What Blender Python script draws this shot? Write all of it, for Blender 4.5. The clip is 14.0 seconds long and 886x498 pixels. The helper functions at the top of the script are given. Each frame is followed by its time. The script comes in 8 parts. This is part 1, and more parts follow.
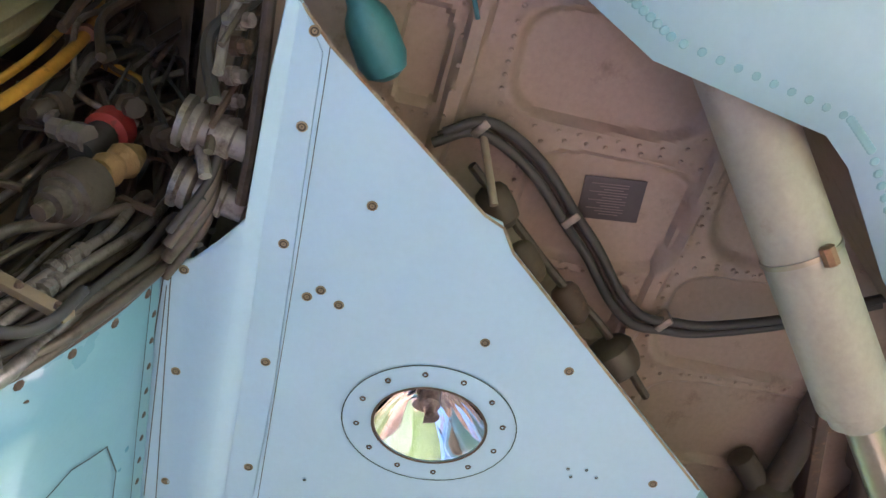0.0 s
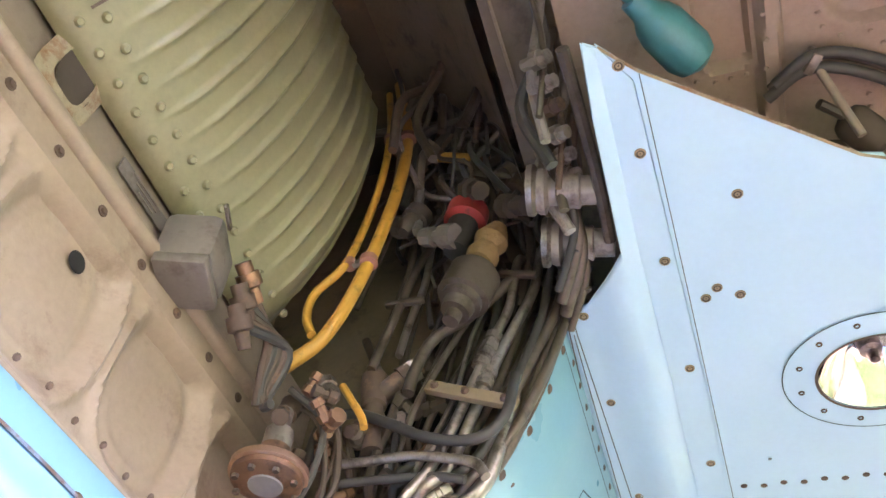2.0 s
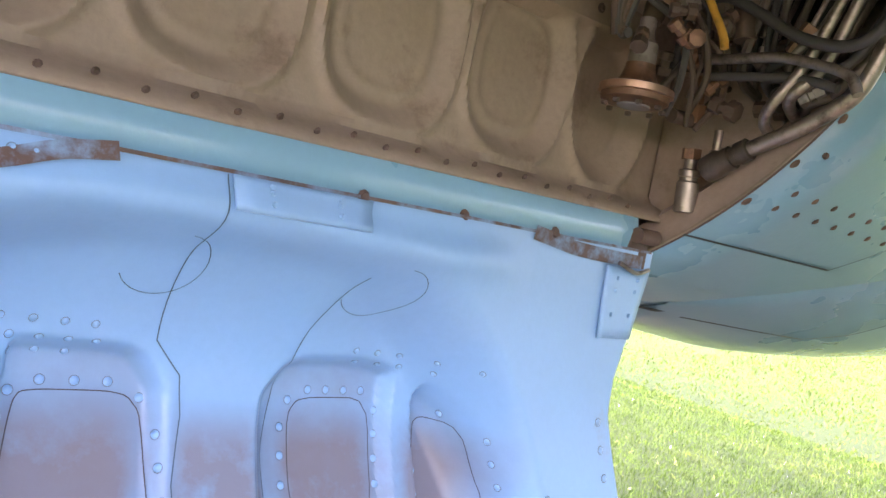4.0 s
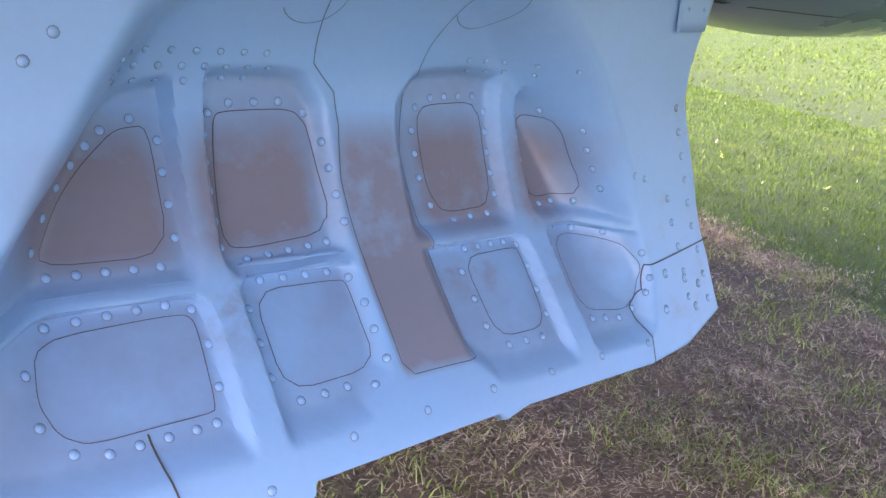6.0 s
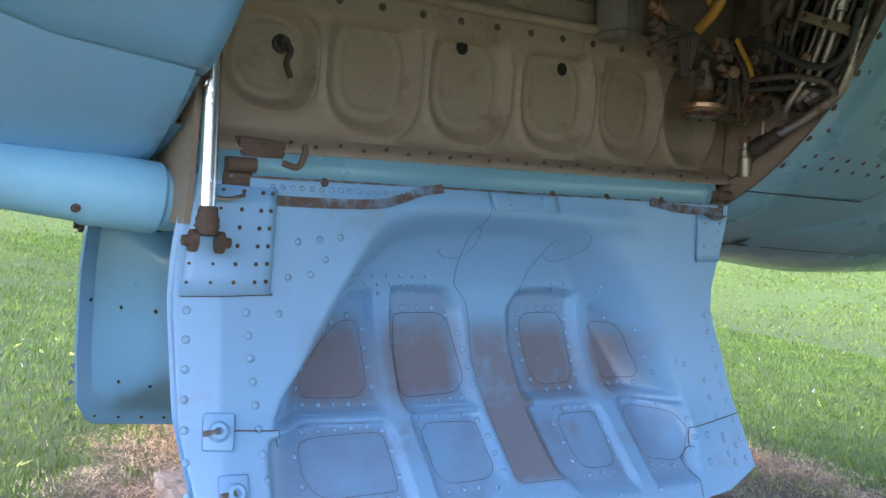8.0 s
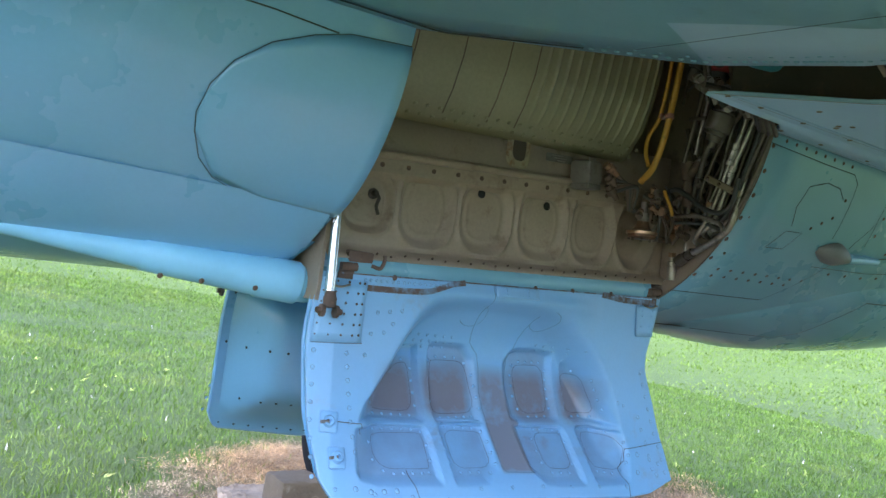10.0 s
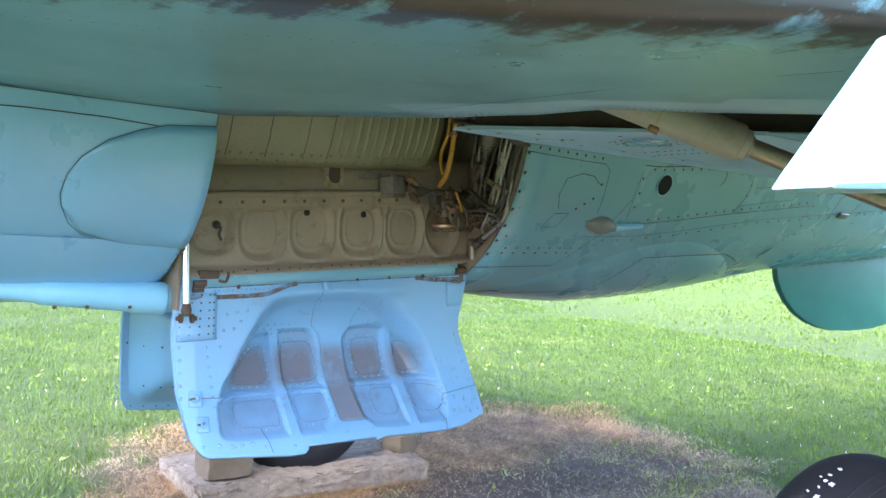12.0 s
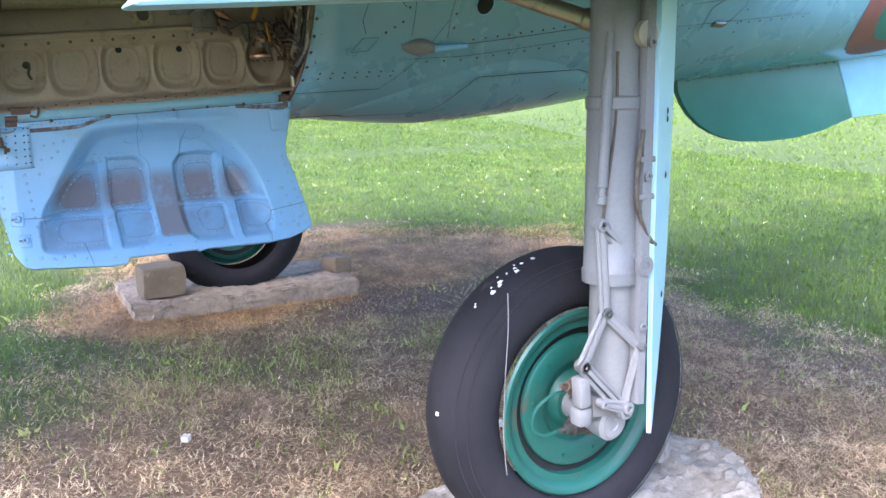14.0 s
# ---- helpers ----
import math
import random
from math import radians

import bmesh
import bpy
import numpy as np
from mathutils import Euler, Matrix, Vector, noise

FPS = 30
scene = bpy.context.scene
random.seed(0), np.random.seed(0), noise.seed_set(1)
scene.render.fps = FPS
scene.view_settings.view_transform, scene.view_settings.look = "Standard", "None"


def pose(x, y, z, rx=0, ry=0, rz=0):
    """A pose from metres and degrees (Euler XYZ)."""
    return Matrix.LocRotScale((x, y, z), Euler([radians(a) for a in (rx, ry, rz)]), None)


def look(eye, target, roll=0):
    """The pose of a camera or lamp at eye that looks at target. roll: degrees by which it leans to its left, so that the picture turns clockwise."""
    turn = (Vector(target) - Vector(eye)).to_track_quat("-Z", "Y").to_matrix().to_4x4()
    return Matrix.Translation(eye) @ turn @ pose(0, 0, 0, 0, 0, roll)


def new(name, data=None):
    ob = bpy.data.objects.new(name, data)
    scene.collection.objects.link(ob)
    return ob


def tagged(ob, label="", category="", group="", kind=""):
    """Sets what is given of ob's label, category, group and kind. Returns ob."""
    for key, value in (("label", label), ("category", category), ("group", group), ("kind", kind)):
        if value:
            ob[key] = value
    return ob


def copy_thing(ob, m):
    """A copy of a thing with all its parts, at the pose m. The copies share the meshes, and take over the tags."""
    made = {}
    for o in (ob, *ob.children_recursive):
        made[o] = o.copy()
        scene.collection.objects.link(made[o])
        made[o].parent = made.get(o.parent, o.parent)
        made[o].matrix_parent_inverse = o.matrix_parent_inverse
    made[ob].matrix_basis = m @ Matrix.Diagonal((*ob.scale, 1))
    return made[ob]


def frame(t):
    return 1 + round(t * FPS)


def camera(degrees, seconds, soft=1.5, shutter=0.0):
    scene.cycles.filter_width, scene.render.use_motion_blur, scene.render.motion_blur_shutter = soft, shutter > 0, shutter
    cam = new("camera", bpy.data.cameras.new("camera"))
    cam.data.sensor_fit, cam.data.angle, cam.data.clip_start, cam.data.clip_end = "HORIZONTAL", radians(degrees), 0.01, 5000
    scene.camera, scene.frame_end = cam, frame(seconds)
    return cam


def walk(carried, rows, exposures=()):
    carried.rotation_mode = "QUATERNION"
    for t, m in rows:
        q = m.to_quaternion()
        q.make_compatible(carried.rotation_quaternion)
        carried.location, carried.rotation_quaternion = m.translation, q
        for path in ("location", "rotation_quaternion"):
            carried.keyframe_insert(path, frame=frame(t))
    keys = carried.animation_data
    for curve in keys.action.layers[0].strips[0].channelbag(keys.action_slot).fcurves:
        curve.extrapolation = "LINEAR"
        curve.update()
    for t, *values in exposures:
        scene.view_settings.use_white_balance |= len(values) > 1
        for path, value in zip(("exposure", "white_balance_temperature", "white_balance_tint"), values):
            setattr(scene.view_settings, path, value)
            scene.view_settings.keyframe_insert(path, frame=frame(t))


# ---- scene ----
cam = camera(54.66, 14.0)
# seconds, eye, target, roll
PATH = [
    (0, (-0.931, -0.468, 0.844), (0.093, -0.741, 2.540), -0.85),
    (0.5, (-0.940, -0.437, 0.868), (0.145, -0.554, 2.544), 0.34),
    (1, (-0.962, -0.421, 0.892), (0.183, -0.342, 2.529), 1.87),
    (1.5, (-0.996, -0.414, 0.899), (0.137, -0.130, 2.522), 3.81),
    (2, (-1.022, -0.421, 0.878), (0.086, 0.058, 2.473), 7.54),
    (2.3, (-1.023, -0.422, 0.850), (0.117, 0.185, 2.377), 8.93),
    (2.5, (-1.028, -0.431, 0.871), (0.176, 0.283, 2.301), 10.03),
    (3, (-1.032, -0.454, 1.020), (0.437, 0.524, 1.962), 10.55),
    (3.5, (-1.099, -0.505, 1.145), (0.431, 0.677, 1.656), 10.54),
    (3.8, (-1.136, -0.554, 1.165), (0.288, 0.831, 1.390), 12.38),
    (4.2, (-1.201, -0.566, 1.178), (0.107, 0.946, 1.115), 11.25),
    (6.3, (-1.330, -0.648, 1.157), (-0.015, 0.733, 0.555), 7.34),
    (6.5, (-1.346, -0.673, 1.122), (-0.021, 0.731, 0.600), 7.51),
    (7, (-1.439, -0.761, 1.145), (-0.194, 0.779, 0.860), 6.86),
    (7.1, (-1.451, -0.780, 1.154), (-0.262, 0.805, 0.884), 6.35),
    (7.5, (-1.513, -0.852, 1.159), (-0.416, 0.810, 0.981), 5.79),
    (8.2, (-1.668, -1.044, 1.122), (-0.515, 0.590, 1.158), 4.96),
    (10.3, (-2.094, -1.693, 1.174), (-1.011, -0.017, 1.308), 8.28),
    (10.5, (-2.135, -1.765, 1.247), (-1.022, -0.108, 1.361), 8.32),
    (10.8, (-2.198, -1.842, 1.246), (-1.039, -0.218, 1.381), 7.03),
    (11, (-2.173, -1.915, 1.287), (-1.020, -0.286, 1.406), 5.70),
    (11.5, (-2.147, -2.125, 1.302), (-1.001, -0.487, 1.381), 4.64),
    (11.8, (-2.135, -2.227, 1.267), (-0.966, -0.607, 1.362), 3.05),
    (12, (-2.078, -2.307, 1.297), (-0.913, -0.682, 1.321), 2.10),
    (12.5, (-2.015, -2.541, 1.259), (-0.920, -0.872, 1.131), 2.04),
    (13, (-1.908, -2.735, 1.253), (-0.799, -1.087, 1.021), 1.19),
    (13.5, (-1.703, -2.970, 1.264), (-0.656, -1.294, 0.955), 0.31),
    (14, (-1.459, -3.011, 1.270), (-0.461, -1.314, 0.912), -0.68),
]
walk(cam, [(t, look(e, a, r)) for t, e, a, r in PATH],
     exposures=[(0.0, 4.35, 5500, 36), (0.7, 4.4, 5550, 36), (1.5, 4.65, 5750, 38), (2.3, 5.1, 5800, 44), (3.0, 4.65, 5950, 48), (3.5, 4.1, 6250, 47), (4.0, 3.4, 6250, 38), (6.4, 2.55, 6300, 34), (7.5, 2.35, 5850, 25), (8.0, 2.35, 5600, 20),
                (10.5, 2.6, 5350, 12), (11.0, 2.85, 5350, 13), (12.0, 2.95, 5500, 14), (13.0, 2.7, 5600, 15), (14.0, 2.7, 5600, 18)])

# ---- light ----
SUN_EL, SUN_AZ = 52.0, 238.0   # degrees; azimuth clockwise from +y
world = bpy.data.worlds.new("sky")
scene.world = world
world.use_nodes = True
wn = world.node_tree.nodes
sky = wn.new("ShaderNodeTexSky")
sky.sky_type = "NISHITA"
sky.sun_disc = False
sky.sun_elevation, sky.sun_rotation = radians(SUN_EL), radians(SUN_AZ)
sky.air_density, sky.dust_density = 1.0, 3.0
wn["Background"].inputs[1].default_value = 0.14
world.node_tree.links.new(sky.outputs[0], wn["Background"].inputs[0])
sun_data = bpy.data.lights.new("sun", "SUN")
sun_data.energy, sun_data.angle, sun_data.color = 1.5, radians(50), (1.0, 0.96, 0.90)
sun_ob = new("sun", sun_data)
sun_dir = Vector((math.sin(radians(SUN_AZ)) * math.cos(radians(SUN_EL)),
                  math.cos(radians(SUN_AZ)) * math.cos(radians(SUN_EL)), math.sin(radians(SUN_EL))))
sun_ob.matrix_world = look(sun_dir * 30, (0, 0, 0))


# ---- materials ----
def principled(name):
    m = bpy.data.materials.new(name)
    m.use_nodes = True
    return m, m.node_tree.nodes, m.node_tree.links, m.node_tree.nodes["Principled BSDF"]


def noise_node(nodes, links, scale, detail=4.0, rough=0.55, coords=None):
    n = nodes.new("ShaderNodeTexNoise")
    n.inputs["Scale"].default_value, n.inputs["Detail"].default_value = scale, detail
    n.inputs["Roughness"].default_value = rough
    if coords is not None:
        links.new(coords, n.inputs["Vector"])
    return n


def ramp(nodes, links, value, lo, hi):
    r = nodes.new("ShaderNodeMapRange")
    r.inputs["From Min"].default_value, r.inputs["From Max"].default_value = lo, hi
    links.new(value, r.inputs["Value"])
    return r.outputs["Result"]


def blend(nodes, links, fac, a, b):
    m = nodes.new("ShaderNodeMix")
    m.data_type = "RGBA"
    for sock, v in ((m.inputs["Factor"], fac), (m.inputs["A"], a), (m.inputs["B"], b)):
        if isinstance(v, (int, float)):
            sock.default_value = v
        elif isinstance(v, tuple):
            sock.default_value = (*v, 1) if len(v) == 3 else v
        else:
            links.new(v, sock)
    return m.outputs["Result"]


def surface(name, colour, second=None, rough=0.5, metal=0.0, dirt=None, dirt_amount=0.45, dirt_scale=6.0,
            mottle=3.0, grain=120.0, bump=0.12, stretch=(1, 1, 1), spread=0.0, fine_mix=0.35, coat=0.0):
    """Paint, metal or rubber: two-scale colour change, dirt in patches, fine relief."""
    m, nodes, links, b = principled(name)
    geo = nodes.new("ShaderNodeNewGeometry")
    mp = nodes.new("ShaderNodeMapping")
    mp.inputs["Scale"].default_value = stretch
    links.new(geo.outputs["Position"], mp.inputs["Vector"])
    at = mp.outputs["Vector"]
    second = second or tuple(c * 0.82 for c in colour)
    n1 = noise_node(nodes, links, mottle, 5, 0.6, at)
    col = blend(nodes, links, ramp(nodes, links, n1.outputs["Fac"], 0.35, 0.68), colour, second)
    n2 = noise_node(nodes, links, grain, 3, 0.6, at)
    if dirt is not None:
        n3 = noise_node(nodes, links, dirt_scale, 8, 0.68, at)
        fac = ramp(nodes, links, n3.outputs["Fac"], 0.72 - 0.35 * dirt_amount, 0.92 - 0.35 * dirt_amount)
        col = blend(nodes, links, fac, col, dirt)
    fine = nodes.new("ShaderNodeMixRGB")
    fine.blend_type, fine.inputs[0].default_value = "MULTIPLY", fine_mix
    links.new(col, fine.inputs[1])
    g = nodes.new("ShaderNodeMapRange")
    g.inputs["From Min"].default_value, g.inputs["From Max"].default_value = 0.3, 0.7
    g.inputs["To Min"].default_value, g.inputs["To Max"].default_value = 0.75, 1.1
    links.new(n2.outputs["Fac"], g.inputs["Value"])
    links.new(g.outputs["Result"], fine.inputs[2])
    out = fine.outputs[0]
    if spread:
        info = nodes.new("ShaderNodeObjectInfo")
        hsv = nodes.new("ShaderNodeHueSaturation")
        links.new(out, hsv.inputs["Color"])
        v = nodes.new("ShaderNodeMapRange")
        v.inputs["To Min"].default_value, v.inputs["To Max"].default_value = 1 - spread, 1 + spread
        links.new(info.outputs["Random"], v.inputs["Value"])
        links.new(v.outputs["Result"], hsv.inputs["Value"])
        out = hsv.outputs["Color"]
    links.new(out, b.inputs["Base Color"])
    rr = nodes.new("ShaderNodeMapRange")
    rr.inputs["To Min"].default_value, rr.inputs["To Max"].default_value = max(rough - 0.12, 0.05), min(rough + 0.15, 1)
    links.new(n1.outputs["Fac"], rr.inputs["Value"])
    links.new(rr.outputs["Result"], b.inputs["Roughness"])
    b.inputs["Metallic"].default_value = metal
    b.inputs["Coat Weight"].default_value, b.inputs["Coat Roughness"].default_value = coat, 0.12
    bp = nodes.new("ShaderNodeBump")
    bp.inputs["Strength"].default_value, bp.inputs["Distance"].default_value = bump, 0.004
    add = nodes.new("ShaderNodeMath")
    add.operation = "ADD"
    links.new(n1.outputs["Fac"], add.inputs[0])
    links.new(n2.outputs["Fac"], add.inputs[1])
    links.new(add.outputs[0], bp.inputs["Height"])
    links.new(bp.outputs["Normal"], b.inputs["Normal"])
    return m


GRIME = (0.10, 0.075, 0.05)
RUST = (0.20, 0.085, 0.035)
skin_blue = surface("skin_blue", (0.225, 0.455, 0.72), (0.212, 0.432, 0.685), 0.27, dirt=(0.205, 0.42, 0.66), dirt_amount=0.10, dirt_scale=3.2, fine_mix=0.10, bump=0.05, coat=0.7)
skin_dim = surface("skin_dim", (0.170, 0.352, 0.465), (0.155, 0.325, 0.428), 0.27, dirt=(0.148, 0.31, 0.408), dirt_amount=0.10, dirt_scale=3.0, fine_mix=0.10, bump=0.05, coat=0.7)
wing_blue = surface("wing_blue", (0.21, 0.39, 0.465), (0.165, 0.32, 0.385), 0.30, dirt=(0.11, 0.17, 0.17), dirt_amount=0.42, dirt_scale=2.2, fine_mix=0.10, bump=0.05)
wing_lit = surface("wing_lit", (0.38, 0.54, 0.65), (0.33, 0.48, 0.58), 0.40, dirt=(0.22, 0.28, 0.30), dirt_amount=0.3, dirt_scale=5, fine_mix=0.10, bump=0.05)
panel_blue = surface("panel_blue", (0.42, 0.60, 0.77), (0.39, 0.565, 0.735), 0.42, dirt=(0.33, 0.40, 0.46), dirt_amount=0.2, dirt_scale=5, fine_mix=0.10, bump=0.05)
door_blue = surface("door_blue", (0.22, 0.43, 0.69), (0.24, 0.41, 0.63), 0.33, dirt=(0.25, 0.24, 0.24), dirt_amount=0.3, dirt_scale=4, fine_mix=0.10, bump=0.05)
belly_blue = surface("belly_blue", (0.30, 0.60, 0.84), None, 0.4, dirt=GRIME, dirt_amount=0.15, fine_mix=0.10, bump=0.05)
pylon_white = surface("pylon_white", (0.26, 0.42, 0.50), (0.24, 0.39, 0.475), 0.42, dirt=GRIME, dirt_amount=0.12, fine_mix=0.10, bump=0.05)
primer = surface("primer", (0.31, 0.245, 0.18), (0.26, 0.20, 0.148), 0.5, dirt=(0.14, 0.09, 0.055), dirt_amount=0.42, dirt_scale=13)
primer_well = surface("primer_well", (0.345, 0.262, 0.205), (0.295, 0.22, 0.17), 0.5, dirt=(0.15, 0.10, 0.07), dirt_amount=0.42, dirt_scale=14)
primer_green = surface("primer_green", (0.255, 0.232, 0.135), (0.215, 0.195, 0.112), 0.42, dirt=(0.2, 0.16, 0.08), dirt_amount=0.3, dirt_scale=5)
grime_shade_dark = surface("grime_shade_dark", (0.045, 0.035, 0.028), (0.09, 0.065, 0.045), 0.7, dirt=(0.14, 0.09, 0.05), dirt_amount=0.4, dirt_scale=12)
seam_dark = surface("seam_dark", (0.03, 0.042, 0.046), None, 0.7)
rust_brown = surface("rust_brown", (0.115, 0.07, 0.05), (0.06, 0.043, 0.034), 0.7, dirt=(0.22, 0.125, 0.07), dirt_amount=0.45, dirt_scale=40)
steel = surface("steel", (0.40, 0.355, 0.315), (0.24, 0.20, 0.17), 0.36, metal=0.8, dirt=(0.07, 0.052, 0.04), dirt_amount=0.6, dirt_scale=38)
pipe_grey = surface("pipe_grey", (0.14, 0.112, 0.09), (0.066, 0.051, 0.04), 0.45, metal=0.4, dirt=(0.05, 0.036, 0.027), dirt_amount=0.62, dirt_scale=34)
chrome = surface("chrome", (0.72, 0.70, 0.67), (0.6, 0.57, 0.54), 0.2, metal=1.0, dirt=GRIME, dirt_amount=0.3, dirt_scale=35)
leg_grey = surface("leg_grey", (0.205, 0.205, 0.215), (0.165, 0.16, 0.165), 0.45, dirt=(0.25, 0.2, 0.16), dirt_amount=0.35, dirt_scale=7)
jack_grey = surface("jack_grey", (0.38, 0.345, 0.29), (0.3, 0.27, 0.22), 0.42, dirt=(0.2, 0.15, 0.1), dirt_amount=0.45, dirt_scale=9)
rubber = surface("rubber", (0.0115, 0.011, 0.014), (0.024, 0.0225, 0.027), 0.85, dirt=(0.09, 0.078, 0.07), dirt_amount=0.25, dirt_scale=9, bump=0.25)
rubber.node_tree.nodes["Principled BSDF"].inputs["Specular IOR Level"].default_value = 0.25
black_hose = surface("black_hose", (0.03, 0.028, 0.028), (0.06, 0.055, 0.05), 0.55)
hub_green = surface("hub_green", (0.012, 0.105, 0.080), (0.014, 0.082, 0.064), 0.42, dirt=(0.10, 0.07, 0.04), dirt_amount=0.4, dirt_scale=12)
fin_green = surface("fin_green", (0.04, 0.18, 0.155), (0.032, 0.15, 0.13), 0.38, dirt=(0.10, 0.16, 0.13), dirt_amount=0.3)
yellow_line = surface("yellow_line", (0.60, 0.32, 0.035), (0.44, 0.22, 0.03), 0.45, dirt=(0.10, 0.06, 0.025), dirt_amount=0.5, dirt_scale=40)
red_cap = surface("red_cap", (0.40, 0.045, 0.035), (0.28, 0.035, 0.03), 0.5, dirt=(0.05, 0.03, 0.025), dirt_amount=0.55, dirt_scale=40)
teal_bottle = surface("teal_bottle", (0.05, 0.2, 0.235), (0.04, 0.165, 0.195), 0.4, dirt=GRIME, dirt_amount=0.25, dirt_scale=14)
box_grey = surface("box_grey", (0.19, 0.17, 0.15), (0.135, 0.115, 0.10), 0.5, dirt=(0.075, 0.055, 0.04), dirt_amount=0.55, dirt_scale=28)
brass = surface("brass", (0.33, 0.18, 0.10), (0.17, 0.095, 0.06), 0.45, metal=0.5, dirt=(0.06, 0.042, 0.03), dirt_amount=0.6, dirt_scale=45)
concrete = surface("concrete", (0.34, 0.3, 0.26), (0.2, 0.175, 0.15), 0.9, dirt=(0.10, 0.08, 0.06), dirt_amount=0.55, dirt_scale=16, mottle=14, bump=1.0, grain=70)
def mirror_and_glass():
    m, nodes, links, b = principled("lamp_mirror")
    b.inputs["Metallic"].default_value = 1.0
    b.inputs["Base Color"].default_value = (0.93, 0.88, 0.84, 1)
    geo = nodes.new("ShaderNodeNewGeometry")
    n = noise_node(nodes, links, 18, 2, 0.4, geo.outputs["Position"])
    links.new(ramp(nodes, links, n.outputs["Fac"], 0.0, 11.0), b.inputs["Roughness"])
    bp = nodes.new("ShaderNodeBump")
    bp.inputs["Strength"].default_value, bp.inputs["Distance"].default_value = 0.05, 0.01
    links.new(n.outputs["Fac"], bp.inputs["Height"])
    links.new(bp.outputs["Normal"], b.inputs["Normal"])
    g, nodes, links, b = principled("lamp_glass")
    b.inputs["Transmission Weight"].default_value = 1.0
    b.inputs["Roughness"].default_value = 0.03
    b.inputs["IOR"].default_value = 1.06
    return m, g


lamp_mirror, lamp_glass = mirror_and_glass()
bulk_olive = surface("bulk_olive", (0.225, 0.175, 0.117), (0.14, 0.107, 0.073), 0.55, dirt=(0.045, 0.033, 0.024), dirt_amount=0.55, dirt_scale=18)
flaking_rim = surface("flaking_rim", (0.34, 0.285, 0.19), None, 0.7, dirt=(0.20, 0.085, 0.03), dirt_amount=0.75, dirt_scale=45, bump=0.6)
paper_brown = surface("paper_brown", (0.30, 0.19, 0.08), (0.20, 0.12, 0.05), 0.8, dirt=GRIME, dirt_amount=0.4, dirt_scale=30, bump=1.0, grain=70)
brass_dull = surface("brass_dull", (0.30, 0.23, 0.15), (0.22, 0.17, 0.11), 0.5, metal=0.3, dirt=RUST, dirt_amount=0.4, dirt_scale=40)
copper_bright = surface("copper_bright", (0.62, 0.40, 0.27), (0.5, 0.33, 0.23), 0.3, metal=0.9, dirt=GRIME, dirt_amount=0.4, dirt_scale=40)
clip_pink = surface("clip_pink", (0.36, 0.17, 0.13), (0.28, 0.13, 0.10), 0.55)
label_black = surface("label_black", (0.05, 0.04, 0.045), (0.08, 0.065, 0.065), 0.5)
label_grey = surface("label_grey", (0.22, 0.17, 0.16), None, 0.6)
block_tan = surface("block_tan", (0.23, 0.17, 0.115), (0.165, 0.12, 0.08), 0.9, dirt=(0.45, 0.38, 0.30), dirt_amount=0.3, dirt_scale=14, bump=0.9, grain=70)
white_stone = surface("white_stone", (0.6, 0.57, 0.53), None, 0.8)
leg_pale = surface("leg_pale", (0.235, 0.23, 0.235), (0.195, 0.188, 0.188), 0.42, dirt=(0.3, 0.24, 0.18), dirt_amount=0.3, dirt_scale=11)
jack_rod = surface("jack_rod", (0.36, 0.33, 0.24), (0.26, 0.23, 0.17), 0.3, metal=0.7, dirt=GRIME, dirt_amount=0.4, dirt_scale=16)
valve_grey = surface("valve_grey", (0.30, 0.265, 0.245), (0.20, 0.17, 0.155), 0.5, metal=0.2, dirt=(0.075, 0.05, 0.038), dirt_amount=0.6, dirt_scale=45)
slab_dark = surface("slab_dark", (0.36, 0.28, 0.215), (0.25, 0.19, 0.145), 0.9, dirt=(0.08, 0.06, 0.045), dirt_amount=0.5, dirt_scale=16, mottle=14, bump=1.0, grain=70)
leg_door_blue = surface("leg_door_blue", (0.42, 0.66, 0.80), (0.38, 0.62, 0.77), 0.4, dirt=(0.2, 0.2, 0.22), dirt_amount=0.2, dirt_scale=9, fine_mix=0.10, bump=0.05)
rubber_line = surface("rubber_line", (0.022, 0.021, 0.025), None, 0.8)
marking_red = surface("marking_red", (0.25, 0.085, 0.07), (0.2, 0.08, 0.07), 0.5)


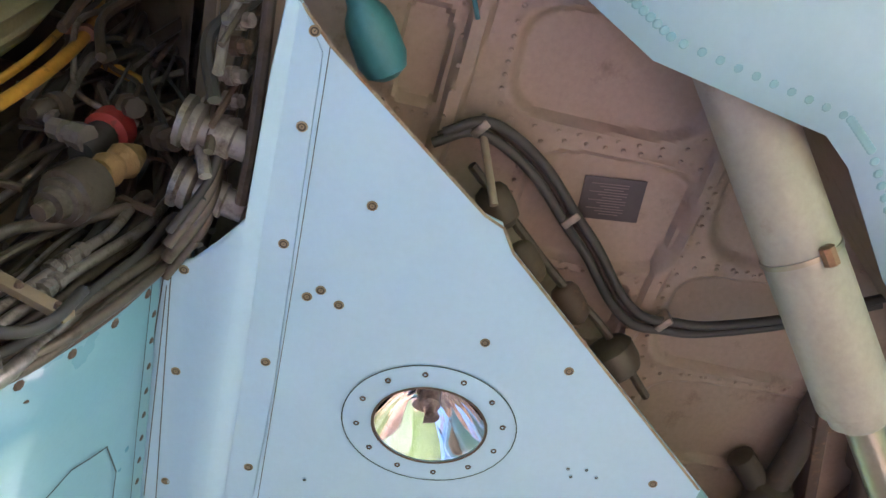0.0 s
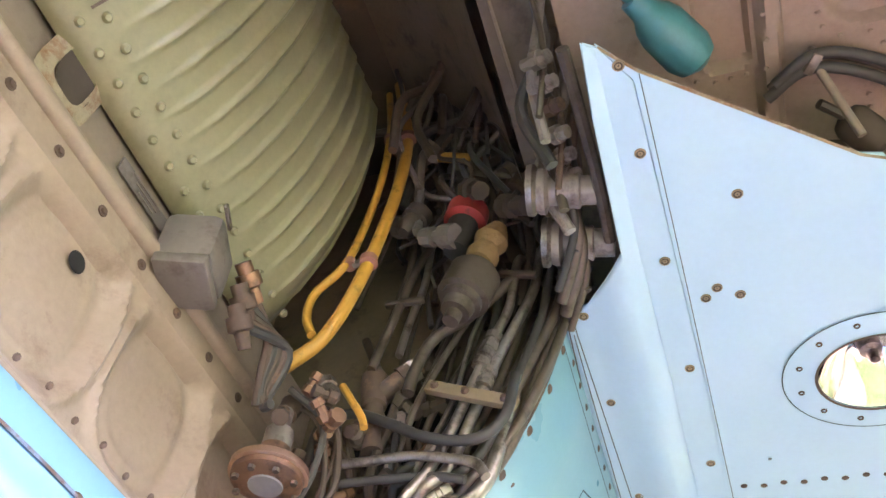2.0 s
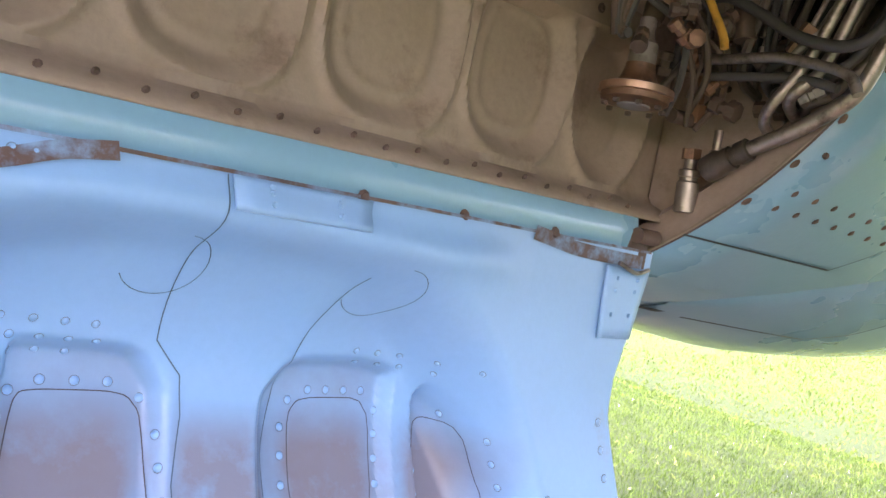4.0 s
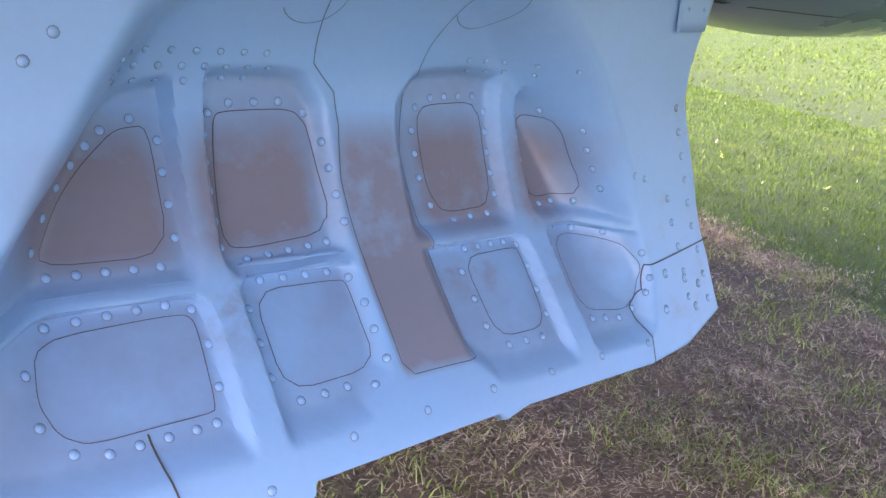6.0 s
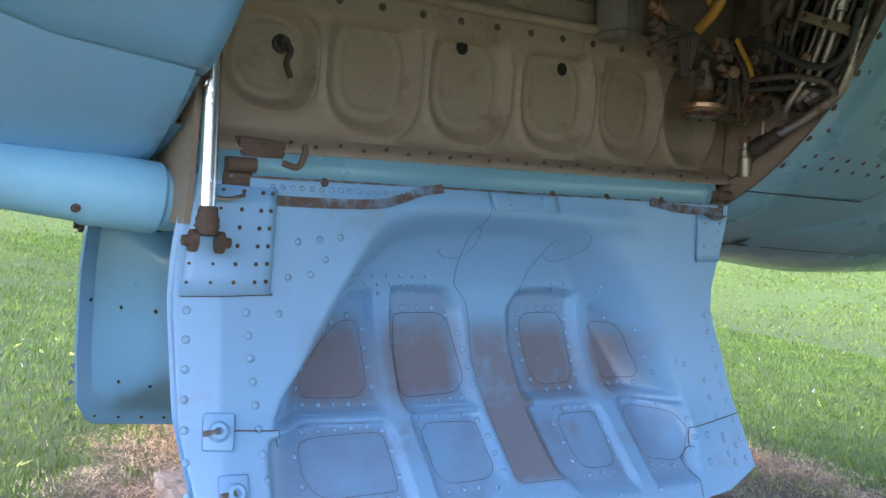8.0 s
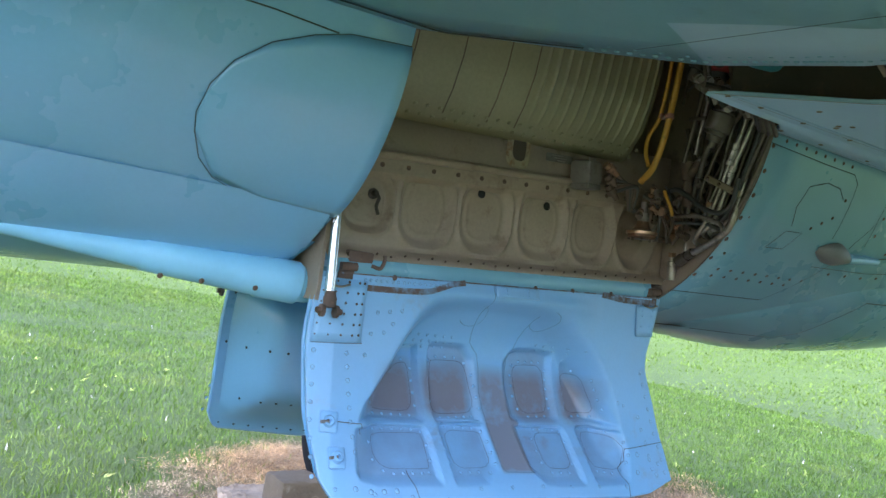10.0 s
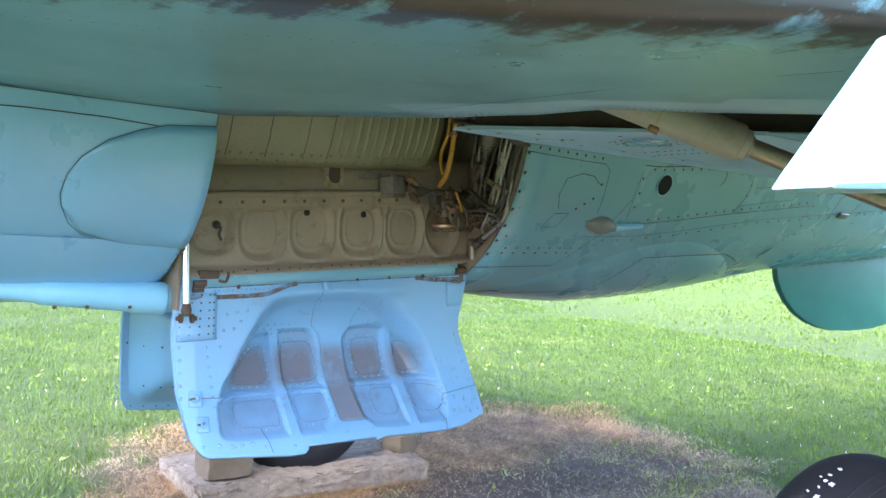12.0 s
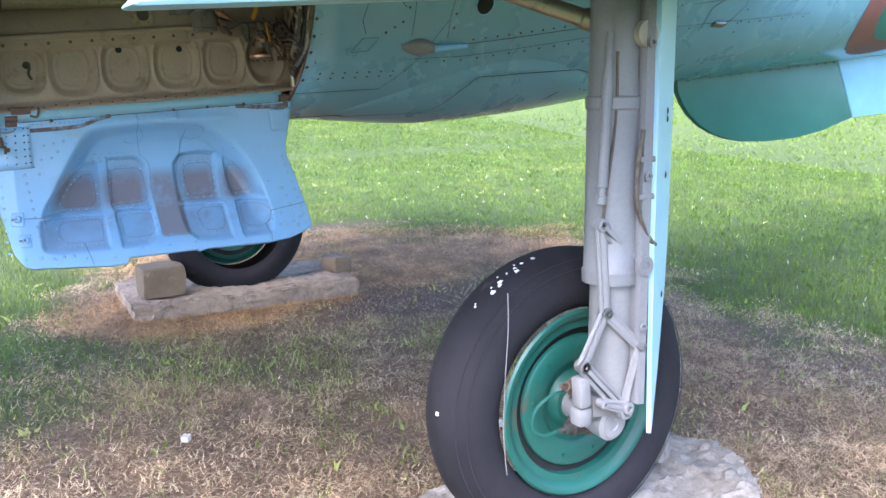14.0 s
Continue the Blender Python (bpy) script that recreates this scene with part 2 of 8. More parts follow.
def make_door_paint():
    """Blue paint with brown rub marks where the tyre has lain."""
    m = surface("door_paint", (0.22, 0.43, 0.69), (0.24, 0.41, 0.63), 0.33, dirt=(0.25, 0.24, 0.26), dirt_amount=0.3, dirt_scale=4, fine_mix=0.10, bump=0.05)
    nodes, links = m.node_tree.nodes, m.node_tree.links
    b = nodes["Principled BSDF"]
    old = b.inputs["Base Color"].links[0].from_socket
    geo = nodes.new("ShaderNodeNewGeometry")
    sep = nodes.new("ShaderNodeSeparateXYZ")
    links.new(geo.outputs["Position"], sep.inputs[0])
    n = noise_node(nodes, links, 9, 7, 0.65, geo.outputs["Position"])

    def math_node(op, a, c):
        k = nodes.new("ShaderNodeMath")
        k.operation = op
        for s, v in zip(k.inputs, (a, c)):
            if isinstance(v, (int, float)):
                s.default_value = v
            else:
                links.new(v, s)
        return k.outputs[0]

    worn = ramp(nodes, links, n.outputs["Fac"], 0.22, 0.50)
    up = math_node("MINIMUM", ramp(nodes, links, sep.outputs["Z"], 0.893, 0.925), ramp(nodes, links, sep.outputs["Z"], 1.030, 0.975))
    side = ramp(nodes, links, math_node("ABSOLUTE", math_node("SUBTRACT", sep.outputs["X"], -0.815), 0), 0.345, 0.29)
    fac = math_node("MULTIPLY", math_node("MULTIPLY", up, side), worn)
    for cx in (-0.993, -0.838, -0.724, -0.590):
        rim = ramp(nodes, links, math_node("ABSOLUTE", math_node("SUBTRACT", sep.outputs["X"], cx), 0), 0.010, 0.030)
        fac = math_node("MULTIPLY", fac, math_node("ADD", math_node("MULTIPLY", rim, 0.6), 0.4))
    inside = ramp(nodes, links, math_node("ABSOLUTE", math_node("SUBTRACT", sep.outputs["X"], -0.774), 0), 0.052, 0.044)
    strip = math_node("MULTIPLY", math_node("MULTIPLY", inside, ramp(nodes, links, sep.outputs["Z"], 1.03, 0.95)), ramp(nodes, links, sep.outputs["Z"], 0.800, 0.812))
    fac = math_node("MAXIMUM", fac, math_node("MULTIPLY", math_node("MULTIPLY", strip, 0.85), worn))
    low = math_node("MULTIPLY", ramp(nodes, links, sep.outputs["Z"], 0.83, 0.875), ramp(nodes, links, n.outputs["Fac"], 0.55, 0.68))
    low = math_node("MULTIPLY", low, ramp(nodes, links, sep.outputs["Z"], 0.905, 0.89))
    fac = math_node("MAXIMUM", fac, math_node("MULTIPLY", math_node("MULTIPLY", low, side), 0.7))
    fac = math_node("MINIMUM", fac, 0.72)
    # duller, darker grey-blue within the pressed pads, broken up by noise
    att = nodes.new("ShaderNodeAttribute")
    att.attribute_name = "pad_inside"
    pad_noise = noise_node(nodes, links, 6, 6, 0.65, geo.outputs["Position"])
    pad_dull = math_node("MULTIPLY", math_node("MULTIPLY", att.outputs["Fac"], ramp(nodes, links, pad_noise.outputs["Fac"], 0.25, 0.6)), 0.75)
    old = blend(nodes, links, pad_dull, old, (0.185, 0.27, 0.40))
    col = blend(nodes, links, fac, old, (0.20, 0.135, 0.115))
    links.new(col, b.inputs["Base Color"])
    return m


door_paint = make_door_paint()
hole_black = surface("hole_black", (0.008, 0.008, 0.008), None, 0.9)
seam_grime = surface("seam_grime", (0.05, 0.05, 0.06), (0.09, 0.075, 0.07), 0.7)
edge_grime = surface("edge_grime", (0.13, 0.083, 0.065), (0.085, 0.06, 0.05), 0.7, dirt=(0.20, 0.33, 0.50), dirt_amount=0.75, dirt_scale=26)
rivet_ring = surface("rivet_ring", (0.12, 0.16, 0.22), (0.16, 0.19, 0.24), 0.6)
seam_soft = surface("seam_soft", (0.07, 0.12, 0.17), None, 0.6)
white_spot = surface("white_spot", (0.72, 0.72, 0.74), None, 0.8)


def oil_along_edge(m):
    """Old oil along the leading edge, running back in streaks."""
    nodes, links = m.node_tree.nodes, m.node_tree.links
    b = nodes["Principled BSDF"]
    old = b.inputs["Base Color"].links[0].from_socket
    geo = nodes.new("ShaderNodeNewGeometry")
    dot = nodes.new("ShaderNodeVectorMath")
    dot.operation = "DOT_PRODUCT"
    dot.inputs[1].default_value = (-0.5, -0.865, 0)
    links.new(geo.outputs["Position"], dot.inputs[0])
    mp = nodes.new("ShaderNodeMapping")
    mp.inputs["Rotation"].default_value = (0, 0, radians(30))
    mp.inputs["Scale"].default_value = (14, 2.2, 2)
    links.new(geo.outputs["Position"], mp.inputs["Vector"])
    streak = noise_node(nodes, links, 1.0, 6, 0.65, mp.outputs["Vector"])
    blot = noise_node(nodes, links, 22.0, 6, 0.7, geo.outputs["Position"])
    near = ramp(nodes, links, dot.outputs["Value"], 1.76, 2.0)

    def weighted(a, k, base):
        m1 = nodes.new("ShaderNodeMath")
        m1.operation = "MULTIPLY_ADD"
        links.new(a, m1.inputs[0])
        m1.inputs[1].default_value = k
        if isinstance(base, float):
            m1.inputs[2].default_value = base
        else:
            links.new(base, m1.inputs[2])
        return m1.outputs[0]

    total = weighted(ramp(nodes, links, streak.outputs["Fac"], 0.3, 0.7), 0.75, near)
    total = weighted(ramp(nodes, links, blot.outputs["Fac"], 0.32, 0.68), 0.45, total)
    col = blend(nodes, links, ramp(nodes, links, total, 1.10, 1.38), old, (0.05, 0.042, 0.03))
    links.new(col, b.inputs["Base Color"])


oil_along_edge(wing_blue)


# ---- building helpers ----
def part(name, bm, material, parent=None, label="", smooth=True, kind=""):
    """Links a bmesh as one mesh object under a thing or a part."""
    me = bpy.data.meshes.new(name)
    bm.to_mesh(me)
    bm.free()
    for mat in (material if isinstance(material, (list, tuple)) else (material,)):
        me.materials.append(mat)
    if smooth:
        me.polygons.foreach_set("use_smooth", [True] * len(me.polygons))
        try:
            me.set_sharp_from_angle(angle=radians(38))
        except AttributeError:
            pass
    ob = new(name, me)
    while parent is not None and parent.parent is not None and parent.parent.parent is not None:
        parent = parent.parent
    ob.parent = parent
    if label or kind:
        tagged(ob, label, kind=kind)
    return ob


def group_at(name, parent=None, at=(0, 0, 0)):
    ob = new(name)
    ob.empty_display_size = 0.1
    ob.parent = parent
    ob.location = at
    return ob


def basis(axis):
    a = Vector(axis).normalized()
    s = a.orthogonal().normalized()
    return s, a.cross(s), a


def box(bm, centre, size, turn=None, bevel=0.0):
    r = bmesh.ops.create_cube(bm, size=1.0)
    vs = r["verts"]
    m = Matrix.Translation(centre) @ (turn.to_4x4() if turn is not None else Matrix.Identity(4)) @ Matrix.Diagonal((*size, 1))
    bmesh.ops.transform(bm, matrix=m, verts=vs)
    if bevel:
        es = list({e for v in vs for e in v.link_edges})
        bmesh.ops.bevel(bm, geom=es, offset=bevel, segments=2, affect="EDGES", profile=0.5)
    return vs


def lathe(bm, base, axis, profile, seg=24, closed_ends=True):
    """A turned form: profile of (along, radius) from base along axis."""
    s, u, a = basis(axis)
    base = Vector(base)
    rings = []
    for d, r in profile:
        rings.append([bm.verts.new(base + a * d + (s * math.cos(k * math.tau / seg) + u * math.sin(k * math.tau / seg)) * max(r, 1e-4))
                      for k in range(seg)])
    for p, q in zip(rings, rings[1:]):
        for k in range(seg):
            bm.faces.new((p[k], p[(k + 1) % seg], q[(k + 1) % seg], q[k]))
    if closed_ends:
        bm.faces.new(rings[0][::-1])
        bm.faces.new(rings[-1])
    return rings


def rod(bm, a, b, r, r2=None, seg=14):
    a, b = Vector(a), Vector(b)
    d = (b - a).length
    lathe(bm, a, b - a, [(0, r), (d, r if r2 is None else r2)], seg)


def smooth_line(points, steps=6):
    """A Catmull-Rom line through the points."""
    p = [Vector(v) for v in points]
    if len(p) < 3:
        return p
    p = [p[0] * 2 - p[1]] + p + [p[-1] * 2 - p[-2]]
    out = []
    for i in range(1, len(p) - 2):
        for k in range(steps):
            t = k / steps
            out.append(0.5 * ((2 * p[i]) + (p[i + 1] - p[i - 1]) * t + (2 * p[i - 1] - 5 * p[i] + 4 * p[i + 1] - p[i + 2]) * t * t
                              + (3 * p[i] - p[i - 1] - 3 * p[i + 1] + p[i + 2]) * t ** 3))
    out.append(p[-2])
    return out


def tube(bm, points, r, seg=10, steps=6):
    """A pipe or hose along a smooth line."""
    line = smooth_line(points, steps)
    n = (line[1] - line[0]).orthogonal().normalized()
    rings = []
    for i, c in enumerate(line):
        d = (line[min(i + 1, len(line) - 1)] - line[max(i - 1, 0)]).normalized()
        n = (n - d * n.dot(d)).normalized()
        u = d.cross(n)
        rings.append([bm.verts.new(c + (n * math.cos(k * math.tau / seg) + u * math.sin(k * math.tau / seg)) * r) for k in range(seg)])
    for p, q in zip(rings, rings[1:]):
        for k in range(seg):
            bm.faces.new((p[k], p[(k + 1) % seg], q[(k + 1) % seg], q[k]))
    bm.faces.new(rings[0][::-1])
    bm.faces.new(rings[-1])


def ribbon(bm, points, normals, width, lift=0.001):
    """A narrow strip that lies on a surface."""
    pts = [Vector(p) for p in points]
    left, right = [], []
    for i, p in enumerate(pts):
        d = (pts[min(i + 1, len(pts) - 1)] - pts[max(i - 1, 0)]).normalized()
        n = Vector(normals[i] if isinstance(normals, list) else normals).normalized()
        s = d.cross(n).normalized() * width / 2
        left.append(bm.verts.new(p + n * lift + s))
        right.append(bm.verts.new(p + n * lift - s))
    for i in range(len(pts) - 1):
        bm.faces.new((left[i], left[i + 1], right[i + 1], right[i]))


def stud(bm, at, normal, r=0.006, h=0.0025, seg=8):
    """A rivet or screw head."""
    s, u, a = basis(normal)
    at = Vector(at)
    r0 = [bm.verts.new(at + (s * math.cos(k * math.tau / seg) + u * math.sin(k * math.tau / seg)) * r) for k in range(seg)]
    r1 = [bm.verts.new(at + a * h + (s * math.cos(k * math.tau / seg) + u * math.sin(k * math.tau / seg)) * r * 0.6) for k in range(seg)]
    for k in range(seg):
        bm.faces.new((r0[k], r0[(k + 1) % seg], r1[(k + 1) % seg], r1[k]))
    bm.faces.new(r1)


def sheet(bm, grid):
    """Faces over a grid of points (rows of Vectors); None leaves a hole."""
    vs = [[bm.verts.new(p) if p is not None else None for p in row] for row in grid]
    for i in range(len(vs) - 1):
        for j in range(len(vs[0]) - 1):
            q = (vs[i][j], vs[i + 1][j], vs[i + 1][j + 1], vs[i][j + 1])
            if all(q):
                bm.faces.new(q)
    return vs


def plate(bm, outline, thick, normal):
    """A flat plate with thickness: outline is a ring of points, normal points out of its front."""
    n = Vector(normal).normalized()
    front = [bm.verts.new(Vector(p)) for p in outline]
    back = [bm.verts.new(Vector(p) - n * thick) for p in outline]
    bm.faces.new(front)
    bm.faces.new(back[::-1])
    k = len(front)
    for i in range(k):
        bm.faces.new((front[i], back[i], back[(i + 1) % k], front[(i + 1) % k]))
    bmesh.ops.recalc_face_normals(bm, faces=bm.faces)


def lerp_table(table, x):
    for (x0, v0), (x1, v1) in zip(table, table[1:]):
        if x <= x1:
            k = max(0.0, min(1.0, (x - x0) / (x1 - x0)))
            return v0 + (v1 - v0) * k
    return table[-1][1]


# ---- the aircraft's main lines (x aft, y to starboard, z up) ----
MID = 0.30                       # the plane of symmetry
FUS_R = [(-4.0, 0.555), (-1.31, 0.582), (-0.33, 0.603), (0.5, 0.605), (1.9, 0.575), (4.5, 0.53)]
BAY_FRONT, BAY_REAR = -1.31, -0.325
BAY_HIGH = radians(99)
BAY_LOW = math.asin((MID - 0.045) / 0.60)


def fus_centre(x):
    return 1.775 + max(0.0, x - 0.3) * 0.072


def fus(x, th, lift=0.0):
    """A place on the port side of the fuselage: th from the keel (0) up; negative is starboard."""
    r = lerp_table(FUS_R, x) + lift
    return Vector((x, MID - r * math.sin(th), fus_centre(x) - r * math.cos(th)))


def fus_n(th):
    return Vector((0, -math.sin(th), -math.cos(th)))


def wing_z(y, x=0.0):
    return 1.68 + 0.035 * y + 0.07 * max(-0.55, min(0.0, x + 0.75))


# ---- ground ----
def ground_z(x, y):
    base = 0.03 + 0.035 * (y + 0.3)
    if y < -3:
        base = 0.03 + 0.035 * -2.7 + (y + 3) * 0.005
    base += 0.07 * max(0.0, y - 9.0) + 0.075 * max(0.0, x - 9.0)
    return base + 0.025 * noise.noise((x * 0.6, y * 0.6, 0.3)) + 0.012 * noise.noise((x * 2.1, y * 2.1, 4.0))


def bare(x, y):
    """How bare the soil is, 1 under the aircraft and 0 on the lawn."""
    d = ((x - 0.95) / 2.0) ** 2 + ((y - 1.7) / 2.0) ** 2
    e = ((x - 0.40) / 2.35) ** 2 + ((y + 0.50) / 2.3) ** 2
    d = min(d, e) + 0.5 * noise.noise((x * 0.9, y * 0.9, 7.0)) + 0.35 * noise.noise((x * 2.6, y * 2.6, 2.0)) + 0.2 * noise.noise((x * 7, y * 7, 1.0))
    return max(0.0, min(1.0, (1.15 - d) / 0.55))


def straw_bed(x, y):
    """Thick dry straw round the far slab."""
    d = ((x - 1.05) / 1.9) ** 2 + ((y - 2.5) / 0.95) ** 2 + 0.5 * noise.noise((x * 1.4, y * 1.4, 5.0))
    e = ((x + 0.25) / 0.85) ** 2 + ((y - 1.7) / 0.5) ** 2 + 0.5 * noise.noise((x * 2.4, y * 2.4, 5.0))
    return max(0.0, min(1.0, (1.1 - min(d, e)) / 0.5))


def green_patch(x, y):
    """Where grass grows back on the bare soil: left of and behind the wheel, in drifts."""
    d = ((x + 0.1) / 1.2) ** 2 + ((y - 0.62) / 0.45) ** 2
    e = ((x - 1.0) / 0.8) ** 2 + ((y - 0.25) / 0.55) ** 2
    f = ((x - 2.6) / 1.2) ** 2 + ((y - 0.9) / 0.9) ** 2
    k = max(0.0, min(1.0, 1.25 - min(d, e, f)))
    return max(0.04, min(1.0, 0.12 + 0.6 * k + (0.5 + 0.9 * k) * noise.noise((x * 2.2, y * 2.2, 9)) + 0.5 * noise.noise((x * 6, y * 6, 2))))


def dark_soil(x, y):
    """Trodden earth with little on it."""
    d = ((x - 1.15) / 1.2) ** 2 + ((y - 1.2) / 0.5) ** 2 + 0.7 * noise.noise((x * 2.0, y * 2.0, 1.0))
    return max(0.0, min(1.0, 1.2 - d))


def build_ground():
    axis_x = [-120, -60, -30, -16, -9, -6] + [-4.5 + 0.15 * i for i in range(91)] + [12, 16, 22, 32, 55, 90, 140]
    axis_y = [-90, -45, -20, -10, -6, -4.5] + [-3.6 + 0.15 * i for i in range(81)] + [9.5, 11, 13.5, 17, 24, 36, 60, 110, 180]
    bm = bmesh.new()
    sheet(bm, [[Vector((x, y, ground_z(x, y))) for x in axis_x] for y in axis_y])
    bmesh.ops.recalc_face_normals(bm, faces=bm.faces)
    m, nodes, links, b = principled("soil_and_turf")
    geo = nodes.new("ShaderNodeNewGeometry")
    pos = geo.outputs["Position"]
    lay = bm.loops.layers.color.new("bare")
    for f in bm.faces:
        for lp in f.loops:
            v = bare(lp.vert.co.x, lp.vert.co.y)
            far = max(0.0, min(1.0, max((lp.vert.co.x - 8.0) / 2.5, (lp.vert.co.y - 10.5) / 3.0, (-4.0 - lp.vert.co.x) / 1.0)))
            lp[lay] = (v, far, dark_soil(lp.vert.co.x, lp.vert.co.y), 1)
    att = nodes.new("ShaderNodeVertexColor")
    att.layer_name = "bare"
    split = nodes.new("ShaderNodeSeparateColor")
    links.new(att.outputs["Color"], split.inputs[0])
    fine = noise_node(nodes, links, 60, 9, 0.8, pos)
    clump = noise_node(nodes, links, 2.4, 6, 0.65, pos)
    soil = blend(nodes, links, ramp(nodes, links, fine.outputs["Fac"], 0.35, 0.66), (0.065, 0.038, 0.024), (0.36, 0.23, 0.14))
    straw = blend(nodes, links, ramp(nodes, links, clump.outputs["Fac"], 0.5, 0.68), soil, (0.32, 0.20, 0.115))
    straw = blend(nodes, links, split.outputs["Blue"], straw, blend(nodes, links, ramp(nodes, links, fine.outputs["Fac"], 0.35, 0.7), (0.060, 0.036, 0.024), (0.20, 0.125, 0.08)))
    turf = blend(nodes, links, ramp(nodes, links, fine.outputs["Fac"], 0.3, 0.7), (0.05, 0.08, 0.016), (0.12, 0.165, 0.040))
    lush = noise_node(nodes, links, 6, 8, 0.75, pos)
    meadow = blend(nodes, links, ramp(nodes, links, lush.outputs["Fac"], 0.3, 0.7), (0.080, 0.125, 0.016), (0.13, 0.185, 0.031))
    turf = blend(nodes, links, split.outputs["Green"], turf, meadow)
    col = blend(nodes, links, split.outputs["Red"], turf, straw)
    links.new(col, b.inputs["Base Color"])
    b.inputs["Roughness"].default_value = 0.95
    bp = nodes.new("ShaderNodeBump")
    bp.inputs["Strength"].default_value, bp.inputs["Distance"].default_value = 1.0, 0.05
    links.new(fine.outputs["Fac"], bp.inputs["Height"])
    links.new(bp.outputs["Normal"], b.inputs["Normal"])
    ob = part("ground", bm, m)
    tagged(ob, "sloping lawn with bare brown soil and dry straw under the aircraft", "ground", kind="structure")


build_ground()

# ---- aircraft ----
aircraft = group_at("jet_aircraft")
tagged(aircraft, "weathered pale blue jet fighter parked on grass, wheel bay open", "aircraft")


def fus_line(bm, pts, width=0.004, lift=0.0015):
    """A seam on the fuselage through places given as (x, degrees up from the keel)."""
    line = []
    for (x0, a0), (x1, a1) in zip(pts, pts[1:]):
        n = max(2, int((abs(x1 - x0) + abs(radians(a1 - a0)) * 0.6) / 0.03))
        line += [(x0 + (x1 - x0) * k / n, a0 + (a1 - a0) * k / n) for k in range(n)]
    line.append(pts[-1])
    ribbon(bm, [fus(x, radians(a)) for x, a in line], [fus_n(radians(a)) for x, a in line], width * 0.7, lift)


def fus_studs(bm, pts, gap=0.045, r=0.005, h=0.0015):
    for (x0, a0), (x1, a1) in zip(pts, pts[1:]):
        n = max(1, int((abs(x1 - x0) + abs(radians(a1 - a0)) * 0.6) / gap))
        for k in range(n):
            x, a = x0 + (x1 - x0) * (k + 0.5) / n, radians(a0 + (a1 - a0) * (k + 0.5) / n)
            stud(bm, fus(x, a), fus_n(a), r, h)


def build_fuselage():
    xs = sorted({-4.0, -3.2, -2.6, -2.2, -1.9, -1.6, -1.45, BAY_FRONT, -1.2, -1.05, -0.9, -0.75, -0.6, -0.45, BAY_REAR, -0.2, 0.0, 0.25,
                 0.5, 0.8, 1.1, 1.5, 1.9, 2.4, 3.0, 3.6, 4.2, 5.5})
    n = 72
    ths = sorted({-math.pi + math.tau * k / n for k in range(n)} | {BAY_LOW, -BAY_LOW, BAY_HIGH, -BAY_HIGH}) + [math.pi]
    bm = bmesh.new()
    grid = [[bm.verts.new(fus(x, th)) for th in ths] for x in xs]
    for i in range(len(xs) - 1):
        for j in range(len(ths) - 1):
            mid_x, mid_t = (xs[i] + xs[i + 1]) / 2, (ths[j] + ths[j + 1]) / 2
            if BAY_FRONT < mid_x < BAY_REAR and BAY_LOW < abs(mid_t) < BAY_HIGH:
                continue
            bm.faces.new((grid[i][j], grid[i + 1][j], grid[i + 1][j + 1], grid[i][j + 1]))
    bmesh.ops.remove_doubles(bm, verts=bm.verts, dist=1e-5)
    bmesh.ops.recalc_face_normals(bm, faces=bm.faces)
    # darker copy of the skin blue aft: duller paint plus weaker sky light
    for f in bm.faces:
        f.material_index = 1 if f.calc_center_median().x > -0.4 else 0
    ob = part("fuselage", bm, [skin_blue, skin_dim, primer, primer], aircraft, "riveted pale turquoise-blue fuselage skin with stains")
    mod = ob.modifiers.new("thick", "SOLIDIFY")
    mod.thickness, mod.offset = 0.004, -1
    mod.material_offset, mod.material_offset_rim = 2, 2
    bm = bmesh.new()
    # panel seams behind the bay
    fus_line(bm, [(BAY_REAR, 77.5), (-0.09, 76.8), (0.028, 76.7), (0.053, 74.7), (0.06, 60)], 0.003)
    fus_line(bm, [(0.28, 57.5), (0.78, 60.5), (1.35, 63)], 0.004)
    fus_line(bm, [(0.06, 51), (1.06, 57.5), (2.3, 60)], 0.003)
    fus_line(bm, [(-0.33, 34), (0.003, 36.5)], 0.005)
    fus_line(bm, [(0.003, 36.5), (0.13, 53), (0.16, 60), (0.20, 66)], 0.0025)
    fus_line(bm, [(0.21, 60), (0.205, 68), (0.215, 76)], 0.0025)
    fus_line(bm, [(0.22, 78), (0.75, 79.5), (1.4, 81)], 0.005)
    fus_line(bm, [(0.81, 61), (0.86, 68), (0.87, 79)], 0.003)
    fus_line(bm, [(-0.123, 60.4), (-0.144, 65.2), (-0.13, 70.7), (-0.067, 72.8), (-0.011, 72.4), (0.02, 70)], 0.0035)
    fus_line(bm, [(-0.165, 53.4), (-0.131, 58.8), (-0.069, 59.3), (-0.10, 54), (-0.165, 53.4)], 0.003)
    fus_line(bm, [(0.66, 72), (0.685, 73.5), (0.69, 76), (0.675, 78)], 0.005)
    fus_line(bm, [(0.85, 64), (1.2, 66), (1.22, 72), (0.9, 71)], 0.003)
    fus_line(bm, [(1.55, 55), (1.58, 66), (1.75, 74)], 0.005)
    fus_line(bm, [(1.72, 58), (1.80, 66), (1.82, 75)], 0.004)
    fus_line(bm, [(1.45, 68), (1.62, 69), (1.63, 76)], 0.003)
    fus_line(bm, [(2.05, 60), (2.13, 67), (2.25, 68), (2.22, 61), (2.05, 60)], 0.003)
    fus_line(bm, [(1.35, 45), (1.35, 80)], 0.003)
    # panel seams ahead of the bay
    fus_line(bm, [(-2.6, 70), (-1.99, 70.9), (-1.74, 72), (-1.57, 72), (-1.45, 71.4)], 0.004)
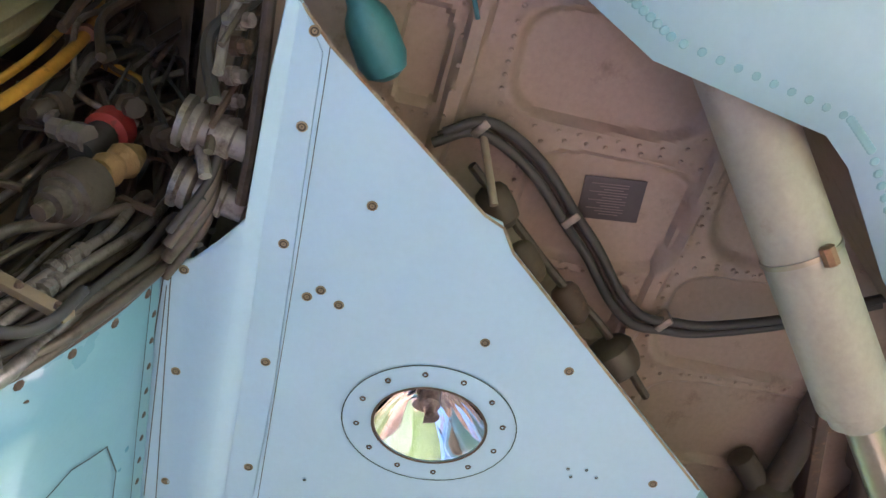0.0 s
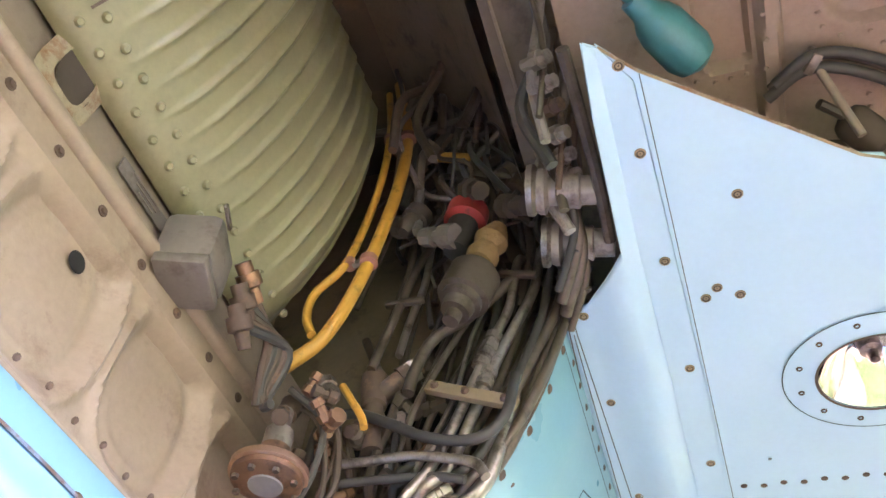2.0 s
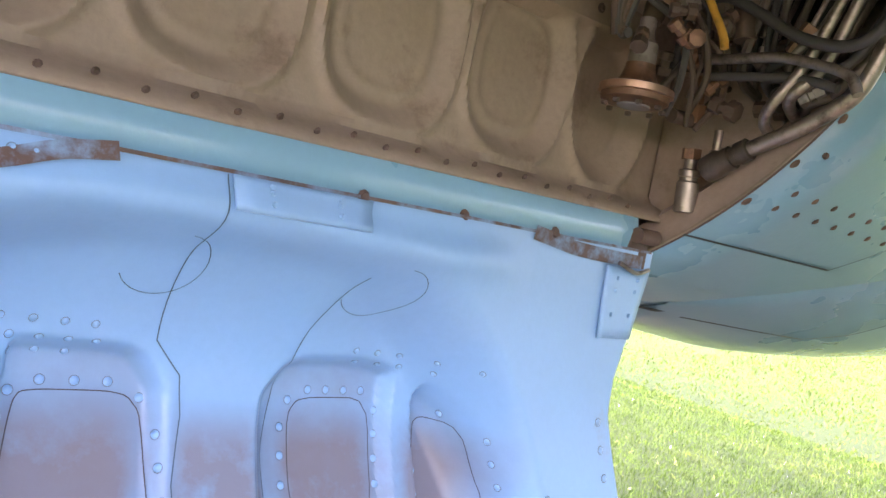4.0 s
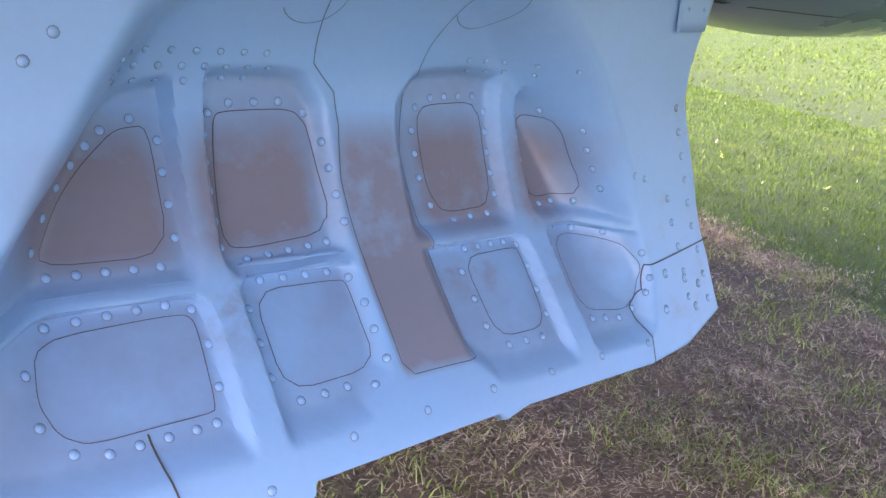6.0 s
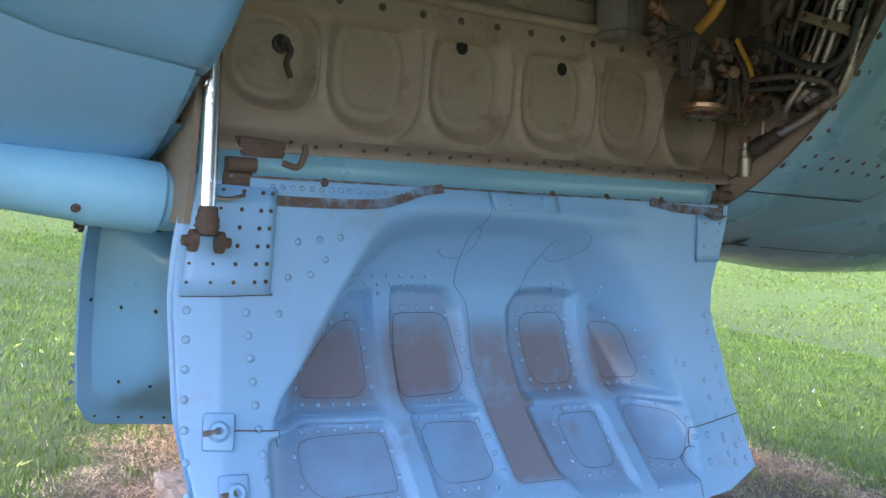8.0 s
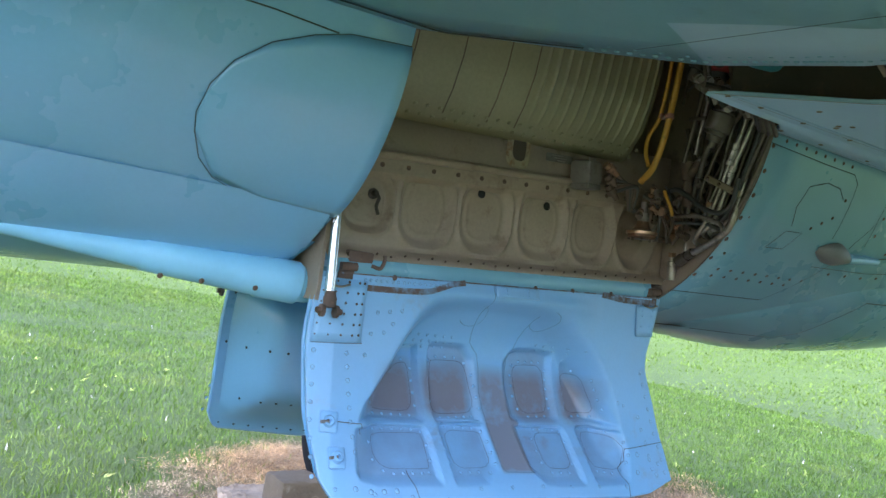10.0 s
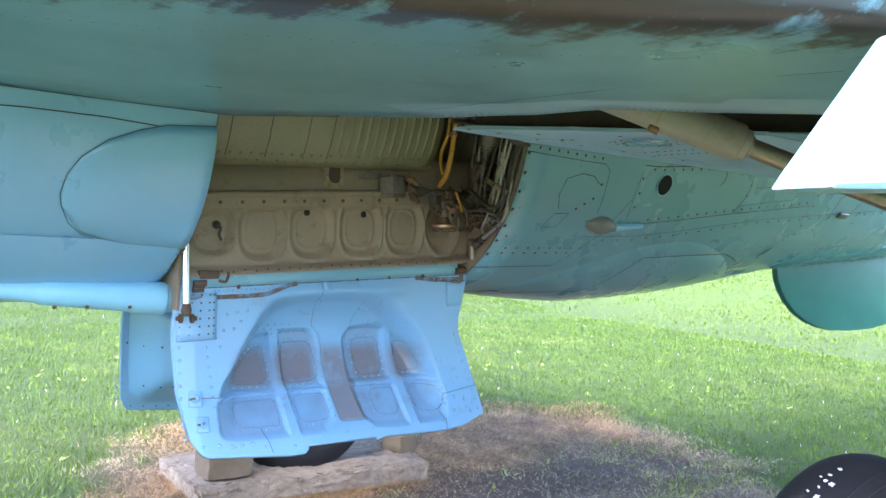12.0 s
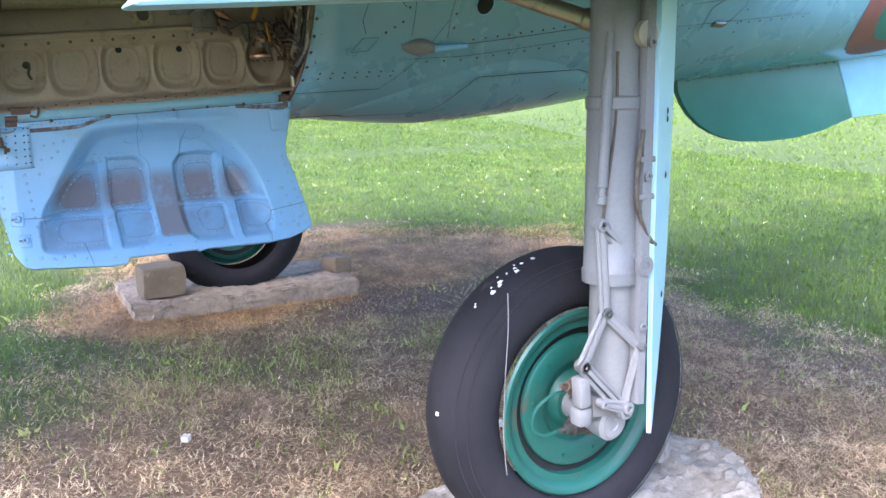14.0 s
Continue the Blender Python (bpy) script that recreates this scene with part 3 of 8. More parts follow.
    fus_line(bm, [(-2.4, 22), (-1.9, 22), (-1.33, 23)], 0.003)
    fus_line(bm, [(-1.8, 16.5), (-1.72, 20), (-1.5, 20.5), (-1.46, 18.5)], 0.003)
    part("seams", bm, seam_dark, ob, kind="stuff")
    bm = bmesh.new()
    fus_studs(bm, [(BAY_REAR + 0.012, 38), (BAY_REAR + 0.012, 80)], 0.055, 0.0065, 0.002)
    fus_studs(bm, [(-0.29, 79), (0.03, 78.3)], 0.04)
    fus_studs(bm, [(-0.28, 44), (0.1, 46)], 0.05)
    fus_studs(bm, [(-0.28, 41.5), (0.05, 43.5)], 0.05)
    fus_studs(bm, [(0.3, 59), (0.78, 62), (1.35, 64.5)], 0.055)
    fus_studs(bm, [(0.12, 49.6), (1.06, 56), (2.3, 58.5)], 0.075)
    fus_studs(bm, [(0.23, 61), (0.225, 76)], 0.05)
    fus_studs(bm, [(0.25, 77), (0.75, 78.5), (1.4, 80)], 0.05)
    fus_studs(bm, [(0.84, 62), (0.885, 78)], 0.05)
    fus_studs(bm, [(-0.06, 60), (0.03, 66), (0.035, 74)], 0.05)
    fus_studs(bm, [(1.38, 46), (1.38, 80)], 0.05)
    fus_studs(bm, [(1.8, 50), (1.85, 78)], 0.06)
    part("rivets", bm, rust_brown, ob, kind="stuff")
    bm = bmesh.new()
    fus_studs(bm, [(-2.3, 19), (-1.40, 19.2)], 0.075, 0.006)
    fus_studs(bm, [(-2.4, 24), (-1.35, 25)], 0.16, 0.004)
    part("rivets", bm, rust_brown, ob, kind="stuff")
    # swelling ahead of the bay, a teardrop with a sealed edge
    low = [(-1.64, 52.0), (-1.634, 48.4), (-1.572, 39.3), (-1.47, 35.9), (-1.31, 34.9)]
    high = [(-1.64, 55.0), (-1.61, 62.3), (-1.558, 66.9), (-1.491, 70), (-1.427, 71.9), (-1.31, 73.0)]
    bm = bmesh.new()
    rows = []
    for k in range(22):
        x = -1.64 + 0.332 * (k / 21) ** 1.3
        a, b = lerp_table(low, x), lerp_table(high, x)
        rise = 0.024 * math.sin(0.5 * math.pi * k / 21)
        rows.append([fus(x, radians(a + (b - a) * j / 16), 0.001 + rise * (1 - (j / 8 - 1) ** 2) ** 0.6) for j in range(17)])
    sheet(bm, rows)
    bmesh.ops.recalc_face_normals(bm, faces=bm.faces)
    swell = part("blister", bm, skin_blue, ob, "smooth teardrop swelling ahead of the bay")
    mod = swell.modifiers.new("thick", "SOLIDIFY")
    mod.thickness, mod.offset = 0.004, -1
    bm = bmesh.new()
    fus_line(bm, [low[4], low[3], (-1.525, 37.2), low[2], (-1.61, 43.2), low[1], (-1.643, 52.0), (-1.636, 57.5), high[1], high[2], high[3], high[4], high[5]], 0.003, 0.0025)
    part("edge_sealant", bm, seam_soft, swell)
    # round hole
    bm = bmesh.new()
    c, a = 0.343, radians(72)
    pts = [fus(c + 0.036 * math.cos(t), a + 0.062 * math.sin(t)) for t in (math.tau * k / 24 for k in range(24))]
    n = fus_n(a)
    rim = [bm.verts.new(p + n * 0.0025) for p in pts]
    bm.faces.new(rim)
    part("round_hole", bm, hole_black, ob, "dark round hole in the skin")
    bm = bmesh.new()
    inner = [p + n * 0.0028 + (p - fus(c, a)) * 0.0 for p in pts]
    for k in range(24):
        p, q = inner[k], inner[(k + 1) % 24]
        o = fus(c, a)
        v = [bm.verts.new(x) for x in (p, q, q + (q - o) * 0.1, p + (p - o) * 0.1)]
        bm.faces.new(v)
    part("hole_rim", bm, skin_blue, ob)
    # small scoop with a stub of pipe
    bm = bmesh.new()
    rows = []
    for k in range(9):
        x = 0.03 + 0.13 * k / 8
        w = 0.030 * math.sin(math.pi * min(1.0, (k + 0.4) / 9.5)) + 0.004
        rows.append([fus(x, radians(56) + w / 0.6 * s, 0.028 * math.sqrt(max(0.0, 1 - s * s)) * math.sin(math.pi * min(0.62, (k + 0.2) / 10)) + 0.001) for s in (-1, -0.8, -0.5, -0.2, 0.1, 0.4, 0.7, 0.9, 1)])
    sheet(bm, rows)
    part("scoop", bm, leg_grey, ob, "small dull grey metal scoop")
    bm = bmesh.new()
    p0, p1 = fus(0.155, radians(56), 0.012), fus(0.30, radians(57), 0.006)
    rod(bm, p0, p1, 0.016, 0.010)
    part("scoop_pipe", bm, skin_blue, ob)
    # latches low on the rear skin
    for x, d in ((1.66, 71), (1.66, 58), (1.78, 73)):
        bm = bmesh.new()
        c = fus(x, radians(d), 0.008)
        box(bm, c, (0.07, 0.03, 0.012), Matrix.Rotation(radians(90 - d) * -1, 3, "X"), 0.003)
        part("latch", bm, steel, ob)
    return ob


fuselage = build_fuselage()


SLOTS = [(0.63, 27.5, 0.024, 0.007, 0.038), (0.867, 27.3, 0.022, 0.009, 0.037), (1.27, 38.5, 0.024, 0.013, 0.004), (1.214, 31.0, 0.011, 0.006, 0.006)]


def build_belly_fairing():
    """The swelling under the rear fuselage, with its outlet slots."""
    bm = bmesh.new()
    rows = []
    for k in range(25):
        t = k / 24
        x = -0.10 + 1.65 * t
        depth = 0.035 * math.sin(math.pi * t) ** 0.8
        half = radians(20 + 30 * math.sin(math.pi * min(1.0, t * 1.25)) ** 0.8)
        rows.append([fus(x, half * s, 0.002 + depth * (1 - s * s) ** 0.7 - (0.006 if abs(s) == 1 else 0)) for s in (j / 10 - 1 for j in range(21))])
    sheet(bm, rows)
    bmesh.ops.recalc_face_normals(bm, faces=bm.faces)
    ob = part("belly_fairing", bm, skin_dim, aircraft, "pale blue-grey swelling under the belly")
    bm = bmesh.new()
    fus_line(bm, [(-0.10, 20), (0.10, 21), (0.24, 22), (0.30, 27), (0.345, 36), (0.40, 44), (0.65, 43.5), (0.92, 42.3), (1.0, 39.5), (1.07, 36)], 0.007, 0.024)
    fus_line(bm, [(-0.32, 12), (-0.1, 15), (0.1, 14.5), (0.22, 12)], 0.02, 0.004)
    part("seams", bm, seam_dark, ob, kind="stuff")
    for x, d, half, wide, lift in SLOTS:
        bm = bmesh.new()
        c = radians(d)
        ring = []
        for k in range(24):
            a = math.tau * k / 24
            u, v = half * math.cos(a), wide * math.sin(a) * abs(math.sin(a)) ** 0.3
            ring.append(bm.verts.new(fus(x + u, c + (v + 1.5 * u) / 0.6, lift)))
        bm.faces.new(ring)
        part("outlet_slot", bm, hole_black, ob, "dark curved outlet slot")
    # deeper keel skin ahead of the bay
    bm = bmesh.new()
    sheet(bm, [[fus(x, radians(38 * s), 0.003 + d * (1 - s * s) ** 1.2) for s in (j / 12 - 1 for j in range(25))] for x, d in ((-4.0, 0.085), (-3.0, 0.082), (-2.2, 0.074), (-1.8, 0.062), (-1.5, 0.050), (-1.36, 0.04), (-1.32, 0.02))])
    bmesh.ops.recalc_face_normals(bm, faces=bm.faces)
    part("keel_skin", bm, skin_blue, aircraft, "lower keel skin ahead of the bay")
    # keel tube ahead of the bay
    bm = bmesh.new()
    lathe(bm, (-2.20, 0.10, 1.206), (1, 0, -0.053), [(0, 0.003), (0.15, 0.008), (0.35, 0.017), (0.565, 0.030), (0.57, 0.034), (0.72, 0.039), (0.80, 0.042), (0.805, 0.045), (0.89, 0.045), (0.895, 0.040), (0.92, 0.038)], 32)
    tube_ob = part("keel_tube", bm, belly_blue, aircraft, "bright pale blue tubular keel fairing")
    bm = bmesh.new()
    for x in (-1.60, -1.52, -1.41):
        stud(bm, (x, 0.064, 1.137), (0, -0.9, -0.3), 0.006, 0.002)
    part("screws", bm, rust_brown, tube_ob, kind="stuff")


build_belly_fairing()

# the wheel well in the port wing, seen from above: its front and rear edges
WELL_FRONT = [(-1.62, -0.26), (-1.31, -0.28), (-1.04, -0.41), (-0.835, -0.52), (-0.745, -0.66), (-0.703, -0.745), (-0.673, -0.945), (-0.645, -0.985), (-0.527, -1.09), (-0.28, -1.40), (-0.16, -1.56)]
WELL_REAR = [(-0.329, -0.293), (-0.352, -0.327), (-0.425, -0.380), (-0.60, -0.383), (-0.682, -0.388), (-0.645, -0.425), (-0.494, -0.628), (-0.487, -0.655), (-0.457, -0.673), (-0.163, -1.025), (0.12, -1.36), (0.10, -1.56)]
LEAD = [(-2.75, -0.60), (-2.45, -0.78), (-2.20, -0.93), (-1.98, -1.06), (-1.80, -1.18), (-1.60, -1.32), (-1.42, -1.43), (-1.20, -1.55), (-0.95, -1.70), (-0.60, -1.98), (-0.25, -2.28)]


def at_wing(p, up=0.0):
    return Vector((p[0], p[1], wing_z(p[1], p[0]) + up))


def build_wing():
    bm = bmesh.new()
    front, lead = [at_wing(p) for p in WELL_FRONT], [at_wing(p) for p in LEAD]
    sheet(bm, [[a.lerp(b, k / 10) + Vector((0, 0, 0.015 * (k / 10) ** 3)) for a, b in zip(front, lead)] for k in range(11)])
    nose = []
    for k in range(8):
        a = radians(-90 + 26 * k)
        nose.append([v + Vector((-0.62, -0.78, 0)) * 0.07 * math.cos(a) + Vector((0, 0, 0.015 + 0.045 + 0.045 * math.sin(a))) for v in lead])
    sheet(bm, nose)
    rear = [at_wing(p) for p in WELL_REAR]
    far = [at_wing(p) for p in ((0.9, -0.293), (0.95, -0.33), (1.0, -0.38), (1.1, -0.40), (1.2, -0.42), (1.25, -0.5), (1.3, -0.63), (1.35, -0.655), (1.4, -0.70), (1.5, -1.05), (1.6, -1.36), (1.7, -1.56))]

    def fold(v):
        """The crease along the wing root."""
        k = max(0.0, 1 - abs(v.y + 0.372) / 0.055)
        return v + Vector((0, 0, -0.012 * k * k * (3 - 2 * k)))

    rows = []
    for k in range(41):
        t = (k / 40) ** 1.4
        rows.append([fold(a.lerp(b, t)) for a, b in zip(rear, far)])
    dense = []
    for row in rows:
        new_row = []
        for p, q in zip(row, row[1:]):
            n = 4
            new_row += [fold(Vector((p.lerp(q, j / n).x, p.lerp(q, j / n).y, wing_z(p.lerp(q, j / n).y)))) for j in range(n)]
        new_row.append(row[-1])
        dense.append(new_row)
    sheet(bm, dense)
    out = [front[-1], rear[-1], far[-1]]
    tip = [lead[-1], at_wing((0.8, -2.6)), at_wing((1.9, -2.7))]
    sheet(bm, [[a.lerp(b, k / 4) for a, b in zip(out, tip)] for k in range(5)])
    root = [(-2.75, -0.22), (-2.2, -0.22), (-1.62, -0.24)]
    sheet(bm, [[at_wing(p) for p in root], [at_wing(LEAD[0]), at_wing((-2.3, -0.40)), at_wing((-1.62, -0.26))]])
    bmesh.ops.remove_doubles(bm, verts=bm.verts, dist=1e-4)
    bm.normal_update()
    for f in bm.faces:
        if f.normal.z > 0.2:
            f.normal_flip()
    gone = [f for f in bm.faces if any(math.hypot((q.x + 0.183) / 0.075, (q.y + 0.646) / 0.085) < 1 for q in [f.calc_center_median()] + [v.co for v in f.verts])]
    bmesh.ops.delete(bm, geom=gone, context="FACES")
    for f in bm.faces:
        c = f.calc_center_median()
        f.material_index = 1 if c.x > -0.70 and c.y > -1.04 and c.x > -0.16 + (c.y + 1.03) * -0.83 - 0.02 else 0
        # light bounced off the ground is put into this paler strip's colour
        if f.material_index == 0 and c.y < -0.55 and -1.05 < c.x < 0.0 and c.x < lerp_table([(0.55, -0.80), (0.945, -0.67), (1.09, -0.527), (1.4, -0.28), (1.56, -0.16)], -c.y) and c.x > lerp_table([(0.55, -0.80), (0.945, -0.67), (1.09, -0.527), (1.4, -0.28), (1.56, -0.16)], -c.y) - 0.22:
            f.material_index = 2
    ob = part("wing", bm, [wing_blue, panel_blue, wing_lit], aircraft, "dull blue-green wing underside, oil-stained along its leading edge")
    mod = ob.modifiers.new("thick", "SOLIDIFY")
    mod.thickness, mod.offset = 0.005, -1
    bm = bmesh.new()
    plate(bm, [(x, y, 1.90) for x, y in ((-2.78, -0.27), (-1.98, -0.86), (-1.05, -1.70), (-0.25, -2.45), (1.9, -2.7), (1.9, -0.27))], 0.02, (0, 0, 1))
    for f in bm.faces:
        f.material_index = 1 if f.normal.z < -0.5 else 0
    part("wing_top", bm, [wing_blue, bulk_olive], aircraft)
    bm = bmesh.new()
    plate(bm, [Vector((x, 2 * MID - y, z)) for x, y, z in (at_wing(p, 0.0) for p in ((-2.75, -0.3), (-1.98, -0.86), (-1.05, -1.66), (-0.25, -2.43), (1.9, -2.7), (1.9, -0.28), (-0.3, -0.28), (-0.3, -1.2), (-1.3, -0.3)))], 0.02, (0, 0, 1))
    part("starboard_wing", bm, wing_blue, aircraft, "far wing, same dull blue-green paint")
    # seams and rivets of the underside
    down = Vector((0, 0.035, -1))
    bm = bmesh.new()

    def wline(pts, w=0.004):
        line = []
        for p, q in zip(pts, pts[1:]):
            line += [(p[0] + (q[0] - p[0]) * k / 8, p[1] + (q[1] - p[1]) * k / 8) for k in range(8)]
        line.append(pts[-1])
        ribbon(bm, [at_wing(p) for p in line], down, w, 0.002)

    wline([(-2.6, -0.285), (-1.96, -0.29), (-1.75, -0.293), (-1.51, -0.296), (-1.27, -0.31), (-1.06, -0.43)], 0.010)
    wline([(-1.0, -0.5), (-0.9, -1.2), (-0.75, -1.6)], 0.0025)
    part("seams", bm, seam_dark, ob, kind="stuff")
    bm = bmesh.new()
    for k in range(60):
        t = k / 59
        i = 2 + t * 6
        j = min(int(i), 7)
        p, q = WELL_FRONT[j], WELL_FRONT[j + 1]
        x, y = p[0] + (q[0] - p[0]) * (i - j) - 0.025, p[1] + (q[1] - p[1]) * (i - j) - 0.012
        stud(bm, at_wing((x, y)), down, 0.0065, 0.002)
        if k % 2:
            stud(bm, at_wing((x - 0.03, y - 0.012)), down, 0.005, 0.001)
    for k in range(40):
        x = -2.0 + 1.0 * k / 39
        stud(bm, at_wing((x, -0.95 - (x + 2.0) * 0.58)), down, 0.003, 0.001)
    part("rivets", bm, wing_blue, ob, kind="stuff")
    return ob


wing = build_wing()


def build_lamp_panel():
    """The flat triangular panel with the landing lamp, on the rear side of the wheel well."""
    down = Vector((0, 0.035, -1))
    bm = bmesh.new()
    ring = [(-0.676, -0.400), (-0.640, -0.434), (-0.494, -0.633), (-0.484, -0.658), (-0.457, -0.677), (-0.165, -1.022), (0.36, -1.02), (0.36, -0.447), (-0.2, -0.445), (-0.63, -0.430)]
    edges = []
    lamp = [(-0.183 + 0.066 * math.cos(math.tau * k / 40), -0.646 + 0.076 * math.sin(math.tau * k / 40)) for k in range(40)]
    for loop in (ring, lamp):
        vs = [bm.verts.new(at_wing(p, -0.0045)) for p in loop]
        edges += [bm.edges.new((a, b)) for a, b in zip(vs, vs[1:] + vs[:1])]
    bmesh.ops.triangle_fill(bm, use_beauty=True, use_dissolve=False, edges=edges, normal=down)
    for f in bm.faces:
        if f.normal.z > 0:
            f.normal_flip()
    ob = part("lamp_panel", bm, panel_blue, aircraft, "flat pale blue triangular panel with countersunk screws", smooth=False)
    mod = ob.modifiers.new("thick", "SOLIDIFY")
    mod.thickness, mod.offset = 0.004, -1
    bm = bmesh.new()
    plate(bm, [at_wing(p, -0.006) for p in ((-0.680, -0.389), (-0.66, -0.386), (-0.43, -0.384), (-0.405, -0.40), (-0.2, -0.405), (0.36, -0.41), (0.36, -0.446), (-0.2, -0.444), (-0.63, -0.429), (-0.672, -0.402))], 0.005, down)
    part("edge_strip", bm, panel_blue, ob)
    bm = bmesh.new()
    ribbon(bm, [at_wing(p) for p in ((-0.673, -0.402), (-0.639, -0.436), (-0.566, -0.536), (-0.495, -0.633), (-0.485, -0.657), (-0.457, -0.676), (-0.31, -0.85), (-0.166, -1.02))], down, 0.0035, 0.0052)
    part("worn_edge", bm, flaking_rim, ob, "edge worn to bare brown metal")
    bm = bmesh.new()
    for pts, w in (([(-0.64, -0.436), (-0.36, -0.444), (0.02, -0.453), (0.36, -0.455)], 0.0010), ([(-0.345, -0.306), (-0.31, -0.306), (0.15, -0.319), (0.36, -0.321)], 0.0014),
                   ([(-0.33, -0.298), (-0.05, -0.285)], 0.0016), ([(-0.31, -0.302), (0.05, -0.30)], 0.0013)):
        ribbon(bm, [at_wing(p) for p in pts], down, w, 0.0125 if w < 0.0011 else 0.004)
    part("seams", bm, seam_grime, ob, kind="stuff")
    # screws: dark recess, pale ring, rusty head
    heads = [(-0.650, -0.418), (-0.548, -0.422), (-0.403, -0.425), (-0.23, -0.429), (-0.046, -0.432), (-0.475, -0.511), (-0.338, -0.462), (-0.351, -0.476),
             (-0.336, -0.50), (-0.328, -0.679), (-0.313, -0.789), (-0.16, -0.957), (-0.157, -0.84), (-0.161, -0.864), (-0.144, -0.848), (-0.151, -0.881),
             (-0.181, -0.323), (0.017, -0.326), (-0.335, -0.319), (-0.042, -0.508), (0.10, -0.432), (0.24, -0.436)]
    for i, p in enumerate(heads):
        small = i in (12, 13, 14, 15, 19)
        r = 0.0032 if small else 0.0062
        bm = bmesh.new()
        lift = -0.0065 if p[1] > -0.445 else -0.005
        if p[1] > -0.33:
            lift = -0.001
        c = at_wing(p, lift)
        lathe(bm, c, down, [(0, r), (0.0012, r * 0.92), (0.0012, r * 0.72), (0.0002, r * 0.66), (0.0002, r * 0.5), (0.001, r * 0.46), (0.001, r * 0.2), (0.0004, r * 0.16), (0.0004, 0.0)], 14, False)
        for f in bm.faces:
            d = (f.calc_center_median() - c).length / r
            f.material_index = 1 if 0.42 < d < 0.72 or d < 0.18 else 0
        part("screw", bm, [brass_dull if not small else panel_blue, grime_shade_dark], ob)
    for k in range(8):
        for row, (x, y0) in enumerate(((0.012, -0.47), (0.095, -0.455))):
            bm = bmesh.new()
            stud(bm, at_wing((x + 0.003 * (k % 2), y0 - 0.026 * k), -0.004), down, 0.0055, 0.0018)
            part("screw", bm, rust_brown, ob)
    # landing lamp: oval trim, reflector bowl and glass
    cx, cy = -0.183, -0.646
    trim = group_at("landing_lamp", aircraft, at_wing((cx, cy)))
    bm = bmesh.new()
    outer, inner = [], []
    for k in range(56):
        a = math.tau * k / 56
        outer.append(bm.verts.new(at_wing((cx + 0.096 * math.cos(a), cy + 0.1115 * math.sin(a)), -0.0055) - trim.location))
        inner.append(bm.verts.new(at_wing((cx + 0.062 * math.cos(a), cy + 0.072 * math.sin(a)), -0.0075) - trim.location))
    for k in range(56):
        bm.faces.new((outer[k], outer[(k + 1) % 56], inner[(k + 1) % 56], inner[k]))
    part("bezel", bm, panel_blue, trim)
    bm = bmesh.new()
    ribbon(bm, [at_wing((cx + 0.0965 * math.cos(math.tau * k / 64), cy + 0.112 * math.sin(math.tau * k / 64)), 0) - trim.location for k in range(65)], down, 0.0014, 0.007)
    part("bezel_seam", bm, seam_dark, trim)
    bm = bmesh.new()
    ribbon(bm, [at_wing((cx + 0.063 * math.cos(math.tau * k / 64), cy + 0.073 * math.sin(math.tau * k / 64)), 0) - trim.location for k in range(65)], down, 0.0035, 0.009)
    part("gasket", bm, rust_brown, trim)
    bm = bmesh.new()
    rows = []
    for j in range(17):
        t = j / 16
        rows.append([at_wing((cx + 0.061 * math.cos(a) * math.sqrt(1 - t * 0.985), cy + 0.071 * math.sin(a) * math.sqrt(1 - t * 0.985)), -0.007 + 0.062 * t) - trim.location for a in (math.tau * k / 48 for k in range(49))])
    sheet(bm, rows)
    part("reflector", bm, lamp_mirror, trim, "smooth silver lamp reflector bowl")
    bm = bmesh.new()
    lathe(bm, at_wing((cx, cy), 0.046) - trim.location, (0, 0, -1), [(0, 0.014), (0.02, 0.014), (0.024, 0.008), (0.035, 0.006), (0.037, 0.0)], 14)
    part("bulb", bm, steel, trim)
    bm = bmesh.new()
    rows = []
    for j in range(7):
        t = j / 6
        rows.append([at_wing((cx + 0.0615 * math.cos(a) * t, cy + 0.0715 * math.sin(a) * t), -0.007 - 0.006 * (1 - t * t)) - trim.location for a in (math.tau * k / 40 for k in range(41))])
    sheet(bm, rows)
    lens = part("lens", bm, lamp_glass, trim, "clear lamp glass")
    lens.visible_shadow = False
    for k in range(12):
        a = math.tau * (k + 0.5) / 12
        bm = bmesh.new()
        lathe(bm, at_wing((cx + 0.082 * math.cos(a), cy + 0.094 * math.sin(a)), -0.006) - trim.location, down, [(0, 0.0042), (0.0014, 0.0036), (0.0014, 0.002), (0.0002, 0.0018), (0.0002, 0)], 10, False)
        part("screw", bm, rust_brown, trim)
    return ob


build_lamp_panel()


# ---- wheel bay in the fuselage ----
def z_low(x):
    return 1.297 + 0.067 * (x + 0.36)


def z_rail(x):
    return 1.480 + 0.080 * (x + 0.65)


OVALS = [(-1.197, 0.056, 0.060), (-1.048, 0.066, 0.080), (-0.886, 0.067, 0.080), (-0.715, 0.069, 0.082), (-0.552, 0.066, 0.082)]


def ease(v):
    v = max(0.0, min(1.0, v))
    return v * v * (3 - 2 * v)


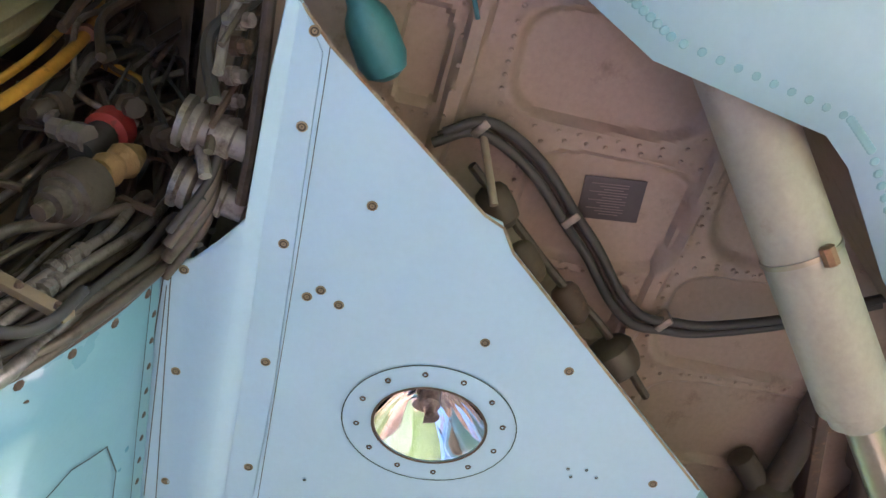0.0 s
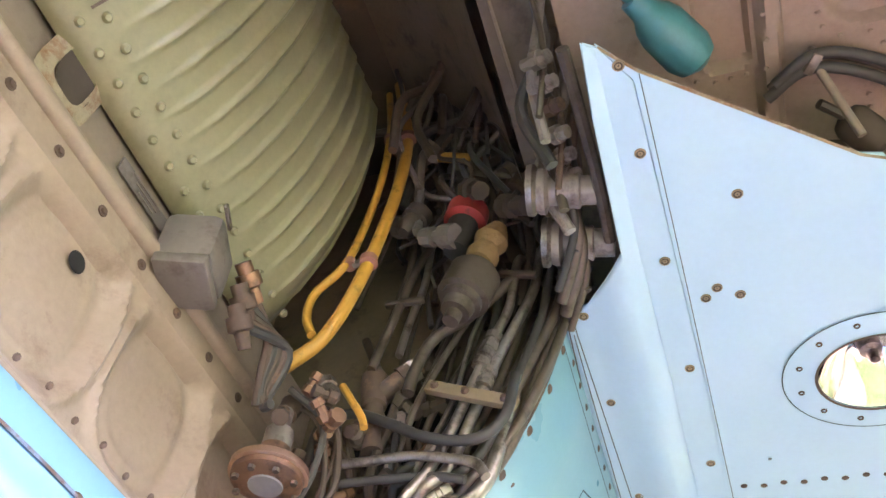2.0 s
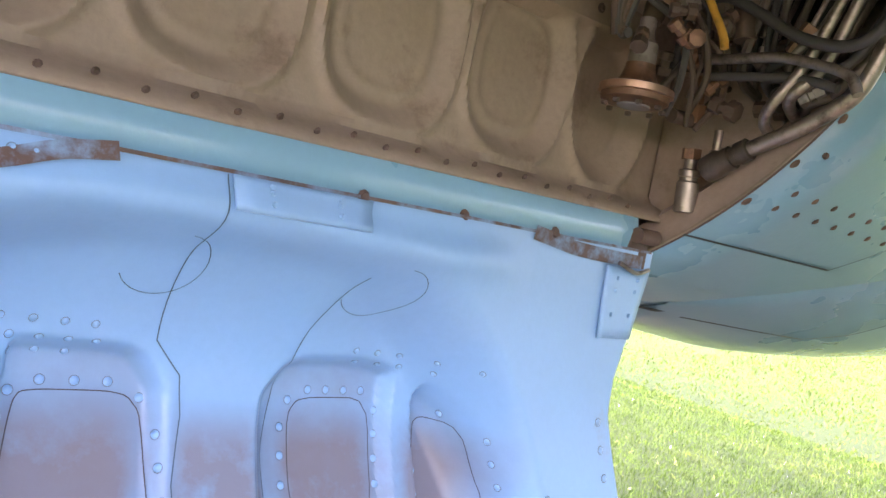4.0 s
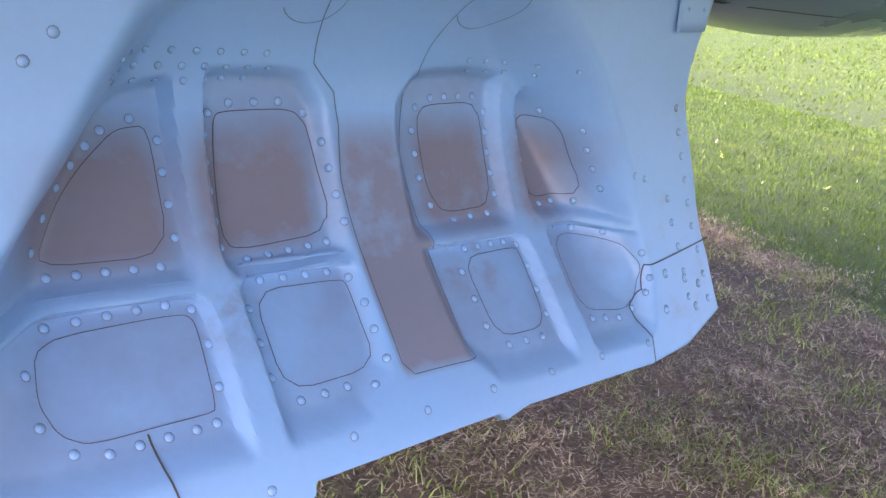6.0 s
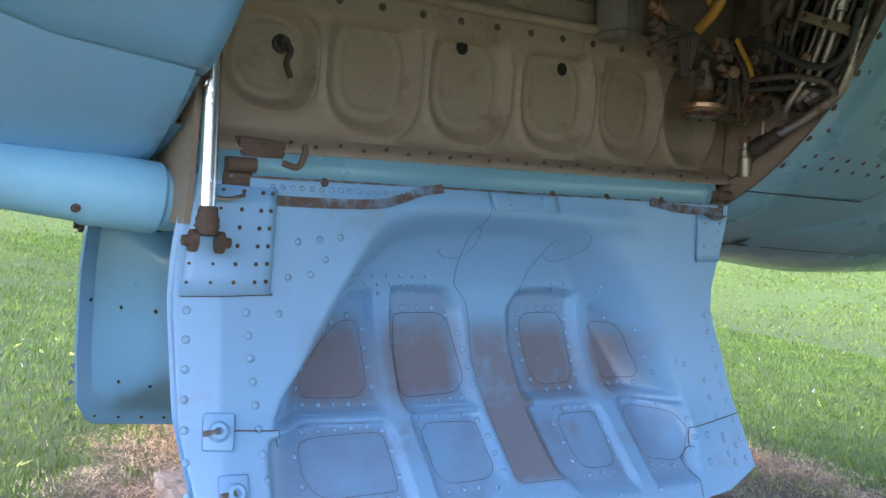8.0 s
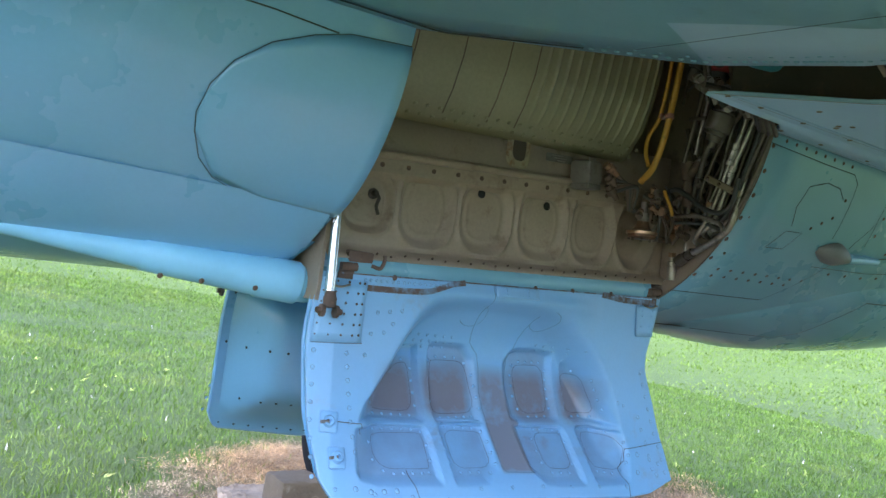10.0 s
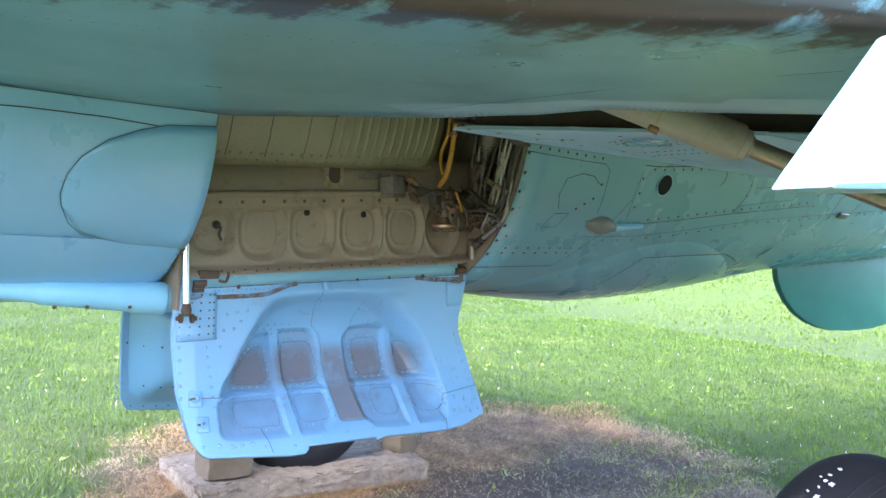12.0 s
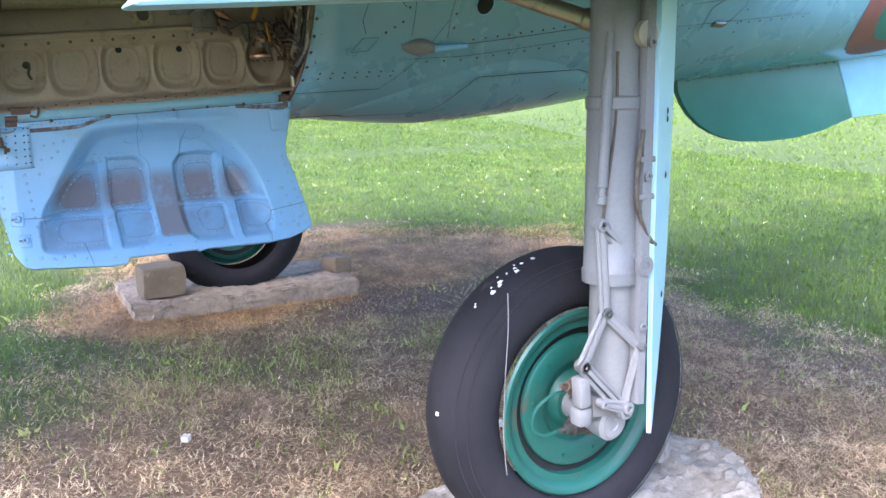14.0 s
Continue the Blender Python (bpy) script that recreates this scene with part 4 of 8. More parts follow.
def wall_relief(x, z):
    """How far the bay wall is pressed in (+y)."""
    y = 0.045
    for cx, hw, hh in OVALS:
        cz = 1.372 + 0.07 * (cx + 0.89)
        d = ((abs(x - cx) / hw) ** 2.8 + (abs(z - cz) / hh) ** 2.8) ** (1 / 2.8)
        y += 0.012 * ease((1.06 - d) / 0.22) - 0.006 * math.exp(-((d - 1.13) / 0.07) ** 2)
        y -= 0.0022 * math.exp(-((d - 0.72) / 0.06) ** 2)
    # dished seat behind the regulator
    d = math.hypot((x + 0.40) / 0.062, (z - 1.405) / 0.085)
    y += 0.022 * ease((1.10 - d) / 0.36) - 0.007 * math.exp(-((d - 1.16) / 0.09) ** 2)
    return y


def build_bay_wall():
    bm = bmesh.new()
    xs = [BAY_FRONT + 0.02 + (1.02 - 0.02) * k / 280 for k in range(281)]
    rows = [[Vector((x, 0.002, z_low(x) - 0.012)) for x in xs], [Vector((x, 0.020, z_low(x) + 0.001)) for x in xs], [Vector((x, 0.040, z_low(x) + 0.010)) for x in xs]]
    for j in range(56):
        rows.append([Vector((x, wall_relief(x, z), z)) for x in xs for z in (z_low(x) + 0.018 + (z_rail(x) - 0.030 - z_low(x) - 0.018) * j / 55,)])
    rows.append([Vector((x, 0.040, z_rail(x) - 0.022)) for x in xs])
    rows.append([Vector((x, 0.036, z_rail(x) - 0.018)) for x in xs])
    rows.append([Vector((x, 0.036, z_rail(x) + 0.012)) for x in xs])
    for a in range(7):
        t = radians(-90 + 30 * a)
        rows.append([Vector((x, 0.034 - 0.009 * math.cos(t), z_rail(x) + 0.021 + 0.009 * math.sin(t))) for x in xs])
    rows.append([Vector((x, 0.05, z_rail(x) + 0.032)) for x in xs])
    rows.append([Vector((x, 0.05, z_rail(x) + 0.125)) for x in xs])
    sheet(bm, rows)
    ob = part("bay_wall", bm, primer, aircraft, "beige primed bay wall with pressed oval panels")
    mod = ob.modifiers.new("thick", "SOLIDIFY")
    mod.thickness, mod.offset = 0.003, 1
    # lower strip in darker outside blue, shade put into the colour, with screws
    bm = bmesh.new()
    xs = [BAY_FRONT + 0.02, -1.1, -0.9, -0.7, -0.5, -0.36]
    sheet(bm, [[Vector((x, y, z_low(x) + dz)) for x in xs] for y, dz in ((0.004, -0.013), (0.0, -0.03), (0.004, -0.05), (0.012, -0.06))])
    strip = part("blue_strip", bm, skin_dim, ob, "pale blue strip above the door hinge")
    bm = bmesh.new()
    for k in range(26):
        x = -1.25 + 0.86 * k / 25
        stud(bm, (x, 0.0, z_low(x) - 0.004 * (k % 2)), (0, -1, -0.6), 0.0032, 0.002)
    for x in (-1.13, -0.745, -0.629, -0.50):
        stud(bm, (x, 0.001, z_low(x) - 0.048), (0, -1, 0.0), 0.0065, 0.003)
    part("rivets", bm, rust_brown, ob, kind="stuff")
    # bolts on the rail
    for k in range(13):
        x = -1.245 + 0.0655 * k
        bm = bmesh.new()
        lathe(bm, (x, 0.0365, z_rail(x) - 0.002), (0, -1, 0), [(0, 0.0055), (0.002, 0.0055), (0.002, 0.0035), (0.004, 0.003), (0.004, 0)], 10, False)
        part("bolt", bm, rust_brown, ob)
    # holes in two of the panels
    for x, z in ((-0.900, 1.424), (-0.701, 1.430)):
        bm = bmesh.new()
        lathe(bm, (x, wall_relief(x, z) - 0.002, z), (0, -1, 0), [(0.0015, 0.0), (0.0015, 0.0105)], 20, False)
        part("drain_hole", bm, hole_black, ob)
    # small bent lever on the foremost panel
    bm = bmesh.new()
    lathe(bm, (-1.182, 0.056, 1.372), (0, -1, 0), [(0, 0.012), (0.004, 0.012), (0.005, 0.007), (0.018, 0.006), (0.018, 0)], 14, False)
    tube(bm, [(-1.182, 0.040, 1.372), (-1.176, 0.036, 1.362), (-1.180, 0.036, 1.345), (-1.172, 0.038, 1.328)], 0.004, 8)
    part("lever", bm, grime_shade_dark, ob, "small dark bent lever")
    # square opening with a rusted rim, and a data plate
    bm = bmesh.new()
    c = Vector((-0.817, 0.044, 1.548))
    ring_o, ring_i = [], []
    for k in range(28):
        a = math.tau * k / 28
        e = (abs(math.cos(a)) ** 4 + abs(math.sin(a)) ** 4) ** -0.25
        ring_o.append(bm.verts.new(c + Vector((0.036 * e * math.cos(a), 0, 0.046 * e * math.sin(a)))))
        ring_i.append(bm.verts.new(c + Vector((0.020 * e * math.cos(a), -0.004, 0.028 * e * math.sin(a)))))
    for k in range(28):
        bm.faces.new((ring_o[k], ring_o[(k + 1) % 28], ring_i[(k + 1) % 28], ring_i[k]))
    part("opening_rim", bm, flaking_rim, ob, "flaking rusty rim of an opening")
    bm = bmesh.new()
    for k in range(2):
        lathe(bm, c + Vector((0.003 * k, -0.002 - 0.001 * k, 0.009 - 0.016 * k)), (0, -1, 0), [(0, 0.0), (0, 0.022)], 20, False)
    part("opening", bm, grime_shade_dark, ob)
    bm = bmesh.new()
    turn = Matrix.Rotation(radians(-4), 3, "Y")
    box(bm, (-0.685, 0.0475, 1.553), (0.085, 0.003, 0.020), turn, 0.002)
    pl = part("data_plate", bm, box_grey, ob, "small stamped metal data plate")
    for k in range(3):
        bm = bmesh.new()
        box(bm, (-0.685 + 0.002 * k, 0.0455, 1.559 - 0.006 * k), (0.05 - 0.012 * k, 0.001, 0.002), turn)
        part("text_bar", bm, steel, pl)
    return ob


bay_wall = build_bay_wall()

DUCT = [(1.575, 0.045), (1.60, 0.018), (1.65, -0.012), (1.72, -0.038), (1.82, -0.056), (1.92, -0.060), (2.04, -0.048), (2.14, -0.01), (2.22, 0.06)]


def build_duct():
    xs = [BAY_FRONT + 0.02 + (0.875) * k / 480 for k in range(481)]
    bm = bmesh.new()
    rows = []
    for j in range(34):
        z0 = 1.575 + 0.64 * (j / 33)
        row = []
        for x in xs:
            y = lerp_table(DUCT, z0)
            k = max(0.0, min(1.0, (x + 0.86) / 0.02)) * max(0.0, min(1.0, (z0 - 1.615 - 0.012 * (int((x + 1.31) / 0.031) % 2)) / 0.02))
            phase = ((x + 1.31) / 0.031) % 1.0 - 0.5
            y -= k * 0.0055 * math.exp(-(phase / 0.12) ** 2)
            end = max(0.0, (x + 0.50) / 0.065)
            row.append(Vector((x, y + 0.05 * end * end, z0 + 0.06 * (x + 0.65))))
        rows.append(row)
    sheet(bm, rows)
    ob = part("ribbed_duct", bm, primer_green, aircraft, "yellow-green corrugated intake duct wall")
    mod = ob.modifiers.new("thick", "SOLIDIFY")
    mod.thickness, mod.offset = 0.003, 1
    bm = bmesh.new()
    for k in range(26):
        x = -1.27 + 0.80 * k / 25
        for z0, lift in ((1.59, 0.0), (1.608, 0.5)):
            xx = x + 0.016 * lift
            z = z0 + 0.06 * (xx + 0.65)
            stud(bm, (xx, lerp_table(DUCT, z0) - 0.001, z), (0, -0.75, -0.6), 0.0055, 0.003)
    part("rivets", bm, primer_green, ob, kind="stuff")
    bm = bmesh.new()
    for x in (-1.18, -1.06, -0.94, -0.86):
        ribbon(bm, [Vector((x, lerp_table(DUCT, z), z + 0.06 * (x + 0.65))) for z in (1.60, 1.65, 1.72, 1.82, 1.92)], (0, -1, -0.2), 0.003, 0.002)
    part("seams", bm, rust_brown, ob, kind="stuff")
    return ob


duct = build_duct()


def build_bulkheads():
    def section(x, name, label, mat):
        bm = bmesh.new()
        ths = [radians(20 + 150 * k / 24) for k in range(25)]
        outer = [fus(x, t, -0.006) for t in ths]
        inner = [Vector((x, 0.16, 1.20 + 1.16 * k / 24)) for k in range(25)]
        sheet(bm, [[o.lerp(i, s / 8) for o, i in zip(outer, inner)] for s in range(9)])
        for f in bm.faces:
            f.material_index = 1 if f.calc_center_median().z < 1.47 else 0
        return part(name, bm, [mat, primer_well], aircraft, label)

    section(BAY_FRONT + 0.004, "front_bulkhead", "primed front wall of the bay", primer)
    bm = bmesh.new()
    box(bm, (-1.297, 0.18, 1.225), (0.008, 0.34, 0.19))
    part("keel_web", bm, primer, aircraft)
    rear = section(-0.285, "rear_bulkhead", "dirty olive bulkhead behind the pipes", bulk_olive)
    # reveal of the bay's rear edge
    bm = bmesh.new()
    ths = [radians(28 + 54 * k / 30) for k in range(31)]
    sheet(bm, [[fus(x, t, lift) for t in ths] for x, lift in ((BAY_REAR, -0.004), (BAY_REAR + 0.003, -0.012), (BAY_REAR + 0.010, -0.040), (-0.287, -0.058))])
    part("bay_edge", bm, primer_well, rear, "brown primed flange round the opening")
    bm = bmesh.new()
    ribbon(bm, [fus(BAY_REAR - 0.001, t, -0.001) for t in ths], [fus_n(t) for t in ths], 0.005, 0.002)
    part("edge_bead", bm, rust_brown, rear)
    # big dark opening in the bulkhead with a worn rim
    bm = bmesh.new()
    lathe(bm, (-0.288, -0.075, 1.565), (-1, 0, 0), [(0.001, 0.0), (0.001, 0.058)], 28, False)
    part("opening", bm, hole_black, rear)
    bm = bmesh.new()
    lathe(bm, (-0.288, -0.075, 1.565), (-1, 0, 0), [(0.001, 0.058), (0.006, 0.061), (0.006, 0.066), (0.0, 0.070)], 28, False)
    part("opening_rim", bm, bulk_olive, rear)
    bm = bmesh.new()
    lathe(bm, (-0.40, -0.20, 2.16), (-0.3, -0.1, -1), [(0.0, 0.0), (0.0, 0.075)], 28, False)
    part("upper_opening", bm, hole_black, rear)
    bm = bmesh.new()
    random.seed(4)
    for k in range(60):
        z = 1.36 + random.random() * 0.45
        y = -0.02 - random.random() * 0.2
        stud(bm, (-0.2865, y, z), (-1, 0, 0), 0.004, 0.002)
    for k in range(14):
        t = radians(38 + 3 * k)
        stud(bm, fus(-0.30, t, -0.034), -fus_n(t) + Vector((-0.6, 0, 0)), 0.005, 0.003)
    part("rivets", bm, rust_brown, rear, kind="stuff")
    bm = bmesh.new()
    sheet(bm, [[fus(x, radians(a), -0.03) for x in (BAY_FRONT + 0.006, -0.8, -0.29)] for a in (99, 104, 110, 120, 135, 150, 170)])
    part("bay_liner", bm, bulk_olive, rear)
    # top of the cavity, and an added web that keeps out starboard light
    bm = bmesh.new()
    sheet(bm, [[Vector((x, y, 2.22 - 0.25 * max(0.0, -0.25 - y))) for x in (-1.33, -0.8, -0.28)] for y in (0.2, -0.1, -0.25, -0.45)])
    part("bay_top", bm, grime_shade_dark, aircraft)
    bm = bmesh.new()
    box(bm, (-0.80, 0.175, 1.78), (1.05, 0.006, 1.10))
    part("inner_web", bm, bulk_olive, aircraft)
    return rear


bulkhead = build_bulkheads()


def build_plumbing():
    """Pipes, hoses, valves and lines in the rear of the bay. Each run is a part."""
    def pipe(name, pts, r, mat, label="", seg=10):
        bm = bmesh.new()
        tube(bm, pts, r, seg)
        return part(name, bm, mat, bulkhead, label)

    def at(x, pts):
        return [(x, y, z) for y, z in pts]

    rails = [(0.0060, steel, -0.355, [(-0.244, 1.78), (-0.232, 1.69), (-0.218, 1.646), (-0.194, 1.573), (-0.173, 1.507), (-0.152, 1.454), (-0.12, 1.40)]),
             (0.0065, steel, -0.350, [(-0.274, 1.80), (-0.262, 1.72), (-0.236, 1.65), (-0.215, 1.596), (-0.189, 1.511), (-0.168, 1.451), (-0.14, 1.42)]),
             (0.0065, pipe_grey, -0.340, [(-0.300, 1.78), (-0.291, 1.697), (-0.256, 1.603), (-0.228, 1.537), (-0.203, 1.475), (-0.165, 1.44), (-0.12, 1.43)]),
             (0.0060, pipe_grey, -0.335, [(-0.31, 1.76), (-0.300, 1.681), (-0.276, 1.598), (-0.241, 1.516), (-0.209, 1.466), (-0.18, 1.43)]),
             (0.0055, pipe_grey, -0.330, [(-0.30, 1.74), (-0.284, 1.66), (-0.258, 1.58), (-0.236, 1.50), (-0.20, 1.44), (-0.15, 1.42)]),
             (0.0055, black_hose, -0.345, [(-0.285, 1.76), (-0.27, 1.67), (-0.243, 1.58), (-0.217, 1.50), (-0.18, 1.45), (-0.11, 1.445)]),
             (0.0050, black_hose, -0.345, [(-0.22, 1.76), (-0.206, 1.64), (-0.18, 1.55), (-0.15, 1.48), (-0.11, 1.455)]),
             (0.0060, pipe_grey, -0.330, [(-0.26, 1.80), (-0.248, 1.71), (-0.224, 1.62), (-0.20, 1.545), (-0.176, 1.48)]),
             (0.0050, steel, -0.345, [(-0.205, 1.62), (-0.185, 1.56), (-0.160, 1.50), (-0.13, 1.46)])]
    for r, mat, x, pts in rails:
        run = at(x, pts)
        pipe("pipe", [(-0.275, pts[0][0] - 0.004, pts[0][1] + 0.03)] + run + [(-0.275, pts[-1][0] + 0.012, pts[-1][1] - 0.012)], r, mat)
    pipe("hose", at(-0.372, [(-0.012, 1.45), (-0.015, 1.487), (-0.021, 1.518), (-0.056, 1.53), (-0.101, 1.508), (-0.151, 1.478), (-0.203, 1.467), (-0.234, 1.492), (-0.246, 1.55)]), 0.0062, black_hose, "black rubber hose in a loose loop")
    pipe("pipe", at(-0.368, [(-0.020, 1.463), (-0.079, 1.461), (-0.132, 1.46), (-0.178, 1.449), (-0.205, 1.438), (-0.216, 1.42)]), 0.0055, steel, "bright bent steel pipe")
    pipe("pipe", at(-0.355, [(-0.05, 1.447), (-0.10, 1.445), (-0.155, 1.44), (-0.19, 1.43)]), 0.005, black_hose)
    pipe("pipe", at(-0.335, [(-0.088, 1.367), (-0.132, 1.387), (-0.167, 1.406), (-0.203, 1.436), (-0.222, 1.495), (-0.235, 1.56)]), 0.0085, steel, "thick bright steel pipe")
    pipe("pipe", at(-0.36, [(-0.24, 1.738), (-0.184, 1.678), (-0.141, 1.648), (-0.121, 1.603), (-0.115, 1.56)]), 0.0075, pipe_grey)
    pipe("pipe", at(-0.37, [(-0.135, 1.86), (-0.107, 1.787), (-0.092, 1.719), (-0.079, 1.656), (-0.067, 1.60)]), 0.006, pipe_grey)
    pipe("pipe", at(-0.365, [(-0.12, 1.84), (-0.118, 1.75), (-0.105, 1.68), (-0.098, 1.62)]), 0.005, steel)
    pipe("pipe", at(-0.33, [(-0.03, 1.70), (-0.06, 1.63), (-0.08, 1.60), (-0.11, 1.58)]), 0.006, pipe_grey)
    pipe("pipe", [(-0.40, -0.09, 1.98), (-0.41, -0.11, 1.92), (-0.41, -0.13, 1.89), (-0.40, -0.17, 1.885), (-0.39, -0.20, 1.89)], 0.0045, steel)
    pipe("pipe", [(-0.45, -0.03, 2.05), (-0.43, -0.15, 2.06), (-0.42, -0.24, 2.04), (-0.44, -0.32, 2.02)], 0.006, pipe_grey)
    pipe("cable", [(-0.46, -0.10, 2.2), (-0.42, -0.16, 2.12), (-0.40, -0.13, 2.0), (-0.40, -0.15, 1.93)], 0.004, black_hose)
    pipe("cable", [(-0.48, -0.06, 2.2), (-0.47, -0.08, 2.1), (-0.46, -0.07, 2.0)], 0.004, black_hose)
    random.seed(11)
    for k in range(16):
        y0, z0 = -0.06 - 0.24 * random.random(), 1.9 + 0.22 * random.random()
        y1, z1 = y0 + random.uniform(-0.08, 0.06), 1.70 + 0.12 * random.random()
        pipe("pipe" if k % 3 else "cable", [(-0.36, y0, z0), (-0.34 - 0.03 * random.random(), (y0 + y1) / 2 + random.uniform(-0.03, 0.03), (z0 + z1) / 2), (-0.33, y1, z1)],
             random.choice((0.004, 0.005, 0.007)), random.choice((pipe_grey, black_hose, pipe_grey, grime_shade_dark)))
    for k in range(46):
        x0, y0 = -0.33 - 0.12 * random.random(), -0.07 - 0.25 * random.random()
        z0, z1 = 2.0 + 0.2 * random.random(), 1.72 + 0.22 * random.random()
        run = [(x0, y0, z0)]
        for j in (1, 2, 3):
            run.append((x0 + random.uniform(-0.03, 0.03), y0 + random.uniform(-0.035, 0.035), z0 + (z1 - z0) * j / 4))
        run.append((x0 + random.uniform(0.0, 0.05), y0 + random.uniform(-0.05, 0.05), z1))
        pipe(random.choice(("pipe", "cable", "cable")), run, random.choice((0.0025, 0.0035, 0.005, 0.007)), random.choice((pipe_grey, black_hose, box_grey, grime_shade_dark, rust_brown, black_hose)), "", 7)
    for k in range(14):
        x0, z0 = -0.36 - 0.10 * random.random(), 1.75 + 0.42 * random.random()
        bm = bmesh.new()
        lathe(bm, (x0, -0.09 - 0.2 * random.random(), z0), (random.uniform(-0.5, 0.5), random.uniform(-1, 1), random.uniform(-1, 1)),
              [(0, 0.008), (0.001, 0.013), (0.02, 0.014), (0.021, 0.009), (0.034, 0.009), (0.034, 0.017), (0.055, 0.017), (0.056, 0.008)], 8)
        part("fitting", bm, random.choice((pipe_grey, rust_brown, box_grey, grime_shade_dark, brass)), bulkhead)
    for k in range(34):
        x0, y0, z0 = -0.36 - 0.16 * random.random(), -0.09 - 0.24 * random.random(), 2.18 + 0.06 * random.random()
        z1 = 1.86 + 0.2 * random.random()
        run = [(x0, y0, z0)]
        for j in (1, 2):
            run.append((x0 + random.uniform(-0.02, 0.03), y0 + random.uniform(-0.03, 0.03), z0 + (z1 - z0) * j / 3))
        run.append((x0 + random.uniform(0.0, 0.06), y0 + random.uniform(-0.05, 0.04), z1))
        pipe(random.choice(("pipe", "cable")), run, random.choice((0.003, 0.0045, 0.007, 0.009)), random.choice((pipe_grey, black_hose, box_grey, grime_shade_dark, rust_brown, valve_grey)), "", 7)
    for k in range(9):
        x0 = -0.66 + 0.03 * k
        pipe("pipe", [(x0 - 0.05, -0.335 - 0.02 * (k % 2), 1.90), (x0 - 0.02, -0.34, 1.82), (x0 + 0.01, -0.345 + 0.02 * (k % 3), 1.74), (x0 + 0.05, -0.33, 1.67)], (0.004, 0.006, 0.0075)[k % 3], (pipe_grey, valve_grey, black_hose, rust_brown)[k % 4], "", 8)
    for k in range(22):
        y0 = -0.10 - 0.17 * random.random()
        x0 = -0.30 - 0.05 * random.random()
        z0 = 1.70 + 0.10 * random.random()
        lean = 0.55 * (y0 + 0.08) * 0.9
        y1 = y0 * 0.55 + random.uniform(-0.02, 0.01)
        z1 = 1.42 + 0.10 * random.random()
        pipe("pipe", [(-0.28, y0, z0 + 0.02), (x0, y0, z0), (x0, (y0 * 2 + y1) / 3 + random.uniform(-0.012, 0.012), (z0 * 2 + z1) / 3), (x0, (y0 + y1 * 2) / 3 + random.uniform(-0.012, 0.012), (z0 + z1 * 2) / 3), (x0, y1, z1), (-0.28, y1 + 0.01, z1 - 0.015)],
             random.choice((0.003, 0.0045, 0.006)), random.choice((pipe_grey, black_hose, pipe_grey, steel, grime_shade_dark)), "", 8)
    for k in range(12):
        y0, z0 = -0.03 - 0.10 * random.random(), 1.42 + 0.25 * random.random()
        bm = bmesh.new()
        lathe(bm, (-0.30 - 0.05 * random.random(), y0, z0), (random.uniform(-0.3, 0.3), random.uniform(-1, 0.4), random.uniform(-1, 1)),
              [(0, 0.006), (0.001, 0.009), (0.012, 0.0095), (0.013, 0.007), (0.022, 0.007), (0.022, 0.0115), (0.034, 0.0115), (0.035, 0.006)], 6)
        part("fitting", bm, random.choice((pipe_grey, rust_brown, steel, brass)), bulkhead)
    # end fitting of the thick pipe
    bm = bmesh.new()
    lathe(bm, (-0.335, -0.100, 1.373), (0.1, 0.9, -0.45), [(0, 0.010), (0.001, 0.0125), (0.014, 0.0125), (0.015, 0.0105), (0.022, 0.0105), (0.022, 0.0135), (0.034, 0.0135), (0.040, 0.016), (0.056, 0.015), (0.060, 0.008)], 12)
    part("pipe_end", bm, pipe_grey, bulkhead)
    # pipes close to the wing root
    for dx, r, mat in ((0.0, 0.007, pipe_grey), (0.02, 0.008, pipe_grey), (0.045, 0.006, pipe_grey), (-0.018, 0.005, black_hose)):
        pipe("pipe", [(-0.62 + dx, -0.325 - dx * 0.3, 1.93), (-0.58 + dx, -0.33, 1.86), (-0.53 + dx, -0.332, 1.78), (-0.49 + dx, -0.334, 1.72), (-0.44 + dx, -0.335, 1.68), (-0.37 + dx, -0.30, 1.66)], r, mat)

    def turned(name, base, axis, prof, mat, label="", seg=18, parent=bulkhead):
        bm = bmesh.new()
        lathe(bm, base, axis, prof, seg)
        return part(name, bm, mat, parent, label)

    # couplings on the pipe runs
    for y, z, x, d in ((-0.215, 1.64, -0.355, (0, 0.3, -1)), (-0.206, 1.615, -0.355, (0, 0.3, -1)), (-0.21, 1.585, -0.352, (0, 0.3, -1)), (-0.055, 1.515, -0.44, (0, -0.4, -1)), (-0.145, 1.425, -0.335, (0, -1, 0.5))):
        turned("coupling", (x, y, z), d, [(0, 0.007), (0.0, 0.0105), (0.010, 0.0105), (0.011, 0.0085), (0.016, 0.0085), (0.017, 0.011), (0.027, 0.011), (0.028, 0.007)], steel, "", 8)
    # two big flanged valves beside the lamp panel
    for x in (-0.500, -0.424):
        v = turned("valve", (x, -0.300, 1.705), (0.15, -1, -0.1), [(0, 0.012), (0.0, 0.024), (0.006, 0.027), (0.012, 0.027), (0.016, 0.017), (0.026, 0.017), (0.026, 0.021), (0.050, 0.021), (0.052, 0.017), (0.075, 0.017)], valve_grey, "dull metal valve with a split flange")
        turned("flange", (x - 0.003, -0.292, 1.706), (0.15, -1, -0.1), [(0, 0.016), (0.0, 0.030), (0.007, 0.031), (0.012, 0.024)], steel, "worn split flange", 12, v)
